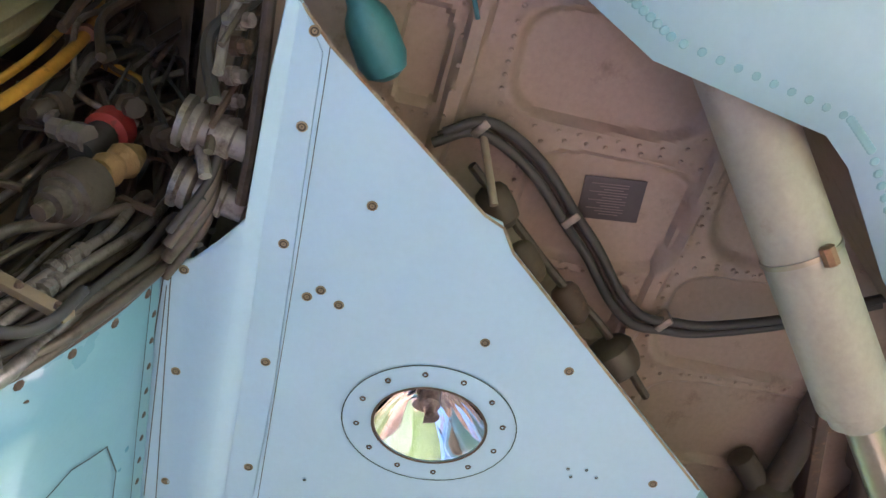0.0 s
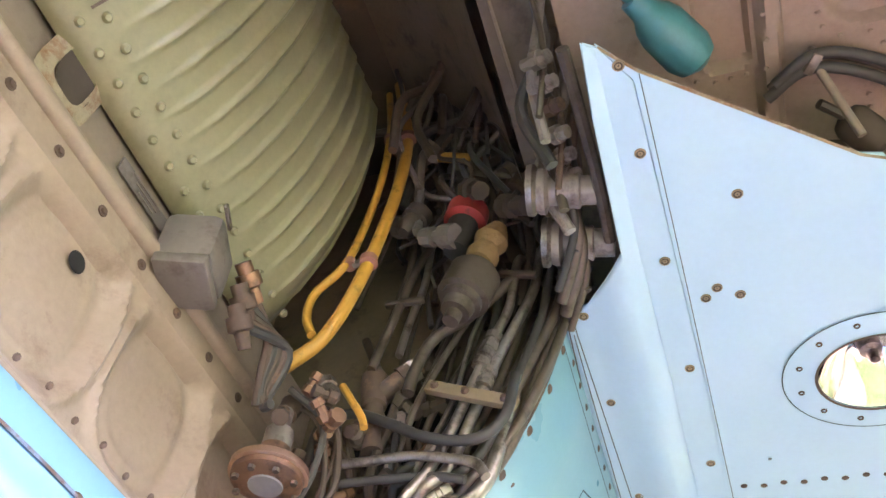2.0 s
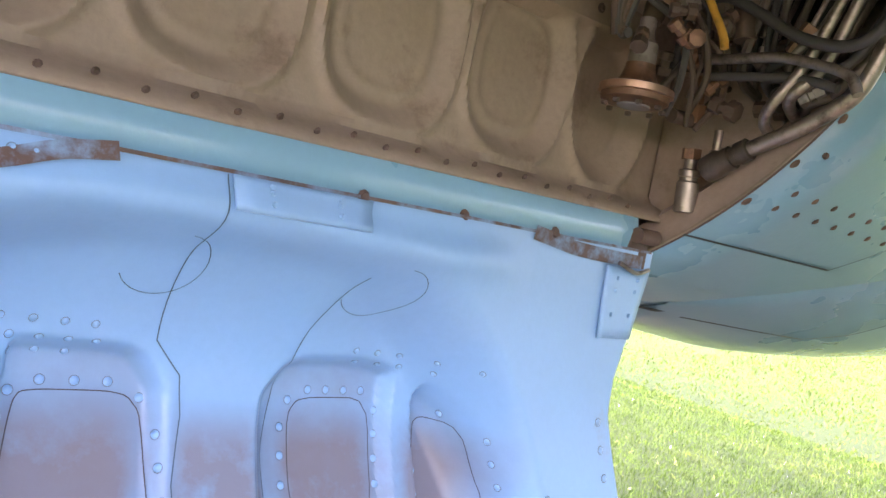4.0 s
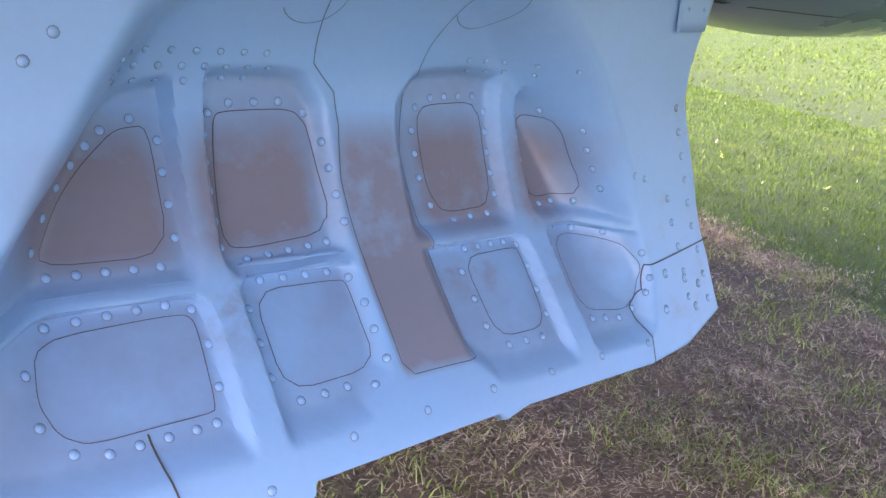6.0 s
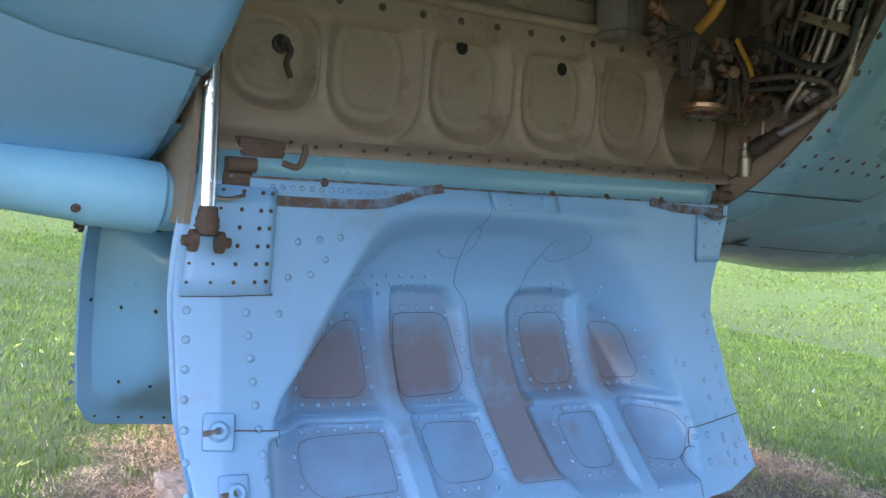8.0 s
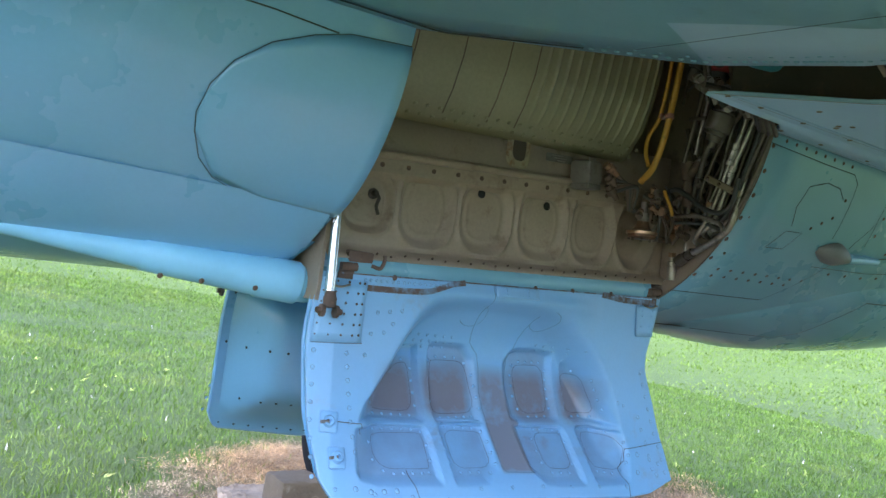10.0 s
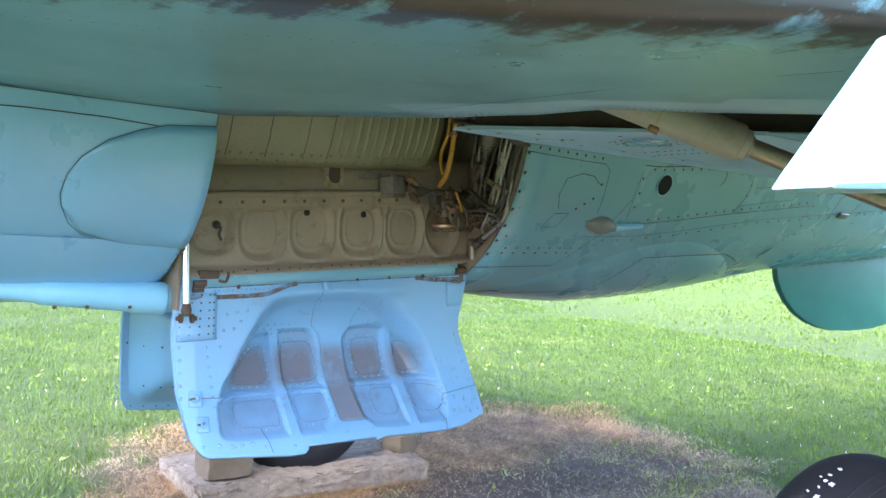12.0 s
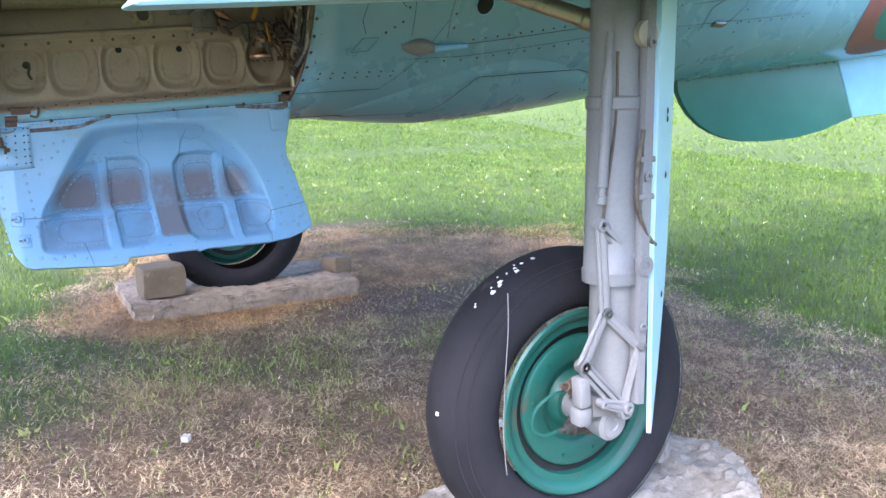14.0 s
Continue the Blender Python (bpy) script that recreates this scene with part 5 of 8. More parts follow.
    # row of fittings along the lamp panel's edge
    for k in range(7):
        x = -0.66 + 0.030 * k
        turned("fitting", (x, -0.352, 1.70 + 0.004 * (k % 3)), (0.3, 0.8, 0.4), [(0, 0.008), (0.010, 0.008), (0.010, 0.011), (0.020, 0.011), (0.022, 0.007), (0.034, 0.007)], random.choice((valve_grey, steel, rust_brown)), "", 8)
    bm = bmesh.new()
    tube(bm, [(-0.67, -0.368, 1.685), (-0.6, -0.37, 1.69), (-0.5, -0.372, 1.685), (-0.43, -0.37, 1.68)], 0.007, 8)
    part("pipe", bm, pipe_grey, bulkhead)
    # brown T piece in the dark opening
    t = turned("tee_fitting", (-0.352, -0.065, 1.605), (0, -0.12, -1), [(0, 0.008), (0.002, 0.016), (0.02, 0.017), (0.05, 0.015), (0.052, 0.011), (0.066, 0.011), (0.066, 0.014), (0.082, 0.014), (0.084, 0.012), (0.12, 0.012)], rust_brown, "brown branched pipe fitting")
    turned("branch", (-0.352, -0.076, 1.573), (0, -1, 0.85), [(0, 0.012), (0.032, 0.012), (0.032, 0.015), (0.046, 0.015), (0.048, 0.011), (0.06, 0.011)], rust_brown, "", 14, t)
    turned("nut", (-0.352, -0.108, 1.600), (0, -1, 0.85), [(0, 0.0155), (0.012, 0.0155)], steel, "", 6, t)
    # filter with a red cap and a paper-wrapped neck
    f = turned("filter", (-0.40, -0.173, 1.625), (0.02, -0.3, 0.95), [(0, 0.010), (0.015, 0.010), (0.016, 0.018), (0.030, 0.020), (0.032, 0.026), (0.040, 0.026), (0.042, 0.033), (0.085, 0.033), (0.088, 0.028), (0.092, 0.028)], pipe_grey, "grey hydraulic filter with a red cap", 24)
    turned("wrapped_neck", (-0.405, -0.205, 1.722), (0.0, -0.32, 0.9), [(0, 0.018), (0.012, 0.022), (0.026, 0.017), (0.042, 0.023), (0.06, 0.016), (0.07, 0.012)], paper_brown, "crumpled brown paper wrap", 12, f)
    turned("hose_elbow", (-0.405, -0.172, 1.755), (0.0, -0.12, 1), [(0, 0.016), (0.03, 0.019), (0.055, 0.021)], black_hose, "", 16, f)
    turned("red_cap", (-0.405, -0.180, 1.812), (0.0, -0.15, 1), [(0, 0.022), (0.004, 0.029), (0.030, 0.029), (0.034, 0.024)], red_cap, "red cap", 20, f)
    turned("pump", (-0.40, -0.222, 2.06), (0.1, -0.6, -0.5), [(0, 0.03), (0.0, 0.048), (0.04, 0.052), (0.045, 0.04), (0.07, 0.038), (0.075, 0.022), (0.1, 0.020)], pipe_grey, "grimy grey pump body", 24)
    turned("valve_body", (-0.41, -0.235, 1.90), (0.2, -0.5, 0.6), [(0, 0.015), (0.02, 0.022), (0.05, 0.022), (0.055, 0.03), (0.075, 0.03), (0.08, 0.016)], grime_shade_dark)
    turned("valve_body", (-0.42, -0.10, 1.80), (0.1, -0.3, 0.8), [(0, 0.008), (0.01, 0.015), (0.03, 0.015), (0.032, 0.02), (0.05, 0.02)], pipe_grey, "", 10)
    # clamp bar over the pipes
    bm = bmesh.new()
    c = Vector((-0.366, -0.193, 1.536))
    turn = Matrix.Rotation(math.atan2(1.513 - 1.559, 0.102), 3, "X").inverted()
    box(bm, c, (0.010, 0.115, 0.016), turn, 0.002)
    bar = part("clamp_bar", bm, brass_dull, bulkhead, "tarnished metal clamp bar")
    bm = bmesh.new()
    for s in (-0.4, 0.05, 0.42):
        stud(bm, c + Vector((-0.005, 0.1 * s, 0.045 * s)), (-1, 0, 0), 0.005, 0.005)
    part("screws", bm, rust_brown, bar, kind="stuff")
    bm = bmesh.new()
    box(bm, (-0.372, -0.098, 1.712), (0.008, 0.055, 0.009), Matrix.Rotation(0.05, 3, "X"), 0.002)
    part("clamp_bar", bm, pipe_grey, bulkhead)
    bm = bmesh.new()
    box(bm, (-0.365, -0.245, 1.735), (0.008, 0.05, 0.010), Matrix.Rotation(0.35, 3, "X"), 0.002)
    part("clamp_bar", bm, pipe_grey, bulkhead)
    # yellow lines with pink clips
    pipe("yellow_line", at(-0.452, [(-0.055, 2.20), (-0.075, 2.10), (-0.094, 2.005), (-0.096, 1.861), (-0.076, 1.688), (-0.047, 1.580), (-0.005, 1.536)]), 0.0085, yellow_line, "thick yellow line")
    pipe("yellow_line", at(-0.458, [(-0.045, 2.16), (-0.066, 2.012), (-0.070, 1.858), (-0.053, 1.708), (-0.020, 1.652), (-0.018, 1.61), (-0.032, 1.575)]), 0.0055, yellow_line, "thin yellow line")
    pipe("yellow_line", at(-0.43, [(-0.070, 1.515), (-0.085, 1.49), (-0.10, 1.465), (-0.105, 1.45)]), 0.0042, yellow_line)
    pipe("yellow_line", [(-0.43, -0.10, 1.985), (-0.42, -0.15, 1.975), (-0.41, -0.19, 1.97)], 0.008, yellow_line)
    for y, z, r in ((-0.079, 1.705, 0.0115), (-0.053, 1.708, 0.0085), (-0.095, 2.0, 0.013), (-0.066, 2.01, 0.010)):
        turned("line_clip", (-0.455, y, z), (0, -0.15, -1), [(0, r), (0.011, r)], clip_pink, "", 14)
    bm = bmesh.new()
    box(bm, (-0.455, -0.066, 1.70), (0.006, 0.014, 0.008))
    part("line_clip", bm, steel, bulkhead)


build_plumbing()


def build_front_line():
    bm = bmesh.new()
    tube(bm, [(-1.255, -0.02, 1.56), (-1.26, -0.03, 1.62), (-1.262, -0.04, 1.70), (-1.26, -0.05, 1.80), (-1.255, -0.05, 1.92)], 0.010, 10)
    part("yellow_line", bm, yellow_line, bay_wall, "grimy yellow line at the bay's front")
    bm = bmesh.new()
    lathe(bm, (-1.258, -0.025, 1.535), (0.0, -0.1, 1), [(0, 0.010), (0.002, 0.017), (0.05, 0.018), (0.052, 0.013), (0.075, 0.012)], 16)
    part("line_coupling", bm, grime_shade_dark, bay_wall, "dark coupling")


build_front_line()


def build_wall_units():
    """The switch box and its plugs, the pressure regulator, and small valves under it."""
    turn = Matrix.Rotation(radians(-6), 3, "Y") @ Matrix.Rotation(radians(20), 3, "Z")
    bm = bmesh.new()
    box(bm, (-0.620, 0.016, 1.528), (0.070, 0.060, 0.060), turn, 0.011)
    unit = part("switch_box", bm, box_grey, bay_wall, "grey-brown metal switch box")
    bm = bmesh.new()
    box(bm, (-0.617, 0.016, 1.494), (0.066, 0.052, 0.014), turn, 0.003)
    part("base", bm, box_grey, unit)
    bm = bmesh.new()
    box(bm, (-0.640, -0.022, 1.556), (0.030, 0.004, 0.007), turn, 0.001)
    part("tag", bm, steel, unit)

    def turned(name, base, axis, prof, mat, parent, label="", seg=16):
        bm = bmesh.new()
        lathe(bm, base, axis, prof, seg)
        return part(name, bm, mat, parent, label)

    for k, (x, z) in enumerate(((-0.585, 1.555), (-0.578, 1.528), (-0.570, 1.505))):
        turned("plug", (x, -0.012, z), (1, -0.1, -0.5 - 0.2 * k), [(0, 0.009), (0.012, 0.009), (0.012, 0.013), (0.026, 0.013), (0.028, 0.008), (0.045, 0.007)], rust_brown if k else brass, unit)
    for k in range(5):
        bm = bmesh.new()
        tube(bm, [(-0.545 - 0.004 * k, -0.015, 1.535 - 0.012 * k), (-0.515 + 0.006 * k, -0.02 - 0.003 * k, 1.515), (-0.495 + 0.005 * k, -0.012, 1.485 - 0.006 * k), (-0.478, -0.006 - 0.004 * k, 1.455)], 0.0055, 8)
        part("cable", bm, (rust_brown, black_hose, grime_shade_dark)[k % 3], unit)
    # regulator
    base = Vector((-0.432, -0.012, 1.392))
    axis = Vector((-0.03, 0.0, 1))
    reg = turned("regulator", base, axis, [(0, 0.0), (0, 0.020), (0.001, 0.022), (0.001, 0.030), (0.004, 0.036), (0.012, 0.037), (0.016, 0.037), (0.018, 0.033), (0.022, 0.024), (0.030, 0.019), (0.040, 0.016), (0.044, 0.016)], brass, bay_wall, "round brass pressure regulator", 28)
    turned("flange_ring", base + axis * 0.010, axis, [(0, 0.0375), (0.001, 0.040), (0.008, 0.040), (0.009, 0.0375)], copper_bright, reg, "bright copper-coloured flange", 32)
    turned("face", base + axis * -0.002, axis, [(0, 0.0), (0, 0.017), (0.003, 0.018)], leg_grey, reg, "", 24)
    turned("neck", base + axis * 0.044, axis, [(0, 0.013), (0.004, 0.015), (0.022, 0.015), (0.026, 0.011), (0.036, 0.009), (0.050, 0.009)], valve_grey, reg, "dull metal neck", 18)
    turned("plug", base + axis * 0.092 + Vector((0.004, 0, 0)), axis + Vector((0.3, 0, 0)), [(0, 0.011), (0.02, 0.013), (0.03, 0.009)], grime_shade_dark, reg)
    for k in range(8):
        a = math.tau * k / 8
        turned("screw", base + Vector((0.031 * math.cos(a), 0.031 * math.sin(a), -0.0005)), -axis, [(0, 0.004), (0.004, 0.0035)], rust_brown, reg, "", 6)
    # rusty plugs and thin leads crowded over the regulator
    random.seed(23)
    for k in range(14):
        p = Vector((-0.475 + 0.13 * random.random(), -0.015 - 0.05 * random.random(), 1.43 + 0.075 * random.random()))
        turned("plug", p, (random.uniform(-1, 1), random.uniform(-0.8, 0.2), random.uniform(-1, 1)), [(0, 0.004), (0.001, 0.0075), (0.009, 0.008), (0.010, 0.0055), (0.017, 0.0055), (0.017, 0.009), (0.026, 0.009), (0.027, 0.004)], random.choice((rust_brown, brass, grime_shade_dark, rust_brown)), bay_wall, "", 8)
    for k in range(9):
        x0, z0 = -0.47 + 0.12 * random.random(), 1.50 + 0.04 * random.random()
        bm = bmesh.new()
        tube(bm, [(x0, -0.02, z0), (x0 + random.uniform(-0.02, 0.03), -0.04 - 0.02 * random.random(), z0 - 0.03), (x0 + random.uniform(0.0, 0.05), -0.05, z0 - 0.06 - 0.02 * random.random()), (x0 + random.uniform(0.02, 0.08), -0.03, z0 - 0.11)], random.choice((0.0022, 0.003, 0.004)), 7)
        part("lead", bm, random.choice((black_hose, grime_shade_dark, rust_brown)), bay_wall)
    # valves and stub cylinder
    v = turned("drain_valve", (-0.318, -0.026, 1.300), (-0.12, 0, 1), [(0, 0.010), (0.001, 0.0125), (0.034, 0.0125), (0.036, 0.010), (0.040, 0.010), (0.041, 0.0118), (0.048, 0.0118), (0.050, 0.007), (0.062, 0.007)], steel, bay_wall, "small silvery metal drain valve", 20)
    turned("nut", (-0.326, -0.026, 1.360), (-0.12, 0, 1), [(0, 0.011), (0.012, 0.011)], brass, v, "", 6)
    turned("nut", (-0.333, -0.026, 1.400), (-0.12, 0, 1), [(0, 0.010), (0.020, 0.010), (0.022, 0.007), (0.036, 0.007), (0.036, 0.011), (0.052, 0.011)], brass, v, "", 6)
    turned("elbow", (-0.375, -0.022, 1.398), (1, 0, 0.12), [(0, 0.008), (0.05, 0.008)], rust_brown, v, "", 12)
    turned("drain_valve", (-0.281, -0.030, 1.345), (-0.05, 0, 1), [(0, 0.005), (0.004, 0.009), (0.010, 0.009), (0.011, 0.0065), (0.020, 0.0065), (0.020, 0.009), (0.034, 0.009), (0.036, 0.006), (0.06, 0.006)], steel, bay_wall, "small steel fitting", 12)
    turned("pipe_end", (-0.300, -0.075, 1.362), (-0.1, -0.8, 0.35), [(0, 0.008), (0.003, 0.013), (0.018, 0.014), (0.020, 0.009)], pipe_grey, bay_wall, "", 14)
    bm = bmesh.new()
    tube(bm, [(-0.395, -0.012, 1.42), (-0.38, -0.02, 1.445), (-0.365, -0.02, 1.465)], 0.004, 8)
    part("pipe", bm, steel, bay_wall)


build_wall_units()


# ---- wheel well in the wing ----
def build_well():
    roof_z = 1.815
    bm = bmesh.new()
    # pressed panels on the roof: (centre x, y, half length, half width, turn)
    pads = [(-0.630, -0.768, 0.068, 0.120, -3), (-0.448, -0.812, 0.077, 0.110, -3), (-0.555, -1.065, 0.130, 0.110, -3), (-0.315, -1.075, 0.078, 0.120, -3), (-0.135, -1.12, 0.075, 0.14, -3),
            (-0.600, -0.535, 0.060, 0.028, -3), (-0.30, -0.80, 0.050, 0.09, -3), (-0.81, -0.78, 0.08, 0.11, -3)]

    def relief(x, y):
        z = roof_z
        for cx, cy, hl, hw, tr in pads:
            c, s = math.cos(radians(tr)), math.sin(radians(tr))
            u, v = ((x - cx) * c + (y - cy) * s) / hl, (-(x - cx) * s + (y - cy) * c) / hw
            d = (abs(u) ** 4 + abs(v) ** 4) ** 0.25
            z += 0.011 * max(0.0, min(1.0, (1.04 - d) / 0.07)) - 0.003 * math.exp(-((d - 1.10) / 0.05) ** 2)
        # ribs across the well
        for off, h in ((0.586, 0.016), (0.932, 0.012)):
            e = x * 0.055 - y - off + 0.033
            z -= h * max(0.0, min(1.0, (0.013 - abs(e)) / 0.004))
        return z

    xs = [-0.95 + 1.25 * k / 250 for k in range(251)]
    ys = [-0.36 - 1.25 * k / 250 for k in range(251)]
    sheet(bm, [[Vector((x, y, relief(x, y))) for x in xs] for y in ys])
    roof = part("well_roof", bm, primer_well, aircraft, "pinkish-beige primed roof of the wing wheel well")
    bm = bmesh.new()
    for cx, cy, hl, hw, tr in pads:
        c, s = math.cos(radians(tr)), math.sin(radians(tr))
        n = int((hl + hw) * 4 / 0.022)
        for k in range(n):
            a = math.tau * k / n
            e = (abs(math.cos(a)) ** 6 + abs(math.sin(a)) ** 6) ** (-1 / 6)
            u, v = (hl + 0.014) * e * math.cos(a), (hw + 0.014) * e * math.sin(a)
            x, y = cx + u * c - v * s, cy + u * s + v * c
            stud(bm, (x, y, relief(x, y) + 0.0005), (0, 0, -1), 0.0036, 0.003)
    part("rivets", bm, primer_well, roof, kind="stuff")
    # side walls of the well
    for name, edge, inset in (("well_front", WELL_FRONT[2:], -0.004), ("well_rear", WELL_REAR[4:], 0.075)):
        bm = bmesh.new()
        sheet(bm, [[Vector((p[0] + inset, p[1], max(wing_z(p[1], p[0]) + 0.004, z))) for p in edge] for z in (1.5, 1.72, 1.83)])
        # rear wall painted near-black for the shadowed gap behind the lamp panel
        part(name, bm, primer_well if name == "well_front" else grime_shade_dark, roof)
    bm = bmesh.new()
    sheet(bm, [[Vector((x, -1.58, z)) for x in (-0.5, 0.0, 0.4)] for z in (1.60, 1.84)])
    part("well_end", bm, grime_shade_dark, roof)
    # hinge fittings of the leg at the outer end, dark with grease
    for p, q, r in (((-0.30, -1.24, 1.80), (0.02, -1.22, 1.77), 0.030), ((-0.22, -1.33, 1.79), (0.02, -1.40, 1.74), 0.038), ((-0.10, -1.16, 1.80), (0.02, -1.30, 1.76), 0.022)):
        bm = bmesh.new()
        a, b = Vector(p), Vector(q)
        d = (b - a).length
        lathe(bm, a, b - a, [(0, r * 0.5), (0.004, r), (d * 0.3, r), (d * 0.32, r * 0.7), (d * 0.7, r * 0.7), (d * 0.72, r * 1.1), (d, r * 1.1), (d + 0.004, r * 0.6)], 18)
        part("hinge_fitting", bm, grime_shade_dark, roof, "greasy dark hinge fitting")
    bm = bmesh.new()
    box(bm, (-0.10, -1.27, 1.785), (0.34, 0.02, 0.05), Matrix.Rotation(radians(-20), 3, "Z"), 0.005)
    box(bm, (-0.06, -1.37, 1.78), (0.30, 0.014, 0.06), Matrix.Rotation(radians(14), 3, "Z"), 0.004)
    part("web_plate", bm, rust_brown, roof, "rusty web plate")
    # label with unreadable print
    c = Vector((-0.466, -0.820, relief(-0.466, -0.820) - 0.002))
    turn = Matrix.Rotation(radians(-7), 3, "Z")
    bm = bmesh.new()
    box(bm, c, (0.062, 0.082, 0.002), turn, 0.001)
    label = part("label_plate", bm, label_black, roof, "black printed label with fine lines")
    for k in range(12):
        bm = bmesh.new()
        box(bm, c + turn @ Vector((-0.022 + 0.004 * k, 0.006 * (k % 3 == 0), -0.0013)), (0.0012, 0.05 - 0.012 * (k % 3), 0.0006), turn)
        part("text_bar", bm, label_grey, label)
    # twin hoses with clamps
    line = [(-0.515, -0.575), (-0.54, -0.615), (-0.532, -0.657), (-0.499, -0.71), (-0.447, -0.764), (-0.405, -0.809), (-0.345, -0.863), (-0.317, -0.906), (-0.318, -0.95), (-0.325, -1.002), (-0.368, -1.112), (-0.43, -1.22)]
    for off, mat, r in ((-0.008, black_hose, 0.0065), (0.008, black_hose, 0.0065), (0.0, pipe_grey, 0.004)):
        bm = bmesh.new()
        tube(bm, [(x + off, y + off * 0.6, 1.782 + (0.01 if r < 0.005 else 0)) for x, y in line], r)
        part("hose", bm, mat, roof, "black rubber hose")
    for x, y in ((-0.54, -0.62), (-0.447, -0.764), (-0.322, -0.94)):
        bm = bmesh.new()
        box(bm, (x, y, 1.787), (0.026, 0.012, 0.026), Matrix.Rotation(0.6, 3, "Z"), 0.003)
        part("hose_clamp", bm, steel, roof)
    # bottle
    bm = bmesh.new()
    lathe(bm, (-0.690, -0.437, 1.745), (0.80, -0.52, -0.08), [(0, 0.008), (0.012, 0.008), (0.013, 0.014), (0.030, 0.015), (0.034, 0.016), (0.044, 0.023), (0.058, 0.027), (0.096, 0.028), (0.110, 0.023), (0.118, 0.010)], 28)
    bottle = part("bottle", bm, teal_bottle, roof, "teal painted pressure bottle")
    bm = bmesh.new()
    lathe(bm, (-0.705, -0.43, 1.748), (0.80, -0.4, 0.0), [(0, 0.007), (0.01, 0.013), (0.02, 0.013), (0.022, 0.009), (0.036, 0.009)], 8)
    part("valve", bm, brass, bottle)
    bm = bmesh.new()
    tube(bm, [(-0.69, -0.44, 1.75), (-0.72, -0.50, 1.77), (-0.70, -0.56, 1.79), (-0.66, -0.585, 1.80)], 0.003, 8)
    part("tube", bm, teal_bottle, bottle)
    # pieces half hidden by the lamp panel
    for p, r, mat, nm in (((-0.455, -0.665, 1.745), 0.022, grime_shade_dark, "valve"), ((-0.392, -0.722, 1.735), 0.018, grime_shade_dark, "valve"), ((-0.262, -0.885, 1.745), 0.036, pipe_grey, "canister"), ((-0.335, -0.80, 1.75), 0.020, rust_brown, "valve")):
        bm = bmesh.new()
        lathe(bm, Vector(p) + Vector((-0.02, 0.02, 0.02)), (0.6, -0.6, -0.25), [(0, r * 0.4), (0.004, r * 0.8), (0.012, r), (0.035, r), (0.05, r * 0.85), (0.058, r * 0.4)], 20)
        part(nm, bm, mat, roof)
    bm = bmesh.new()
    tube(bm, [(-0.50, -0.62, 1.76), (-0.43, -0.70, 1.76), (-0.36, -0.78, 1.765), (-0.30, -0.86, 1.77), (-0.2, -0.96, 1.77)], 0.006, 8)
    part("pipe", bm, pipe_grey, roof)
    bm = bmesh.new()
    rod(bm, (-0.545, -0.62, 1.80), (-0.48, -0.65, 1.71), 0.005)
    part("rod", bm, primer, roof)
    return roof


build_well()


# ---- wheel bay door ----
DOOR_Y = [(0.70, -0.135), (0.74, -0.112), (0.80, -0.078), (0.90, -0.032), (1.05, -0.004), (1.15, 0.002), (1.25, 0.0)]
DISH = [(0.76, 0.0), (0.80, 0.004), (0.85, 0.033), (0.895, 0.061), (0.95, 0.084), (1.0, 0.099), (1.06, 0.108), (1.12, 0.078), (1.19, 0.0)]
DISH_RING = [(-1.192, 0.76), (-1.185, 0.813), (-1.172, 0.887), (-1.150, 0.953), (-1.100, 1.04), (-1.058, 1.111), (-1.026, 1.161), (-0.952, 1.195), (-0.80, 1.21),
             (-0.66, 1.195), (-0.537, 1.101), (-0.468, 0.991), (-0.44, 0.888), (-0.455, 0.76)]
PADS = [[(-1.007, 1.013), (-1.006, 0.909), (-1.123, 0.911), (-1.096, 0.956), (-1.066, 0.986), (-1.038, 1.01)],
        [(-0.939, 1.024), (-0.86, 1.027), (-0.843, 1.009), (-0.835, 0.914), (-0.948, 0.907), (-0.956, 0.922), (-0.945, 1.014)],
        [(-0.687, 1.031), (-0.601, 1.035), (-0.606, 0.923), (-0.687, 0.919), (-0.701, 0.944), (-0.7, 1.016)],
        [(-0.542, 1.023), (-0.516, 1.024), (-0.471, 0.932), (-0.54, 0.925), (-0.55, 0.96)],
        [(-1.134, 0.866), (-1.011, 0.869), (-1.003, 0.862), (-1.008, 0.807), (-1.017, 0.805), (-1.111, 0.804), (-1.131, 0.813), (-1.141, 0.834)],
        [(-0.943, 0.877), (-0.845, 0.875), (-0.84, 0.87), (-0.842, 0.809), (-0.944, 0.807)],
        [(-0.683, 0.878), (-0.599, 0.88), (-0.593, 0.874), (-0.601, 0.809), (-0.681, 0.809)],
        [(-0.526, 0.885), (-0.449, 0.885), (-0.432, 0.859), (-0.445, 0.823), (-0.467, 0.809), (-0.533, 0.814)]]


def chaikin(ring, cut=0.2, times=2):
    """A ring with its corners cut round."""
    for _ in range(times):
        ring = [(p[0] * (1 - k) + q[0] * k, p[1] * (1 - k) + q[1] * k) for p, q in zip(ring, ring[1:] + ring[:1]) for k in (cut, 1 - cut)]
    return ring


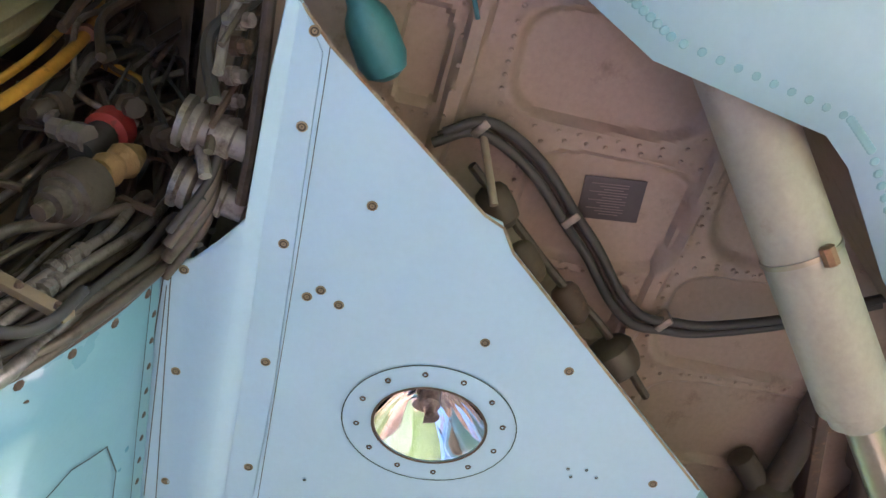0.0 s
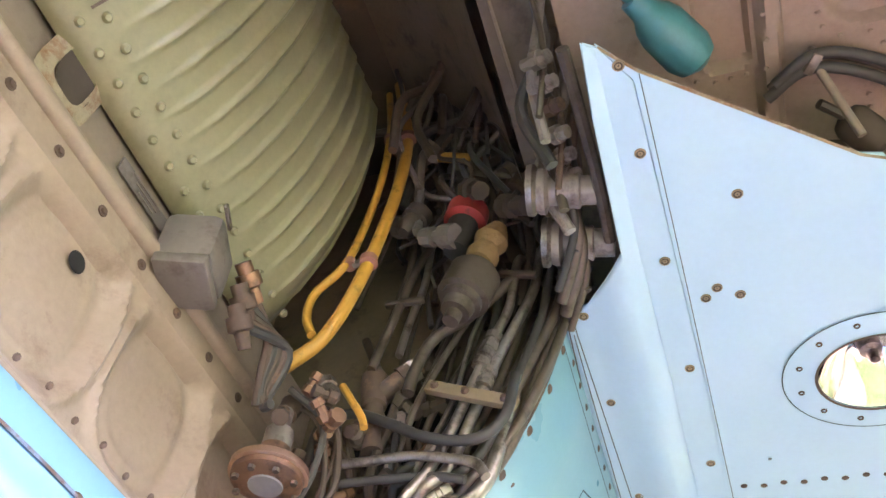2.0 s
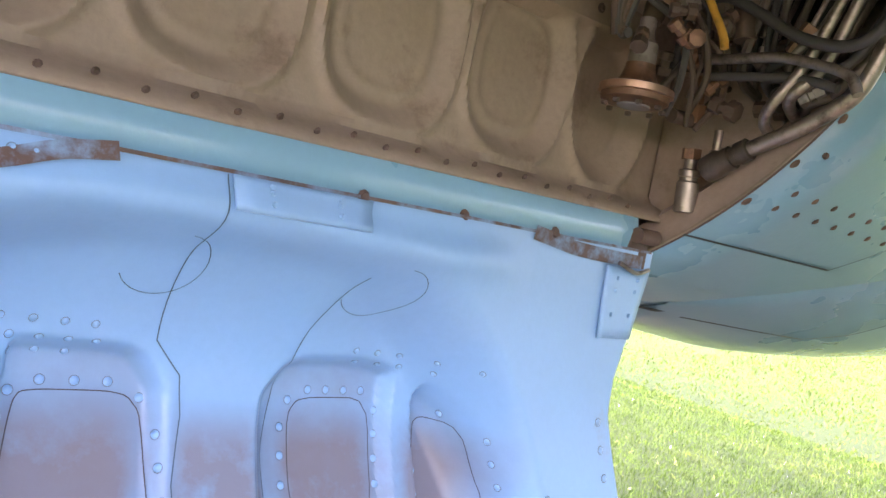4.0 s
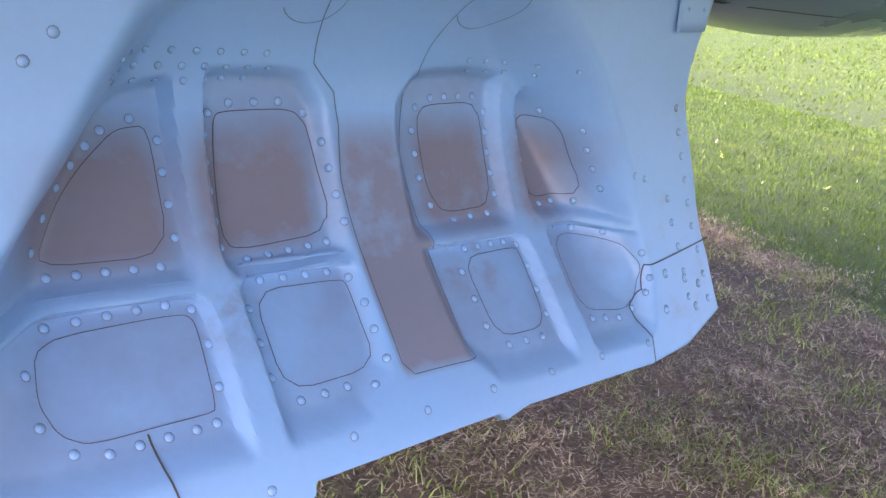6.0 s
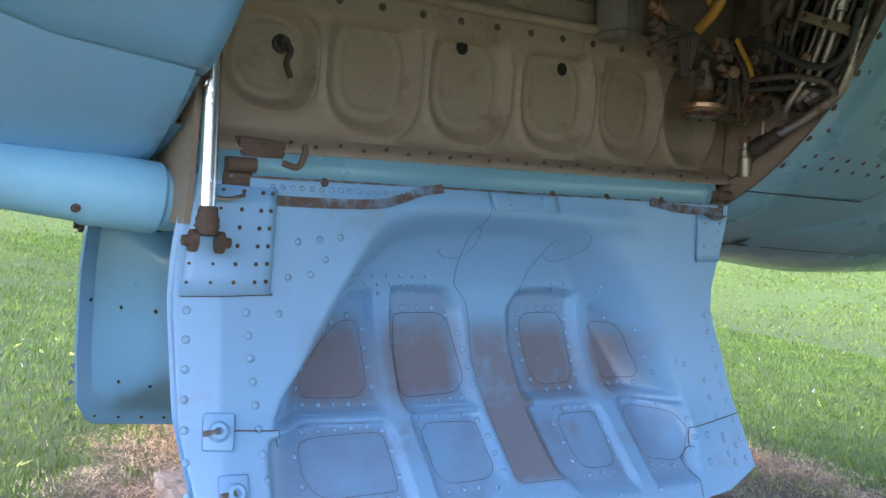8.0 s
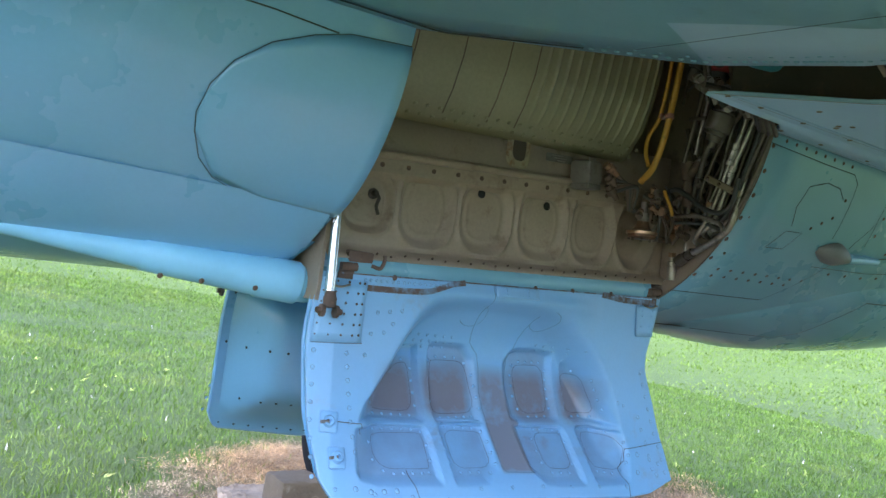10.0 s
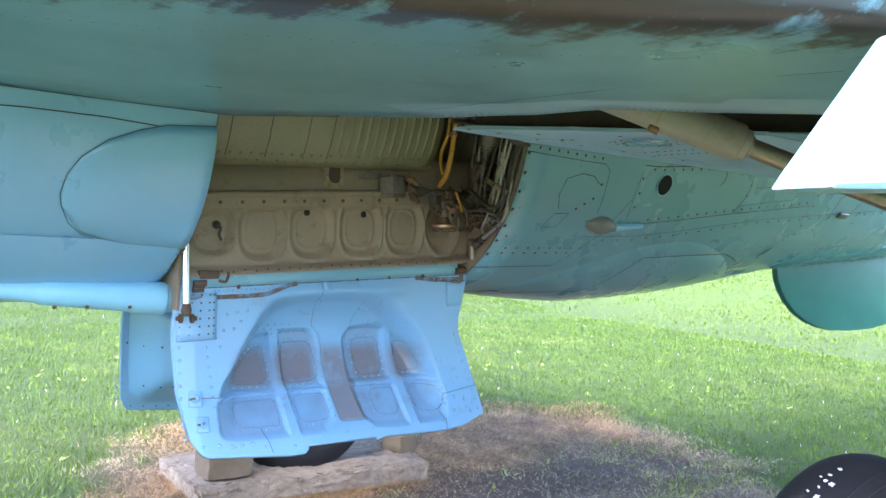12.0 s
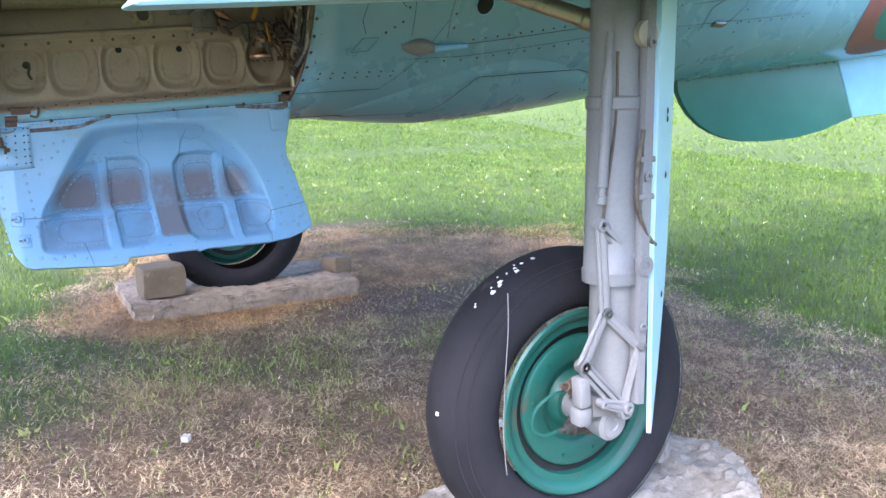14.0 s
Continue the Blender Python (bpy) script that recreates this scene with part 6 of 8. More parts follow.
# the two pressed fields, left and right of the middle strip, and the cushions that fill them
FIELDS = [chaikin([(-1.192, 0.787), (-1.192, 0.87), (-1.168, 0.93), (-1.13, 0.975), (-1.085, 1.015), (-1.03, 1.046), (-0.96, 1.060), (-0.862, 1.063), (-0.836, 1.03), (-0.836, 0.787)], 0.12),
          chaikin([(-0.737, 0.787), (-0.737, 1.03), (-0.71, 1.066), (-0.64, 1.072), (-0.565, 1.062), (-0.525, 1.035), (-0.485, 0.97), (-0.446, 0.905), (-0.432, 0.85), (-0.445, 0.787)], 0.12)]
CUSHIONS = [[(-1.007, 1.086), (-1.004, 0.909), (-1.224, 0.909), (-1.204, 0.986), (-1.114, 1.086)],
            [(-0.941, 1.086), (-0.78, 1.086), (-0.78, 0.914), (-0.949, 0.909)],
            [(-0.762, 1.096), (-0.601, 1.096), (-0.606, 0.923), (-0.762, 0.92)],
            [(-0.544, 1.086), (-0.47, 1.086), (-0.38, 0.927), (-0.54, 0.927)],
            [(-1.216, 0.869), (-1.005, 0.869), (-1.008, 0.736), (-1.216, 0.736)],
            [(-0.943, 0.877), (-0.785, 0.875), (-0.785, 0.736), (-0.944, 0.736)],
            [(-0.76, 0.879), (-0.596, 0.88), (-0.601, 0.736), (-0.76, 0.736)],
            [(-0.529, 0.885), (-0.38, 0.885), (-0.38, 0.796), (-0.535, 0.796)]]
DISH_SMOOTH = chaikin(DISH_RING, 0.25, 2)


def inside_distance(X, Z, ring):
    """Distance to a ring of (x, z), positive inside; X and Z are arrays."""
    best = np.full(X.shape, 9.0)
    odd = np.zeros(X.shape, bool)
    for (x0, z0), (x1, z1) in zip(ring, ring[1:] + ring[:1]):
        dx, dz = x1 - x0, z1 - z0
        t = np.clip(((X - x0) * dx + (Z - z0) * dz) / (dx * dx + dz * dz), 0, 1)
        best = np.minimum(best, np.hypot(X - x0 - t * dx, Z - z0 - t * dz))
        if dz:
            odd ^= ((z0 > Z) != (z1 > Z)) & (X < dx * (Z - z0) / dz + x0)
    return np.where(odd, best, -best)


def smooth_table(table, sigma=0.022):
    """A table of (z, y) as a smooth, finely stepped curve."""
    z = np.linspace(table[0][0] - 0.12, table[-1][0] + 0.12, 400)
    first, last = (table[1][1] - table[0][1]) / (table[1][0] - table[0][0]), (table[-1][1] - table[-2][1]) / (table[-1][0] - table[-2][0])
    v = np.interp(z, [a for a, b in table], [b for a, b in table])
    v = np.where(z < table[0][0], table[0][1] + first * (z - table[0][0]), v)
    v = np.where(z > table[-1][0], table[-1][1] + last * (z - table[-1][0]), v)
    w = np.exp(-0.5 * ((z[:, None] - z[None, :]) / sigma) ** 2)
    return z, (w @ v) / w.sum(1)


DOOR_CURVE, DISH_CURVE = smooth_table(DOOR_Y), smooth_table(DISH, 0.028)


def door_y(X, Z):
    """The inner face of the door: outer curve, wheel dish and raised pads."""
    X, Z = np.asarray(X, float), np.asarray(Z, float)
    y = np.interp(Z, *DOOR_CURVE)
    k = np.clip((inside_distance(X, Z, DISH_SMOOTH) + 0.012) / 0.065, 0, 1)
    y = y + k * k * (3 - 2 * k) * np.interp(Z, *DISH_CURVE)
    field = np.maximum(inside_distance(X, Z, FIELDS[0]), inside_distance(X, Z, FIELDS[1]))
    cushion = np.full(X.shape, -9.0)
    for ring in CUSHIONS:
        cushion = np.maximum(cushion, inside_distance(X, Z, ring))
    rim = np.clip((field + 0.010) / 0.018, 0, 1)
    rim = rim * rim * (3 - 2 * rim)
    top = np.clip((cushion + 0.0185) / 0.0095, 0, 1)
    top = top * top * (3 - 2 * top)
    y = y + 0.019 * rim * top
    y = y + 0.30 * np.clip(-1.253 - X, 0, 1)
    # stiffening bead along the hinge
    y = y - 0.012 * np.exp(-((Z - (1.185 + 0.045 * (X + 0.8))) / 0.02) ** 2) * np.clip((X + 1.16) / 0.1, 0, 1) * np.clip((-0.52 - X) / 0.1, 0, 1)
    # dents
    y = y + 0.004 * np.sin(X * 23 + 1.0) * np.sin(Z * 17) * 0.5
    return y


def smooth_pairs(pts):
    return [(v.x, v.y) for v in smooth_line([(a, b, 0) for a, b in pts], 5)]


def door_top(x):
    return 1.190 + 0.0605 * (x + 1.305)


def door_bottom(x):
    return lerp_table([(-1.33, 0.79), (-1.30, 0.775), (-1.24, 0.748), (-1.10, 0.740), (-1.0, 0.733), (-0.955, 0.735), (-0.945, 0.752), (-0.72, 0.757), (-0.715, 0.750), (-0.68, 0.757), (-0.46, 0.757), (-0.38, 0.766), (-0.29, 0.795)], x)


def door_left(z):
    return lerp_table([(0.74, -1.24), (0.79, -1.305), (0.90, -1.322), (1.04, -1.330), (1.10, -1.327), (1.20, -1.312)], z)


def door_right(z):
    return lerp_table([(0.76, -0.30), (0.79, -0.292), (0.86, -0.297), (0.97, -0.324), (1.06, -0.352), (1.10, -0.352), (1.146, -0.340), (1.228, -0.324)], z)


def build_door():
    nu, nv = 320, 165
    U, V = np.meshgrid(np.linspace(0, 1, nu), np.linspace(0, 1, nv))
    X = -1.33 + 1.04 * U
    for _ in range(3):
        top = door_top(X)
        low = np.interp(X, [-1.33, -1.30, -1.24, -1.10, -1.0, -0.955, -0.945, -0.72, -0.715, -0.68, -0.46, -0.38, -0.29],
                        [0.79, 0.775, 0.748, 0.740, 0.733, 0.735, 0.752, 0.757, 0.750, 0.757, 0.757, 0.766, 0.795])
        Z = top + (low - top) * V
        left = np.interp(Z, [0.74, 0.79, 0.90, 1.04, 1.10, 1.20], [-1.245, -1.278, -1.298, -1.308, -1.306, -1.294])
        right = np.interp(Z, [0.76, 0.79, 0.86, 0.97, 1.06, 1.10, 1.146, 1.228], [-0.30, -0.292, -0.297, -0.324, -0.352, -0.352, -0.340, -0.324])
        X = left + (right - left) * U
    Y = door_y(X, Z)
    bm = bmesh.new()
    sheet(bm, [[Vector((X[j, i], Y[j, i], Z[j, i])) for i in range(nu)] for j in range(nv)])
    bmesh.ops.recalc_face_normals(bm, faces=bm.faces)
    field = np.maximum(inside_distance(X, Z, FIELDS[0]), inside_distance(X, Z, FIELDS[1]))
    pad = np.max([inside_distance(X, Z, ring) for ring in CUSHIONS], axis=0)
    pad_inside = np.clip((np.minimum(field, pad + 0.010) + 0.004) / 0.012, 0, 1)
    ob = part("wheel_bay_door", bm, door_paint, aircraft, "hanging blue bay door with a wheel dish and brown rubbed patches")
    ob.data.attributes.new("pad_inside", "FLOAT", "POINT").data.foreach_set("value", pad_inside.ravel().astype(np.float32))
    mod = ob.modifiers.new("thick", "SOLIDIFY")
    mod.thickness, mod.offset = 0.014, -1

    # smooth outer skin
    step = 8
    edge = np.minimum(np.minimum(U, 1 - U) * 1.0, np.minimum(V, 1 - V) * 0.45)
    k = np.clip(edge / 0.14, 0, 1)
    OY = np.interp(Z, *DOOR_CURVE) + 0.019 + 0.125 * k * k * (3 - 2 * k)
    OY = np.maximum(OY, Y + 0.022)
    bm = bmesh.new()
    sheet(bm, [[Vector((X[j, i], OY[j, i], Z[j, i])) for i in list(range(0, nu, step)) + [nu - 1]] for j in list(range(0, nv, step)) + [nv - 1]])
    skin = part("outer_skin", bm, skin_blue, ob, "smooth pale blue outer skin")
    bm = bmesh.new()
    for j in (3, 30, 80, 130, 160):
        for i in range(6, nu, 14):
            stud(bm, (X[j, i], OY[j, i] - 0.0005, Z[j, i]), (0, 1, 0), 0.004, 0.002)
    part("rivets", bm, seam_dark, skin, kind="stuff")

    def on(x, z):
        return Vector((x, float(door_y(x, z)), z))

    def normal(x, z):
        e = 0.004
        a, b = on(x + e, z) - on(x - e, z), on(x, z + e) - on(x, z - e)
        n = a.cross(b)
        return (n if n.y < 0 else -n).normalized()

    def door_line(bm, pts, w=0.0028, lift=0.0018):
        line = []
        for p, q in zip(pts, pts[1:]):
            n = max(2, int(math.hypot(q[0] - p[0], q[1] - p[1]) / 0.005))
            line += [(p[0] + (q[0] - p[0]) * k / n, p[1] + (q[1] - p[1]) * k / n) for k in range(n)]
        line.append(pts[-1])
        px, pz, e = np.array([p[0] for p in line]), np.array([p[1] for p in line]), 0.004
        py = door_y(px, pz)
        sx, sz = (door_y(px + e, pz) - door_y(px - e, pz)) / (2 * e), (door_y(px, pz + e) - door_y(px, pz - e)) / (2 * e)
        ribbon(bm, [Vector(p) for p in zip(px, py, pz)], [Vector((a, -1, b)).normalized() for a, b in zip(sx, sz)], w, lift)

    def rounded(ring):
        for _ in range(2):
            ring = [((a[0] * (1 - k) + b[0] * k), (a[1] * (1 - k) + b[1] * k)) for a, b in zip(ring, ring[1:] + ring[:1]) for k in (0.17, 0.83)]
        return ring

    bm = bmesh.new()
    for i, ring in enumerate(PADS):
        ring = rounded(ring)
        door_line(bm, ring + ring[:1], 0.0008 if i in (0, 4, 5, 7) else 0.0010)
    door_line(bm, [(-0.293, 0.882), (-0.432, 0.862), (-0.437, 0.832), (-0.458, 0.812), (-0.450, 0.784), (-0.455, 0.757)], 0.0018)
    door_line(bm, [(-1.068, 0.802), (-1.066, 0.784), (-1.055, 0.742)], 0.0018)
    door_line(bm, [(-1.24, 0.895), (-1.182, 0.892), (-1.177, 0.869)], 0.002)
    door_line(bm, [(-1.30, 1.046), (-1.19, 1.053)], 0.003)
    part("seams", bm, seam_grime, ob, kind="stuff")
    bm = bmesh.new()
    door_line(bm, [(-0.87, 1.213), (-0.865, 1.16), (-0.85, 1.075), (-0.823, 1.047), (-0.819, 1.015), (-0.825, 0.963), (-0.82, 0.889), (-0.822, 0.814), (-0.812, 0.804), (-0.729, 0.804), (-0.725, 0.91), (-0.732, 0.981), (-0.72, 1.032), (-0.713, 1.10), (-0.70, 1.16)], 0.0011)
    for cx, cz in ((-0.876, 1.14), (-0.675, 1.148)):
        door_line(bm, [(cx + 0.033 * math.cos(radians(a)), cz + 0.026 * math.sin(radians(a))) for a in range(-150, 100, 12)], 0.0008)
    part("seams", bm, seam_soft, ob, kind="stuff")
    # rivets round the pads and over the margins, each a part on one shared mesh
    rivet_data = {}

    def rivet(x, z, r=0.0042, h=0.002):
        if (r, h) not in rivet_data:
            rb = bmesh.new()
            lathe(rb, (0, 0, 0), (0, 0, 1), [(0.0003, r * 1.2), (0.0006, r * 1.02), (h * 0.6, r * 0.86), (h, r * 0.45), (h * 1.08, 0.0)], 9, False)
            for f in rb.faces:
                f.material_index = 1 if math.hypot(f.calc_center_median().x, f.calc_center_median().y) > r * 1.02 else 0
                f.smooth = True
            me = bpy.data.meshes.new("rivet")
            rb.to_mesh(me)
            rb.free()
            me.materials.append(door_blue)
            me.materials.append(rivet_ring)
            rivet_data[r, h] = me
        one = new("rivet", rivet_data[r, h])
        one.parent = ob
        one.matrix_local = Matrix.Translation(on(x, z)) @ normal(x, z).to_track_quat("Z", "Y").to_matrix().to_4x4()

    for ring in PADS:
        c = Vector((sum(p[0] for p in ring) / len(ring), sum(p[1] for p in ring) / len(ring)))
        out = []
        for p, q in zip(ring, ring[1:] + ring[:1]):
            n = max(1, round(math.hypot(q[0] - p[0], q[1] - p[1]) / 0.024))
            d = Vector((q[1] - p[1], p[0] - q[0])).normalized()
            m = Vector(((p[0] + q[0]) / 2, (p[1] + q[1]) / 2))
            d = d if d.dot(m - c) > 0 else -d
            for k in range(n):
                t = (k + 0.5) / n
                x, z = p[0] + (q[0] - p[0]) * t + d.x * 0.0072, p[1] + (q[1] - p[1]) * t + d.y * 0.0072
                out.append((x, z))
        for x, z in out:
            rivet(x, z, 0.0038, 0.0022)
    for k in range(8):
        for x in (-1.292, -1.222 + 0.003 * k):
            z = 1.03 - 0.027 * k * (1.25 if x < -1.25 else 1)
            rivet(x, z)
    for x0, x1, z, n in ((-1.08, -0.885, 1.066, 9), (-1.075, -0.89, 1.08, 8), (-1.06, -0.9, 1.053, 7), (-0.66, -0.53, 1.085, 5), (-0.65, -0.55, 1.073, 4)):
        for k in range(n):
            x = x0 + (x1 - x0) * (k + 0.5) / n
            rivet(x, z + 0.012 * (x - x0), 0.0030, 0.0022)
    for k in range(9):
        z = 1.05 - 0.03 * k
        x = float(np.interp(z, [0.76, 0.86, 0.97, 1.06], [-0.31, -0.315, -0.345, -0.372]))
        rivet(x, z)
        if k > 3:
            rivet(x - 0.045, z + 0.008)
    for x, z in ((-1.16, 1.12), (-1.13, 1.125), (-1.10, 1.13), (-1.17, 1.075), (-1.14, 1.08), (-1.12, 1.10), (-1.18, 1.03), (-0.45, 0.97), (-0.43, 0.965)):
        rivet(x, z, 0.0038, 0.0022)
    for k in range(16):
        x = -1.0 - 0.2 * k / 15
        rivet(x, door_top(x) - 0.012, 0.0030, 0.0022)
    for k in range(30):
        x = -1.25 + 0.85 * k / 29
        z = door_bottom(x) + 0.022
        if k % 3 == 0:
            rivet(x, z, 0.0038, 0.0022)
    for x, z in ((-1.205, 0.775), (-1.17, 0.770), (-1.14, 0.770), (-1.11, 0.771), (-0.40, 0.85), (-0.36, 0.84), (-0.33, 0.83), (-0.41, 0.81), (-0.345, 0.805)):
        rivet(x, z, 0.005, 0.0025)
    # doubler plates
    for name, ring in (("front_plate", [(-1.290, 1.18), (-1.195, 1.182), (-1.194, 1.053), (-1.302, 1.046)]), ("rear_plate", [(-0.41, 1.222), (-0.401, 1.142), (-0.343, 1.146), (-0.330, 1.228)]), ("centre_plate", [(-0.866, 1.214), (-0.863, 1.189), (-0.74, 1.196), (-0.738, 1.221)])):
        bm = bmesh.new()
        rows = []
        for j in range(7):
            t = j / 6
            a = Vector(ring[0]).lerp(Vector(ring[3] if name == "front_plate" else ring[1]), t)
            b = Vector(ring[1]).lerp(Vector(ring[2]), t) if name == "front_plate" else Vector(ring[3]).lerp(Vector(ring[2]), t)
            rows.append([on(*(a.lerp(b, i / 8))) + Vector((0, -0.0035, 0)) for i in range(9)])
        vs = sheet(bm, rows)
        pl = part(name, bm, door_blue, ob)
        m2 = pl.modifiers.new("thick", "SOLIDIFY")
        m2.thickness, m2.offset = 0.003, 0
        bm = bmesh.new()
        for j in range(6 if name == "front_plate" else 3):
            for i in range(5 if name == "front_plate" else 2):
                v = rows[j if name == "front_plate" else 1 + int(j * 1.5)][i * 2 if name == "front_plate" else 2 + i * 4]
                v = v + Vector((0.005, 0, -0.006)) if name == "front_plate" else v
                if name == "front_plate" and i == 4:
                    v = v - Vector((0.012, 0, 0))
                stud(bm, v + Vector((0, -0.0018, 0)), (0, -1, 0), 0.0028, 0.0025)
        part("rivets", bm, rust_brown if name == "front_plate" else door_blue, pl, kind="stuff")
    # rusty edge along the hinge
    bm = bmesh.new()
    for pts, w in (([(-1.275, 0.026), (-1.16, 0.029), (-1.06, 0.028), (-1.02, 0.020), (-0.985, 0.008), (-0.95, 0.002)], 0.013), ([(-0.53, 0.002), (-0.50, 0.006), (-0.46, 0.011), (-0.41, 0.013), (-0.345, 0.014)], 0.015)):
        door_line(bm, [(x, door_top(x) - d) for x, d in smooth_pairs(pts)], w, 0.002)
    door_line(bm, [(-1.26 + 0.93 * k / 40, door_top(-1.26 + 0.93 * k / 40) - 0.001) for k in range(41)], 0.003, 0.0022)
    part("hinge_edge", bm, edge_grime, ob, "grimy brown paint along the hinge edge")
    # hinges
    for x, z in ((-0.352, 1.262), (-1.245, 1.205)):
        bm = bmesh.new()
        lathe(bm, (x - 0.018, -0.006, z), (1, 0, 0.07), [(0, 0.004), (0, 0.009), (0.036, 0.009), (0.036, 0.004)], 16)
        box(bm, (x, 0.004, z - 0.024), (0.036, 0.010, 0.044), None, 0.004)
        h = part("hinge", bm, rust_brown, ob, "rusty hinge")
        bm = bmesh.new()
        tube(bm, [(x - 0.045, -0.010, z - 0.035), (x - 0.02, -0.016, z - 0.042), (x + 0.005, -0.014, z - 0.035)], 0.0025, 6)
        part("lock_wire", bm, steel, h)
    # latch lugs
    for x, z in ((-1.256, 0.894), (-1.243, 0.829)):
        bm = bmesh.new()
        p, n = on(x, z), normal(x, z)
        turn = n.to_track_quat("Z", "X").to_matrix()
        box(bm, p + n * 0.002, (0.044, 0.036, 0.006), turn, 0.004)
        lathe(bm, p + n * 0.003, n, [(0, 0.013), (0.006, 0.012), (0.010, 0.009), (0.010, 0.005), (0.004, 0.0045), (0.004, 0.0)], 18, False)
        lug = part("latch_lug", bm, door_blue, ob, "worn latch lug on a small blue plate")
        bm = bmesh.new()
        rod(bm, p + n * 0.009 + Vector((-0.018, 0, -0.002)), p + n * 0.009, 0.0034)
        part("pin", bm, steel, lug)
    # operating rod
    bm = bmesh.new()
    rod(bm, (-1.288, -0.024, 1.145), (-1.293, 0.000, 1.46), 0.0105, None, 20)
    r = part("door_rod", bm, chrome, ob, "bright chromed operating rod")
    bm = bmesh.new()
    lathe(bm, (-1.287, -0.028, 1.118), (0, 0.05, 1), [(0, 0.006), (0.002, 0.013), (0.020, 0.014), (0.024, 0.012), (0.034, 0.011)], 14)
    for s in (-1, 1):
        lathe(bm, (-1.287 + 0.012 * s, -0.030, 1.112), (s, 0, 0), [(0, 0.013), (0.007, 0.013), (0.008, 0.007), (0.016, 0.006)], 14)
    part("rod_end", bm, rust_brown, r, "rusty rod end and bolt")
    bm = bmesh.new()
    box(bm, (-1.215, 0.012, 1.228), (0.06, 0.02, 0.028), None, 0.004)
    tube(bm, [(-1.19, 0.0, 1.215), (-1.172, -0.006, 1.212), (-1.165, -0.008, 1.228), (-1.165, -0.006, 1.24)], 0.004, 8)
    part("stop_bracket", bm, rust_brown, ob)
    return ob


door = build_door()


def mirror_copy(ob):
    m = Matrix.Translation((0, 2 * MID, 0)) @ Matrix.Diagonal((1, -1, 1, 1))
    made = copy_thing(ob, Matrix.Identity(4))
    made.location, made.scale = (0, 2 * MID, 0), (1, -1, 1)
    return made


far_door = mirror_copy(door)
far_door.location.x = 0.018
tagged(far_door, "starboard bay door hanging open, outer face pale blue")


# ---- main landing gear ----
def ring_part(name, base, axis, prof, mat, parent, label="", seg=24):
    bm = bmesh.new()
    lathe(bm, base, axis, prof, seg, max(prof[0][1], prof[-1][1]) < 0.09)
    return part(name, bm, mat, parent, label)


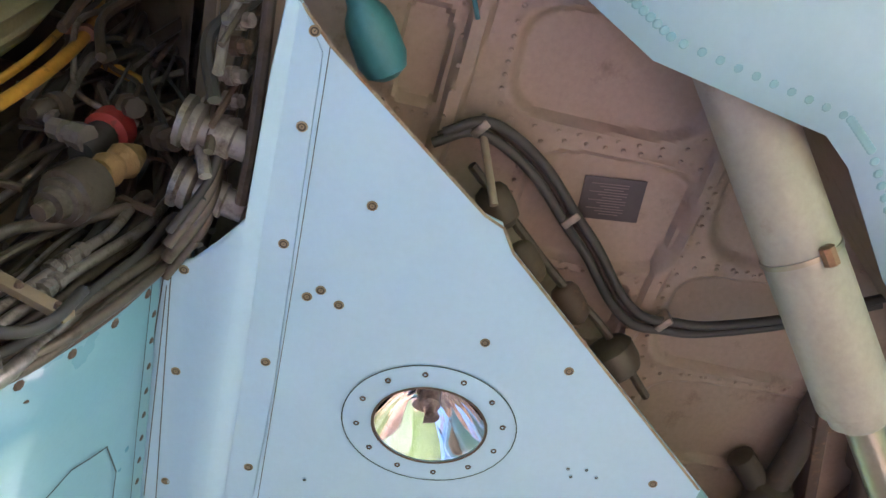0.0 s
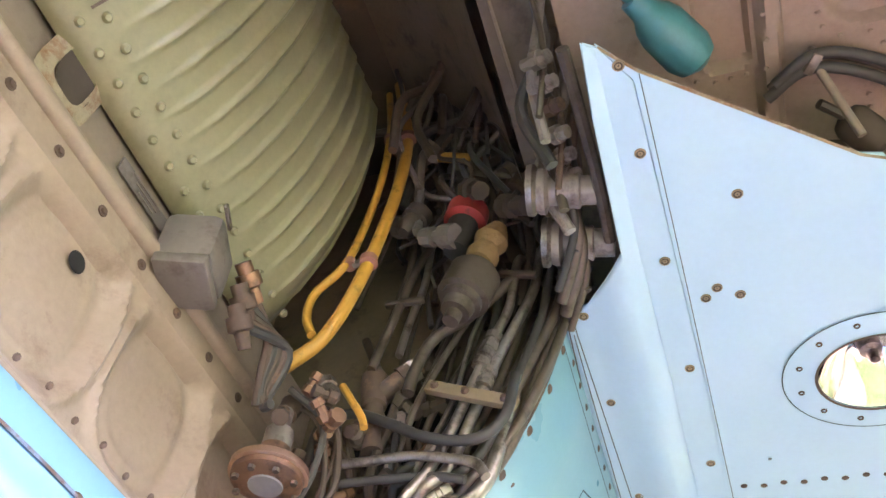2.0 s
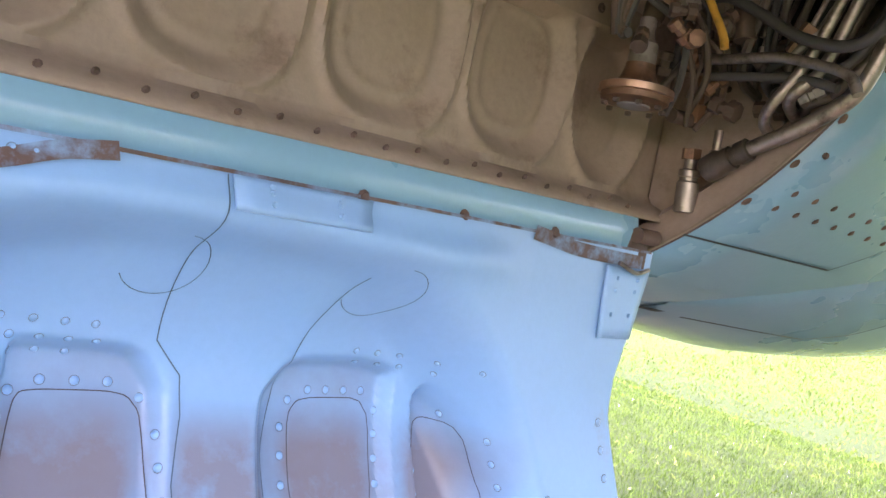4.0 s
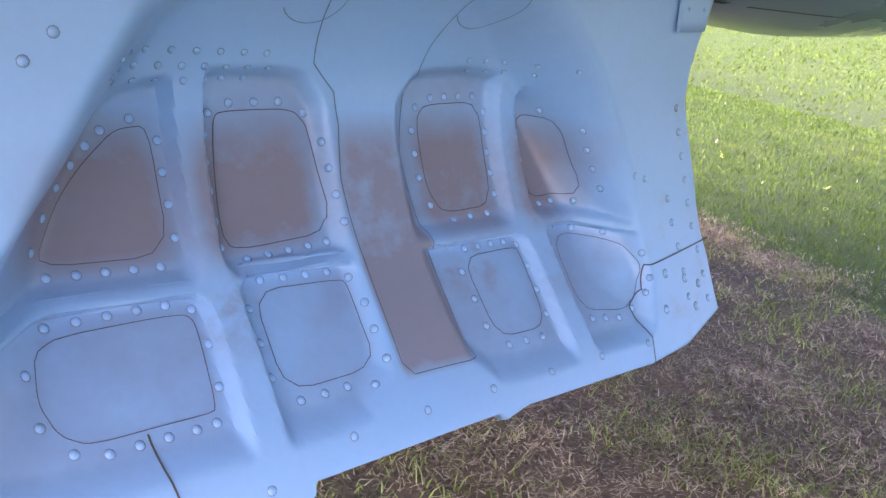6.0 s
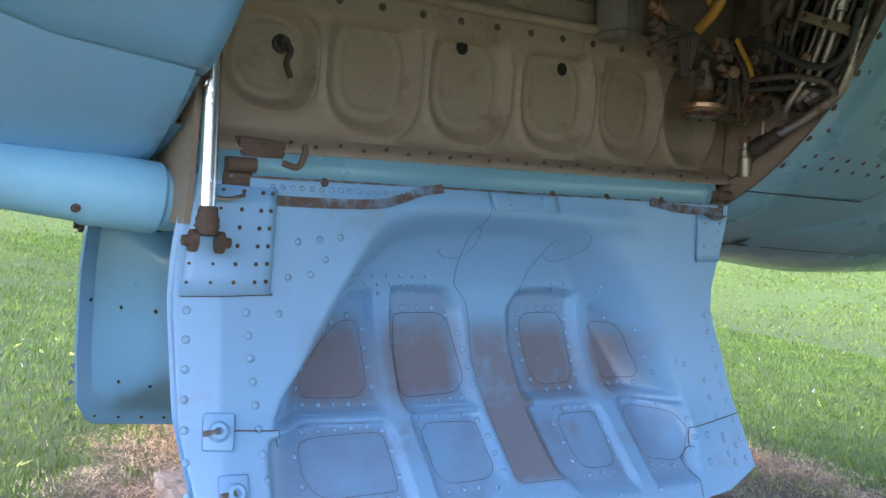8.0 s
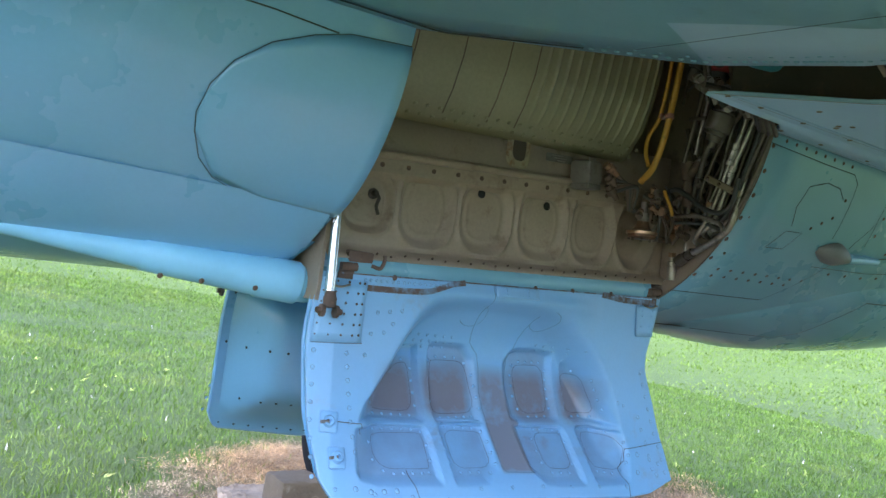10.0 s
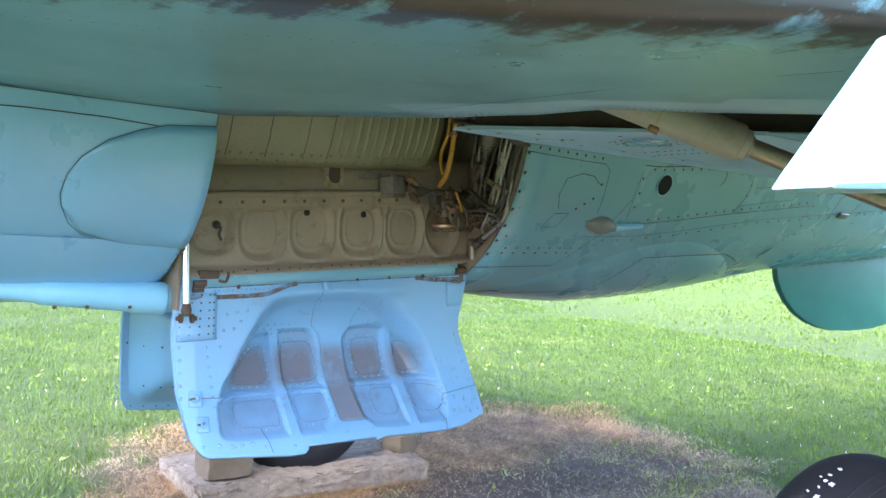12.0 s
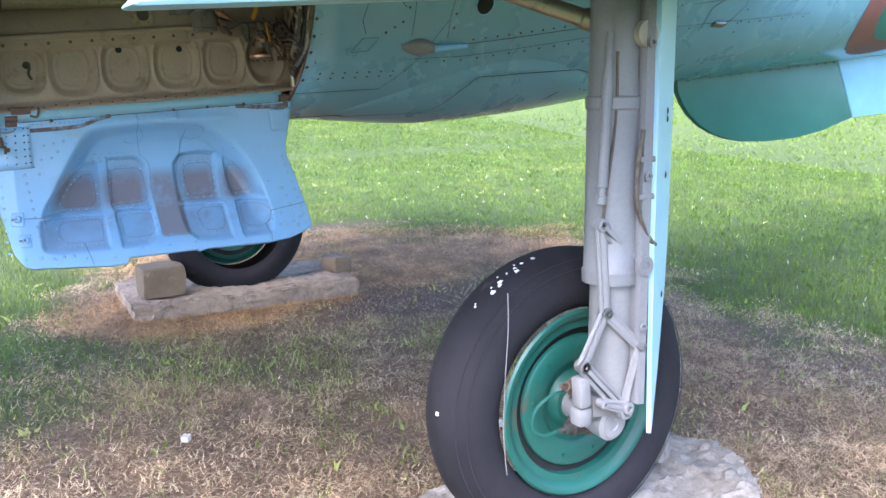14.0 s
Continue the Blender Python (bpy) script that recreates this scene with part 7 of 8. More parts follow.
def build_gear():
    gear = group_at("main_gear", aircraft)
    tagged(gear, "grey main landing gear leg with a black tyre on a green hub")
    lx, ly = -0.040, -1.42
    ring_part("leg", (lx, ly, 0.805), (0, 0, 1), [(0, 0.052), (0.0, 0.071), (0.03, 0.072), (0.035, 0.068), (0.12, 0.067), (0.42, 0.066), (0.425, 0.070), (0.45, 0.070), (0.455, 0.064), (0.62, 0.062), (0.85, 0.060)], leg_grey, gear, "grey painted gear leg", 32)
    ring_part("piston", (lx + 0.004, ly, 0.475), (0, 0, 1), [(0, 0.0), (0.004, 0.025), (0.02, 0.042), (0.06, 0.053), (0.12, 0.0555), (0.30, 0.054), (0.34, 0.054)], leg_pale, gear, "pale grey sliding lower leg", 28)
    # tyre with a bulged flat foot
    bm = bmesh.new()
    cx, cz, R = -0.018, 0.442, 0.415
    prof = [(0.026, 0.262), (0.004, 0.285), (-0.004, 0.315), (0.004, 0.350), (0.022, 0.380), (0.046, 0.400), (0.075, 0.411), (0.105, 0.415), (0.135, 0.411), (0.164, 0.400), (0.188, 0.380), (0.206, 0.350), (0.214, 0.315), (0.206, 0.285), (0.184, 0.262)]
    rings = lathe(bm, (cx, -1.305, cz), (0, 1, 0), prof, 72, False)
    for v in bm.verts:
        low = 0.055 - v.co.z
        if low > -0.05:
            side = v.co.y + 1.20
            v.co.y += 0.22 * max(0.0, low + 0.05) * (1 if side > 0 else -1)
            if low > 0:
                v.co.z = 0.055 - low * 0.06
    tyre = part("tyre", bm, rubber, gear, "worn black tyre with white droppings, slightly flat")
    bm = bmesh.new()
    for r in (0.372, 0.392):
        ribbon(bm, [(cx + r * math.cos(a), -1.2955 if r < 0.38 else -1.2745, cz + r * math.sin(a)) for a in (math.tau * k / 72 for k in range(73))], (0, -1, 0), 0.0025, 0.002)
    part("mould_line", bm, rubber_line, tyre)
    random.seed(9)
    spots = [(-0.404, 0.47, 0.010), (-0.235, 0.78, 0.011), (-0.19, 0.80, 0.010), (-0.155, 0.80, 0.008), (-0.225, 0.745, 0.009), (-0.245, 0.735, 0.012), (-0.13, 0.825, 0.009), (-0.28, 0.70, 0.006), (-0.205, 0.792, 0.006), (-0.175, 0.81, 0.005), (-0.21, 0.76, 0.005), (-0.17, 0.775, 0.007), (-0.255, 0.765, 0.005), (-0.30, 0.73, 0.004)]
    for x, z, r in spots:
        a = math.atan2(z - cz, x - cx)
        bm = bmesh.new()
        rr = 0.4125
        y = -1.222 + random.uniform(-0.02, 0.02)
        p = Vector((cx + rr * math.cos(a), y, cz + rr * math.sin(a)))
        n = Vector((math.cos(a), -0.25, math.sin(a)))
        s, u, _ = basis(n)
        vs = [bm.verts.new(p + n * 0.0025 + (s * math.cos(t) * random.uniform(0.5, 1.3) + u * math.sin(t) * random.uniform(0.5, 1.3)) * r * 0.7) for t in (math.tau * k / 12 for k in range(12))]
        bm.faces.new(vs)
        part("dropping", bm, white_spot, tyre)
    bm = bmesh.new()
    pts = [(-0.26, -1.286, 0.776), (-0.266, -1.297, 0.70), (-0.272, -1.3015, 0.64), (-0.28, -1.304, 0.56), (-0.284, -1.305, 0.48), (-0.285, -1.304, 0.42), (-0.278, -1.3015, 0.35), (-0.269, -1.297, 0.297)]
    pts = smooth_line(pts, 4)
    ribbon(bm, pts, (-0.4, -1, 0.1), 0.0026, 0.009)
    part("white_streak", bm, leg_pale, tyre)
    # hub
    hub = ring_part("hub", (cx, -1.296, cz), (0, 1, 0), [(0.0, 0.262), (-0.006, 0.256), (-0.006, 0.246), (0.0, 0.238), (0.012, 0.228), (0.014, 0.208), (0.030, 0.206), (0.045, 0.204)], hub_green, gear, "green painted wheel hub", 64)
    ring_part("brake_gap", (cx, -1.262, cz), (0, 1, 0), [(0, 0.206), (0.002, 0.178)], hole_black, hub, "", 48)
    ring_part("hub_disc", (cx, -1.278, cz), (0, 1, 0), [(0.012, 0.186), (0.004, 0.183), (0.0, 0.176), (0.0, 0.120), (0.006, 0.112), (0.020, 0.105), (0.024, 0.085), (0.010, 0.075), (0.0, 0.07), (0.0, 0.0)], hub_green, hub, "", 56)
    for k in range(9):
        a = math.tau * k / 9 + 0.2
        ring_part("bolt", (cx + 0.155 * math.cos(a), -1.279, cz + 0.155 * math.sin(a)), (0, -1, 0), [(0, 0.006), (0.004, 0.006), (0.005, 0.003)], hub_green, hub, "", 6)
    ring_part("brake_housing", (cx + 0.03, -1.30, cz - 0.01), (0, -1, 0), [(0, 0.085), (0.012, 0.082), (0.02, 0.06), (0.05, 0.045), (0.06, 0.04)], rust_brown, hub, "rusty brake housing", 28)
    for dz, turn in ((0.045, 0.25), (-0.035, 0.05)):
        ring_part("brake_cylinder", (cx + 0.03, -1.335, cz + dz), (-1, -0.05, turn * (1 if dz > 0 else -1)), [(0, 0.014), (0.002, 0.022), (0.035, 0.023), (0.037, 0.019), (0.05, 0.019), (0.052, 0.025), (0.105, 0.024), (0.108, 0.016), (0.125, 0.014), (0.126, 0.008), (0.145, 0.007)], black_hose if dz < 0 else rust_brown, hub, "dark brake cylinder", 16)
    bm = bmesh.new()
    tube(bm, [(cx - 0.05, -1.33, cz + 0.06), (cx - 0.13, -1.33, cz + 0.055), (cx - 0.175, -1.32, cz + 0.02), (cx - 0.18, -1.315, cz - 0.03), (cx - 0.15, -1.32, cz - 0.055), (cx - 0.11, -1.325, cz - 0.05)], 0.005, 8)
    part("brake_pipe", bm, hub_green, hub)
    # axle fork and brackets
    fork = ring_part("axle", (-0.035, -1.25, 0.44), (0.0, -1, -0.05), [(0, 0.04), (0.12, 0.042), (0.135, 0.036), (0.14, 0.045), (0.185, 0.045), (0.19, 0.034), (0.192, 0.034), (0.192, 0.016), (0.188, 0.014), (0.188, 0)], leg_pale, gear, "axle end with a big washer")
    for c, s, r in (((-0.05, -1.42, 0.488), (0.12, 0.055, 0.06), 0.1), ((-0.143, -1.44, 0.478), (0.040, 0.045, 0.05), 0.0), ((-0.152, -1.45, 0.545), (0.036, 0.04, 0.08), -0.1)):
        bm = bmesh.new()
        box(bm, c, s, Matrix.Rotation(r, 3, "Y"), 0.010)
        part("bracket", bm, leg_pale, fork)

    def link(name, a, b, r0, r1, mat, y=None):
        """A forged arm with an eye at each end."""
        bm = bmesh.new()
        a, b = Vector(a), Vector(b)
        d = (b - a).normalized()
        side = d.cross(Vector((0, 1, 0))).normalized()
        for s in (-1, 1):
            p = [a + side * r0 * 0.75 * s, b + side * r1 * 0.75 * s]
            tube(bm, [p[0], p[0].lerp(p[1], 0.5), p[1]], 0.006, 8, 2)
        box(bm, (a + b) / 2, (max(r0, r1) * 1.3, 0.010, (b - a).length * 0.92), d.to_track_quat("Z", "Y").to_matrix())
        for c, r in ((a, r0), (b, r1)):
            lathe(bm, c + Vector((0, 0.013, 0)), (0, -1, 0), [(0, r), (0.026, r), (0.028, r * 0.7), (0.028, r * 0.45), (0.020, r * 0.4), (0.020, 0)], 18, False)
        return part(name, bm, mat, gear)

    yl = -1.462
    top_eye, low_eye, knee, elbow = (-0.112, yl, 0.956), (0.010, yl - 0.014, 0.850), (-0.097, yl - 0.006, 0.740), (-0.160, yl, 0.614)
    foot, side_eye = (-0.030, yl - 0.008, 0.478), (-0.005, yl - 0.03, 0.648)
    link("link_arm", top_eye, low_eye, 0.016, 0.024, leg_grey)
    link("link_arm", top_eye, knee, 0.013, 0.014, leg_pale)
    link("torque_link", knee, elbow, 0.014, 0.016, leg_pale)
    link("torque_link", knee, side_eye, 0.013, 0.012, leg_pale)
    link("torque_link", elbow, foot, 0.016, 0.020, leg_pale)
    link("torque_link", side_eye, foot, 0.012, 0.018, leg_pale)
    link("link_arm", (-0.105, yl - 0.012, 0.512), (-0.030, yl - 0.016, 0.488), 0.011, 0.016, leg_pale)
    # thin actuator on the leg
    ring_part("actuator", (-0.112, -1.462, 1.005), (0.045, 0, 1), [(0, 0.008), (0.002, 0.013), (0.02, 0.013), (0.022, 0.009), (0.04, 0.009), (0.042, 0.0135), (0.30, 0.0135), (0.32, 0.010), (0.40, 0.009)], leg_grey, gear, "slim grey actuator", 16)
    bm = bmesh.new()
    tube(bm, [(-0.02, -1.50, 1.18), (-0.035, -1.50, 1.08), (-0.032, -1.50, 1.0), (0.0, -1.50, 0.93), (0.03, -1.50, 0.90)], 0.006, 8)
    tube(bm, [(-0.078, -1.47, 1.36), (-0.08, -1.47, 1.2), (-0.10, -1.46, 1.0), (-0.105, -1.45, 0.85)], 0.004, 8)
    part("brake_pipe", bm, pipe_grey, gear)
    for z in (1.11, 1.02):
        bm = bmesh.new()
        box(bm, (-0.005, -1.497, z), (0.05, 0.014, 0.014), None, 0.003)
        part("clip", bm, leg_grey, gear)
    # upper lug that takes the jack
    bm = bmesh.new()
    box(bm, (-0.01, -1.43, 1.415), (0.075, 0.07, 0.085), Matrix.Rotation(0.3, 3, "Y"), 0.012)
    lathe(bm, (-0.012, -1.50, 1.40), (0, 1, 0), [(0, 0.015), (0, 0.030), (0.04, 0.030), (0.04, 0.015)], 20)
    part("jack_lug", bm, jack_grey, gear)
    a, b = Vector((-0.537, -0.987, 1.655)), Vector((-0.02, -1.405, 1.413))
    d = (b - a)
    u = d.normalized()
    jack = ring_part("retraction_jack", a - u * 0.42, u, [(0.10, 0.02), (0.105, 0.036), (0.12, 0.044), (0.42, 0.0445), (0.612, 0.0445), (0.618, 0.043), (0.620, 0.038), (0.636, 0.036), (0.64, 0.028), (0.645, 0.026)], jack_grey, gear, "thick grey-white hydraulic jack", 32)
    ring_part("rod", a + u * 0.215, u, [(0, 0.0225), (0.40, 0.0225), (0.405, 0.027), (0.435, 0.027), (0.44, 0.02), (0.47, 0.018)], jack_rod, jack, "worn metal jack rod", 24)
    ring_part("band", a, u, [(0, 0.0442), (0.0, 0.0462), (0.006, 0.0462), (0.006, 0.0442)], jack_rod, jack, "", 32)
    s, t, _ = basis(u)
    for ang in (0.0,):
        q = a + u * 0.003 + (Vector((-0.040, 0.010, -0.032)) - u * u.dot(Vector((-0.040, 0.010, -0.032)))).normalized() * 0.049
        bm = bmesh.new()
        lathe(bm, q - u * 0.012, u, [(0, 0.006), (0.002, 0.009), (0.022, 0.009), (0.024, 0.006)], 8)
        part("band_screw", bm, brass, jack)
    # leg door with its inner spar
    f0, f1 = Vector((0.022, -1.505, 0)), Vector((0.80, 0.59, 0)).normalized()
    bm = bmesh.new()
    plate(bm, [f0 + f1 * w + Vector((0, 0, z)) for w, z in ((0.0, 1.60), (0.0, 0.90), (0.02, 0.60), (0.045, 0.40), (0.06, 0.42), (0.12, 0.56), (0.19, 0.76), (0.215, 0.90), (0.24, 1.60))], 0.012, (0.59, -0.80, 0))
    ld = part("leg_door", bm, leg_door_blue, gear, "narrow pale blue leg door seen edge-on")
    bm = bmesh.new()
    rows = []
    for k in range(22):
        z = 0.50 + 1.10 * k / 21
        w = 0.011 + 0.006 * math.sin(math.pi * k / 21)
        c = f0 + Vector((-0.026, 0.015, z))
        rows.append([c + Vector((-w, 0.0, 0)), c + Vector((-w * 0.8, -0.012, 0)), c + Vector((w * 0.6, -0.016, 0)), c + Vector((w, -0.004, 0)), c + Vector((w, 0.02, 0)), c + Vector((-w, 0.02, 0)), c + Vector((-w, 0.0, 0))])
    sheet(bm, rows)
    spar = part("spar", bm, leg_grey, ld, "dull grey door spar")
    for z, r in ((1.07, 0.012), (0.853, 0.024), (0.70, 0.010), (1.38, 0.012)):
        ring_part("eye", (f0.x - 0.030, f0.y - 0.0005, z), (0, -1, 0), [(0, r), (0.006, r), (0.006, r * 0.5), (0.001, r * 0.45), (0.001, 0)], leg_grey, spar, "", 16)
    bm = bmesh.new()
    for z in (1.50, 1.22, 1.20, 1.06, 0.75):
        stud(bm, f0 + f1 * 0.13 + Vector((0.001, -0.001, z)), (0.59, -0.80, 0), 0.010, 0.002)
    part("screws", bm, seam_dark, ld, kind="stuff")
    return gear


gear = build_gear()
far_gear = mirror_copy(gear)
far_gear.location.z = 0.115


def build_pylon():
    bm = bmesh.new()
    y = -1.81
    ring = [(-1.222, 1.388), (-1.21, 1.386), (-0.5, 1.436), (0.2, 1.487), (0.95, 1.54), (0.95, 1.62), (-0.93, 1.625), (-1.0, 1.60), (-1.20, 1.41)]
    plate(bm, [(x, y, z) for x, z in ring], 0.075, (0, -1, 0))
    bmesh.ops.bevel(bm, geom=[e for e in bm.edges], offset=0.006, segments=2, affect="EDGES", profile=0.5)
    ob = part("pylon", bm, pylon_white, aircraft, "pale blue-white underwing pylon with dark fasteners")
    bm = bmesh.new()

    def pline(pts, w=0.0025):
        ribbon(bm, [(x, y, z) for x, z in pts], (0, -1, 0), w, 0.0015)

    pline([(-1.01, 1.42), (-1.01, 1.53), (-0.91, 1.54), (-0.90, 1.432), (-1.01, 1.42)])
    pline([(-0.85, 1.43), (-0.86, 1.60)])
    pline([(-0.1, 1.47), (0.4, 1.50), (0.9, 1.54)])
    part("seams", bm, skin_blue, ob, kind="stuff")
    for x, z, r in ((-0.705, 1.466, 0.010), (-0.557, 1.468, 0.016), (-0.453, 1.477, 0.014), (-0.282, 1.492, 0.010), (-0.623, 1.447, 0.006), (-0.585, 1.452, 0.006), (-0.73, 1.452, 0.006), (-0.89, 1.447, 0.006), (-0.36, 1.462, 0.005), (-0.2, 1.475, 0.006), (-0.12, 1.50, 0.009), (0.02, 1.50, 0.012), (0.2, 1.52, 0.01), (-0.5, 1.53, 0.008), (-0.65, 1.54, 0.008), (-0.8, 1.53, 0.007)):
        bm = bmesh.new()
        lathe(bm, (x, y, z), (0, -1, 0), [(0.0005, r), (0.003, r * 0.9), (0.003, r * 0.55), (0.001, r * 0.5), (0.001, 0)], 16, False)
        part("fastener", bm, rust_brown if r > 0.012 else box_grey, ob)
    bm = bmesh.new()
    box(bm, (-0.815, y, 1.434), (0.062, 0.006, 0.026), Matrix.Rotation(-0.07, 3, "Y"), 0.002)
    slot = part("slot", bm, grime_shade_dark, ob)
    for k in range(3):
        bm = bmesh.new()
        box(bm, (-0.825, y - 0.004, 1.427 + 0.007 * k), (0.03, 0.003, 0.003), Matrix.Rotation(-0.07, 3, "Y"))
        part("rib", bm, leg_pale, slot)
    bm = bmesh.new()
    ring = [(-0.59, 1.50), (-0.53, 1.50), (-0.545, 1.455), (-0.575, 1.455)]
    plate(bm, [(x, y - 0.003, z) for x, z in ring], 0.003, (0, -1, 0))
    part("lug_plate", bm, pylon_white, ob)


build_pylon()


def build_fin():
    y = MID - 0.018

    def blade(name, ring, mat, label):
        bm = bmesh.new()
        plate(bm, [(x, y, z) for x, z in ring], 0.036, (0, -1, 0))
        bmesh.ops.bevel(bm, geom=list(bm.edges), offset=0.006, segments=2, affect="EDGES", profile=0.5)
        return part(name, bm, mat, aircraft, label)

    front = blade("ventral_fin_tip", [(1.90, 1.34), (1.915, 1.26), (1.95, 1.20), (2.0, 1.145), (2.08, 1.085), (2.19, 1.035), (2.30, 1.004), (2.42, 0.985), (2.62, 0.978), (2.86, 0.987), (3.1, 1.02), (3.395, 1.093), (3.2, 1.46)], fin_green, "dark green rounded ventral fin tip")
    blade("ventral_fin", [(3.207, 1.46), (3.402, 1.094), (4.6, 1.16), (4.6, 1.62)], belly_blue, "pale blue ventral fin")
    bm = bmesh.new()
    for k in range(16):
        x = 1.98 + 1.2 * k / 15
        stud(bm, (x, y - 0.0005, 1.315 + 0.085 * (x - 1.9)), (0, -1, 0), 0.008, 0.003)
    ribbon(bm, [(1.90, y, 1.325), (3.2, y, 1.437)], (0, -1, 0), 0.008, 0.002)
    part("rivets", bm, rust_brown, front, kind="stuff")
    # corner of a red and brown marking on the rear fuselage
    for name, r0, r1, mat, label in (("painted_ring", 0.26, 0.42, marking_red, "faded red-brown ring of a painted marking"), ("painted_disc", 0.0, 0.26, fin_green, "faded green middle of a painted marking")):
        bm = bmesh.new()
        sheet(bm, [[fus(3.17 + r * math.cos(math.tau * k / 40), radians(62) + r * math.sin(math.tau * k / 40) / 0.58, 0.003) for k in range(41)] for r in (r0 + (r1 - r0) * j / 5 for j in range(6))])
        part(name, bm, mat, fuselage, label)


build_fin()


# ---- slabs, block and stones ----
def rough_block(name, centre, size, seed, mat, label, category, cuts=7, amp=0.02, turn=0.0, ends=None, group=""):
    bm = bmesh.new()
    bmesh.ops.create_cube(bm, size=1.0)
    bmesh.ops.subdivide_edges(bm, edges=bm.edges[:], cuts=cuts, use_grid_fill=True)
    for v in bm.verts:
        p = Vector((v.co.x * size[0], v.co.y * size[1], v.co.z * size[2]))
        if ends:
            p.x = -size[0] / 2 + (v.co.x + 0.5) * (lerp_table(ends, p.y) + size[0] / 2)
        e = sum(abs(c) > 0.45 for c in v.co)
        n = noise.noise_vector(p * 7 + Vector((seed, seed * 2, 0)))
        n2 = noise.noise_vector(p * 24 + Vector((seed, 0, seed)))
        n3 = noise.noise_vector(p * 48 + Vector((0, seed, seed)))
        p += n * amp + n2 * amp * 0.6 + n3 * amp * 0.5
        if e >= 2:
            p *= 1 - 0.035 * (e - 1) * (1 + noise.noise(p * 9 + Vector((0, 0, seed))))
        v.co = p
    ob = part(name, bm, mat)
    ob.location = centre
    ob.rotation_euler = (0, 0, turn)
    tagged(ob, label, category, group)
    return ob


rough_block("concrete_slab", (0.20, -1.29, 0.0), (1.28, 0.86, 0.14), 3, concrete, "broken grey concrete slab under a wheel", "slab", 70, 0.022, -0.02,
            [(-0.45, 0.16), (-0.15, 0.36), (0.09, 0.54), (0.23, 0.59), (0.34, 0.50), (0.43, 0.42)])
rough_block("concrete_slab", (0.0, 1.87, 0.125), (1.28, 0.72, 0.16), 8, slab_dark, "low rough concrete slab under the far wheel", "slab", 80, 0.016, -0.03)
rough_block("concrete_block", (-0.470, 1.71, 0.288), (0.225, 0.20, 0.165), 5, block_tan, "tan concrete block used as a wheel chock", "block", 9, 0.006, 0.02)
rough_block("concrete_block", (0.60, 1.80, 0.245), (0.12, 0.16, 0.10), 6, block_tan, "small broken concrete wedge behind the tyre", "block", 5, 0.012, 0.3)
rough_block("stone", (0.50, -1.02, 0.115), (0.15, 0.13, 0.11), 12, concrete, "pale grey loose stone on the slab", "stone", 6, 0.02, 0.5)
rough_block("stone", (0.28, -0.46, 0.035), (0.032, 0.028, 0.022), 13, white_stone, "small white pebble on bare soil", "stone", 3, 0.006, 0.2, None, "pebbles on the soil")
rough_block("stone", (-0.78, 0.02, 0.04), (0.035, 0.03, 0.02), 14, white_stone, "small white pebble on bare soil", "stone", 3, 0.006, 0.9, None, "pebbles on the soil")


# ---- grass ----
def field_at(f, x, y, area, step):
    """f(x, y) at many places, from a grid laid over the area."""
    gx, gy = np.arange(area[0] - 0.3, area[1] + 0.3 + step, step), np.arange(area[2] - 0.3, area[3] + 0.3 + step, step)
    g = np.array([[f(a, b) for a in gx.tolist()] for b in gy.tolist()])
    u, v = np.clip((x - gx[0]) / step, 0, len(gx) - 1.001), np.clip((y - gy[0]) / step, 0, len(gy) - 1.001)
    i, j = u.astype(int), v.astype(int)
    u, v = u - i, v - j
    return (g[j, i] * (1 - u) + g[j, i + 1] * u) * (1 - v) + (g[j + 1, i] * (1 - u) + g[j + 1, i + 1] * u) * v


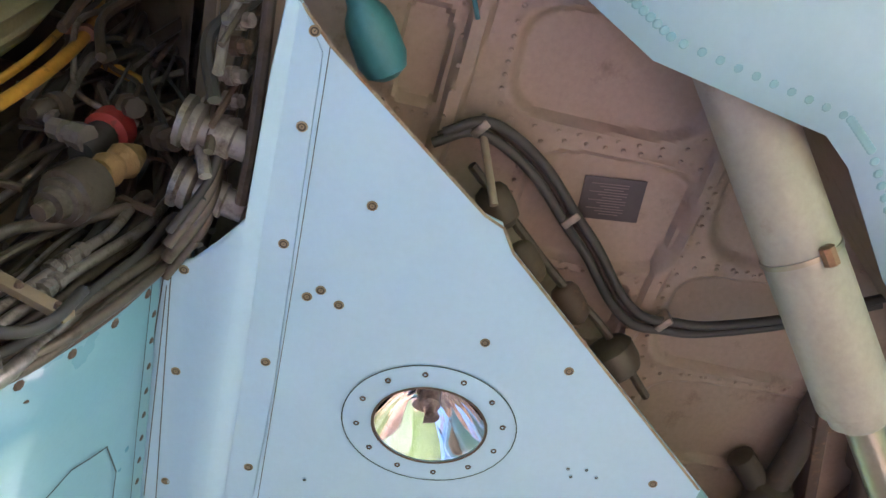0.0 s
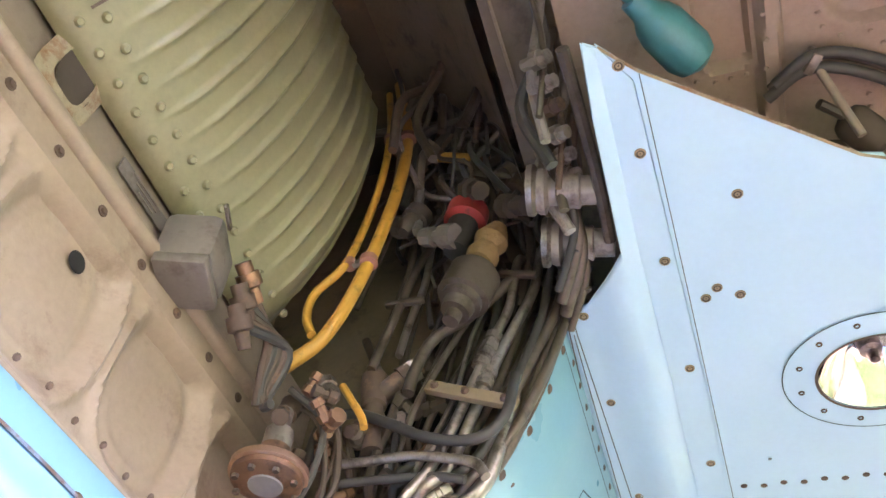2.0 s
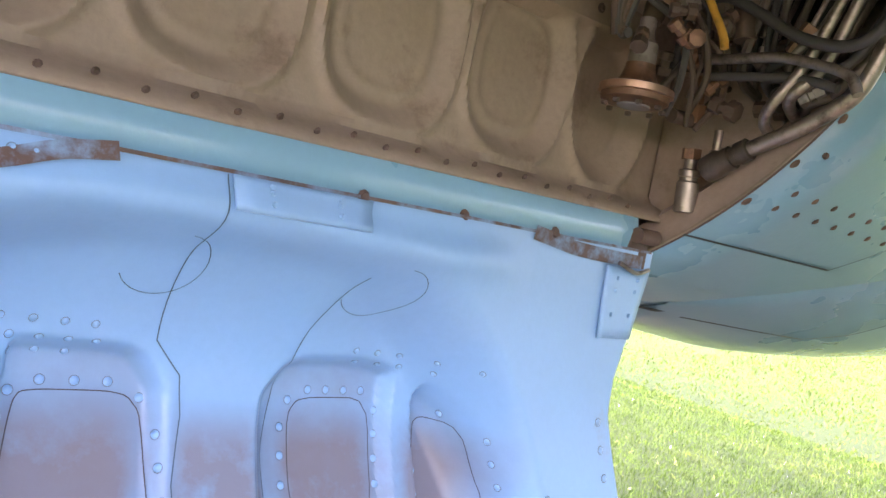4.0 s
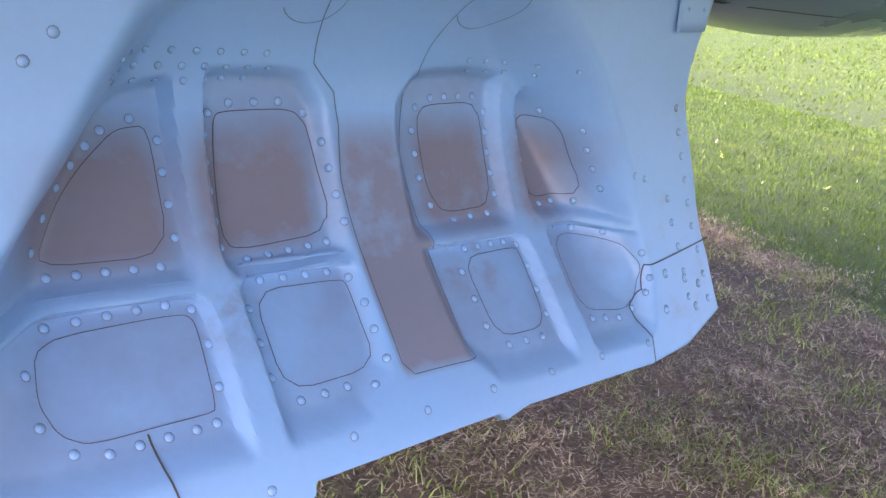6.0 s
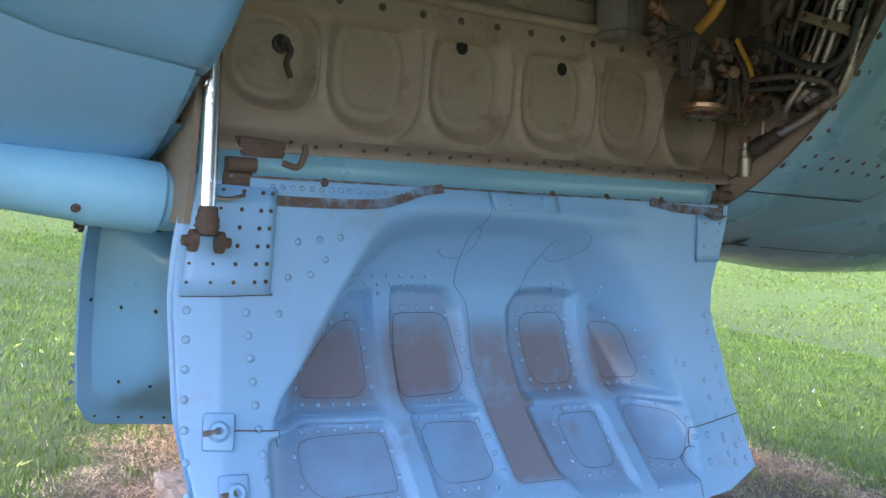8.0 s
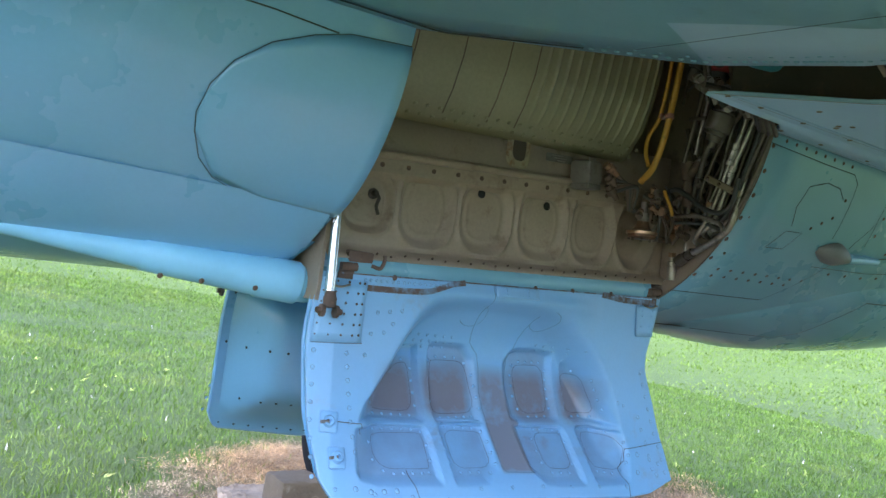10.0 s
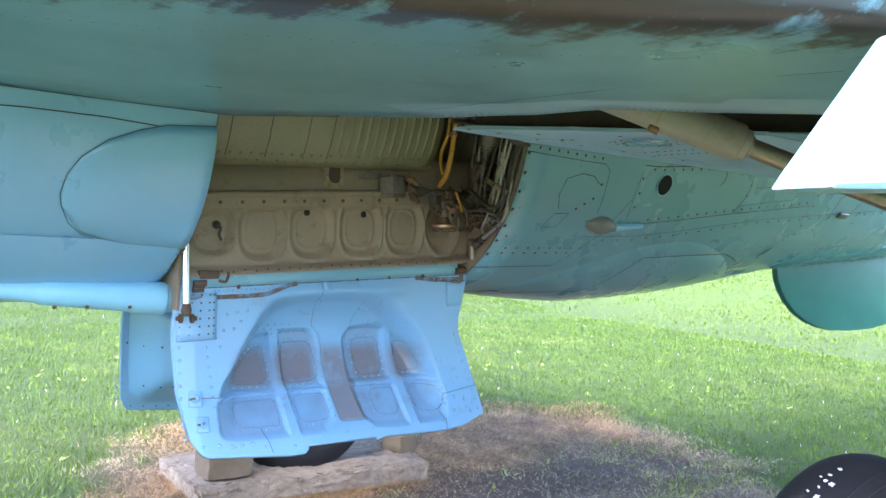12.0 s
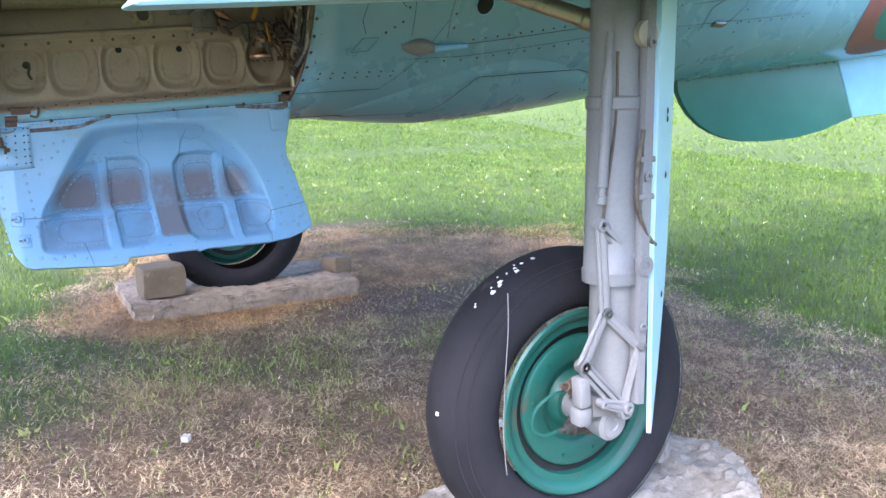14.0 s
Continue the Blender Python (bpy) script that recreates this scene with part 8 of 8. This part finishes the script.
def blades(name, count, area, keep, height, width, lean, mat, label, seed, least=0.2, flat=False, tuft=0.0):
    """Grass or straw as one mesh: bent blades, or single flat slivers; tuft gathers them in clumps."""
    rng = np.random.default_rng(seed)
    x = rng.uniform(area[0], area[1], count)
    y = area[2] + (area[3] - area[2]) * rng.uniform(0, 1, count) ** 1.5
    if tuft:
        own = rng.integers(0, max(1, count // 14), count)
        loose = rng.uniform(0, 1, count) < 0.3
        sx, sy = x[own] + rng.normal(0, tuft, count), y[own] + rng.normal(0, tuft, count)
        x, y = np.where(loose, x, sx), np.where(loose, y, sy)
    sel = rng.uniform(0, 1, count) < field_at(keep, x, y, area, max(0.045, (area[1] - area[0]) / 240))
    x, y = x[sel], y[sel]
    n = len(x)
    z = field_at(ground_z, x, y, area, 0.11) + (rng.uniform(0.002, 0.014, n) if flat else -0.004)
    far = 1 + np.clip(np.hypot(x + 1.5, y + 3) - 5, 0, 30) * 0.065
    h = height * rng.uniform(0.4, 1.3, n) * (1 + 0.04 * (far - 1))
    w = width * rng.uniform(0.7, 1.3, n) * far
    a = rng.uniform(0, math.tau, n)
    ln = h * lean * rng.uniform(least, 1.0, n)
    b = rng.uniform(0, math.tau, n)
    if flat:
        a = b + math.pi / 2
    dx, dy = np.cos(a) * w / 2, np.sin(a) * w / 2
    mx, my = x + np.cos(b) * ln * 0.35, y + np.sin(b) * ln * 0.35
    tx, ty = x + np.cos(b) * ln, y + np.sin(b) * ln
    up = np.sqrt(np.maximum(h * h - ln * ln * 0.85, (h * 0.14) ** 2))
    rows = [np.stack([x - dx, y - dy, z], 1), np.stack([x + dx, y + dy, z], 1)]
    if flat:
        rows.append(np.stack([tx, ty, z + up * rng.uniform(-0.2, 1.0, n)], 1))
        order, sides = [0, 1, 2], [0]
    else:
        rows += [np.stack([mx + dx * 0.8, my + dy * 0.8, z + up * 0.6], 1), np.stack([mx - dx * 0.8, my - dy * 0.8, z + up * 0.6], 1), np.stack([tx, ty, z + up], 1)]
        order, sides = [0, 1, 2, 3, 3, 2, 4], [0, 4]
    v = np.stack(rows, 1)
    base = np.arange(n)[:, None] * len(rows)
    loops = (base + order).ravel()
    starts = (np.arange(n)[:, None] * len(order) + sides).ravel()
    me = bpy.data.meshes.new(name)
    me.vertices.add(n * len(rows))
    me.vertices.foreach_set("co", v.ravel())
    me.loops.add(len(loops))
    me.loops.foreach_set("vertex_index", loops.astype(np.int32))
    me.polygons.add(n * len(sides))
    me.polygons.foreach_set("loop_start", starts.astype(np.int32))
    me.update(calc_edges=True)
    me.materials.append(mat)
    ob = new(name, me)
    tagged(ob, label, "grass", kind="stuff")


def grass_material(name, low, high, dry):
    m, nodes, links, b = principled(name)
    geo = nodes.new("ShaderNodeNewGeometry")
    r = geo.outputs["Random Per Island"]
    big = noise_node(nodes, links, 0.9, 4, 0.6, geo.outputs["Position"])
    col = blend(nodes, links, r, low, high)
    col = blend(nodes, links, ramp(nodes, links, big.outputs["Fac"], 0.52, 0.75), col, dry)
    patch = noise_node(nodes, links, 5.0, 7, 0.7, geo.outputs["Position"])
    shade = nodes.new("ShaderNodeMapRange")
    shade.inputs["From Min"].default_value, shade.inputs["From Max"].default_value = 0.3, 0.7
    shade.inputs["To Min"].default_value, shade.inputs["To Max"].default_value = 0.4, 1.35
    links.new(patch.outputs["Fac"], shade.inputs["Value"])
    tone = nodes.new("ShaderNodeHueSaturation")
    links.new(col, tone.inputs["Color"])
    links.new(shade.outputs["Result"], tone.inputs["Value"])
    col = tone.outputs["Color"]
    links.new(col, b.inputs["Base Color"])
    b.inputs["Roughness"].default_value = 0.55
    b.inputs["Subsurface Weight"].default_value = 0.0
    tr = nodes.new("ShaderNodeBsdfTranslucent")
    links.new(col, tr.inputs["Color"])
    mix = nodes.new("ShaderNodeMixShader")
    mix.inputs[0].default_value = 0.35
    links.new(b.outputs[0], mix.inputs[1])
    links.new(tr.outputs[0], mix.inputs[2])
    links.new(mix.outputs[0], nodes["Material Output"].inputs["Surface"])
    return m


lawn = grass_material("lawn_blades", (0.055, 0.108, 0.008), (0.195, 0.305, 0.032), (0.24, 0.30, 0.052))
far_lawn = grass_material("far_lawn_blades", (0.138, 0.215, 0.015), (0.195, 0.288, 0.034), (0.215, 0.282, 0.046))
weeds = grass_material("weed_blades", (0.17, 0.22, 0.035), (0.54, 0.61, 0.16), (0.54, 0.49, 0.20))
straw = grass_material("straw", (0.17, 0.095, 0.048), (0.95, 0.73, 0.47), (0.66, 0.43, 0.25))
bed_straw = grass_material("bed_straw", (0.28, 0.14, 0.055), (0.92, 0.61, 0.30), (0.72, 0.42, 0.17))
blades("lawn_grass", 400000, (-4.5, 9.0, -2.2, 13.0), lambda x, y: (1 - bare(x, y)) ** 1.3, 0.050, 0.0048, 1.03, lawn, "bright green lawn grass, unevenly mown", 1, 0.3)
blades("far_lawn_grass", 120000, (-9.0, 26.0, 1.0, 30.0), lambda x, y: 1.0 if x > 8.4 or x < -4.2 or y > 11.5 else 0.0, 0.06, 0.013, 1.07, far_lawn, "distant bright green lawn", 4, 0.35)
blades("weed_grass", 150000, (-2.6, 4.5, -1.8, 3.5), lambda x, y: bare(x, y) * (1 - 0.95 * straw_bed(x, y)) * (1 - 0.7 * dark_soil(x, y)) * green_patch(x, y), 0.045, 0.0036, 1.03, weeds, "sparse dull green grass on bare soil", 2, 0.35, tuft=0.035)
blades("dry_straw", 520000, (-2.6, 4.5, -1.9, 3.6), lambda x, y: bare(x, y) * (1 - 0.75 * dark_soil(x, y)) * max(0.2, min(1.0, 0.85 + 1.3 * noise.noise((x * 2.1, y * 2.1, 3)))), 0.038, 0.0034, 1.0, straw, "dry pale brown straw lying on the soil", 3, 0.75, True, 0.03)
blades("straw_bed", 190000, (-1.3, 3.4, 1.0, 4.0), lambda x, y: straw_bed(x, y), 0.055, 0.0030, 1.0, bed_straw, "orange-brown dry straw round a slab", 5, 0.85, True)
blades("broad_leaf_weed", 5000, (-3.5, 6.0, -1.8, 8.0), lambda x, y: 0.3 + 0.5 * noise.noise((x * 1.1, y * 1.1, 6)), 0.045, 0.018, 1.05, weeds, "low broad-leaved weeds among the grass", 6, 0.6, tuft=0.02)
blades("clover_flower", 350, (-4.0, 9.0, -1.0, 12.0), lambda x, y: 1 - bare(x, y) ** 2, 0.035, 0.010, 0.5, white_stone, "small white clover flowers in the lawn", 7)
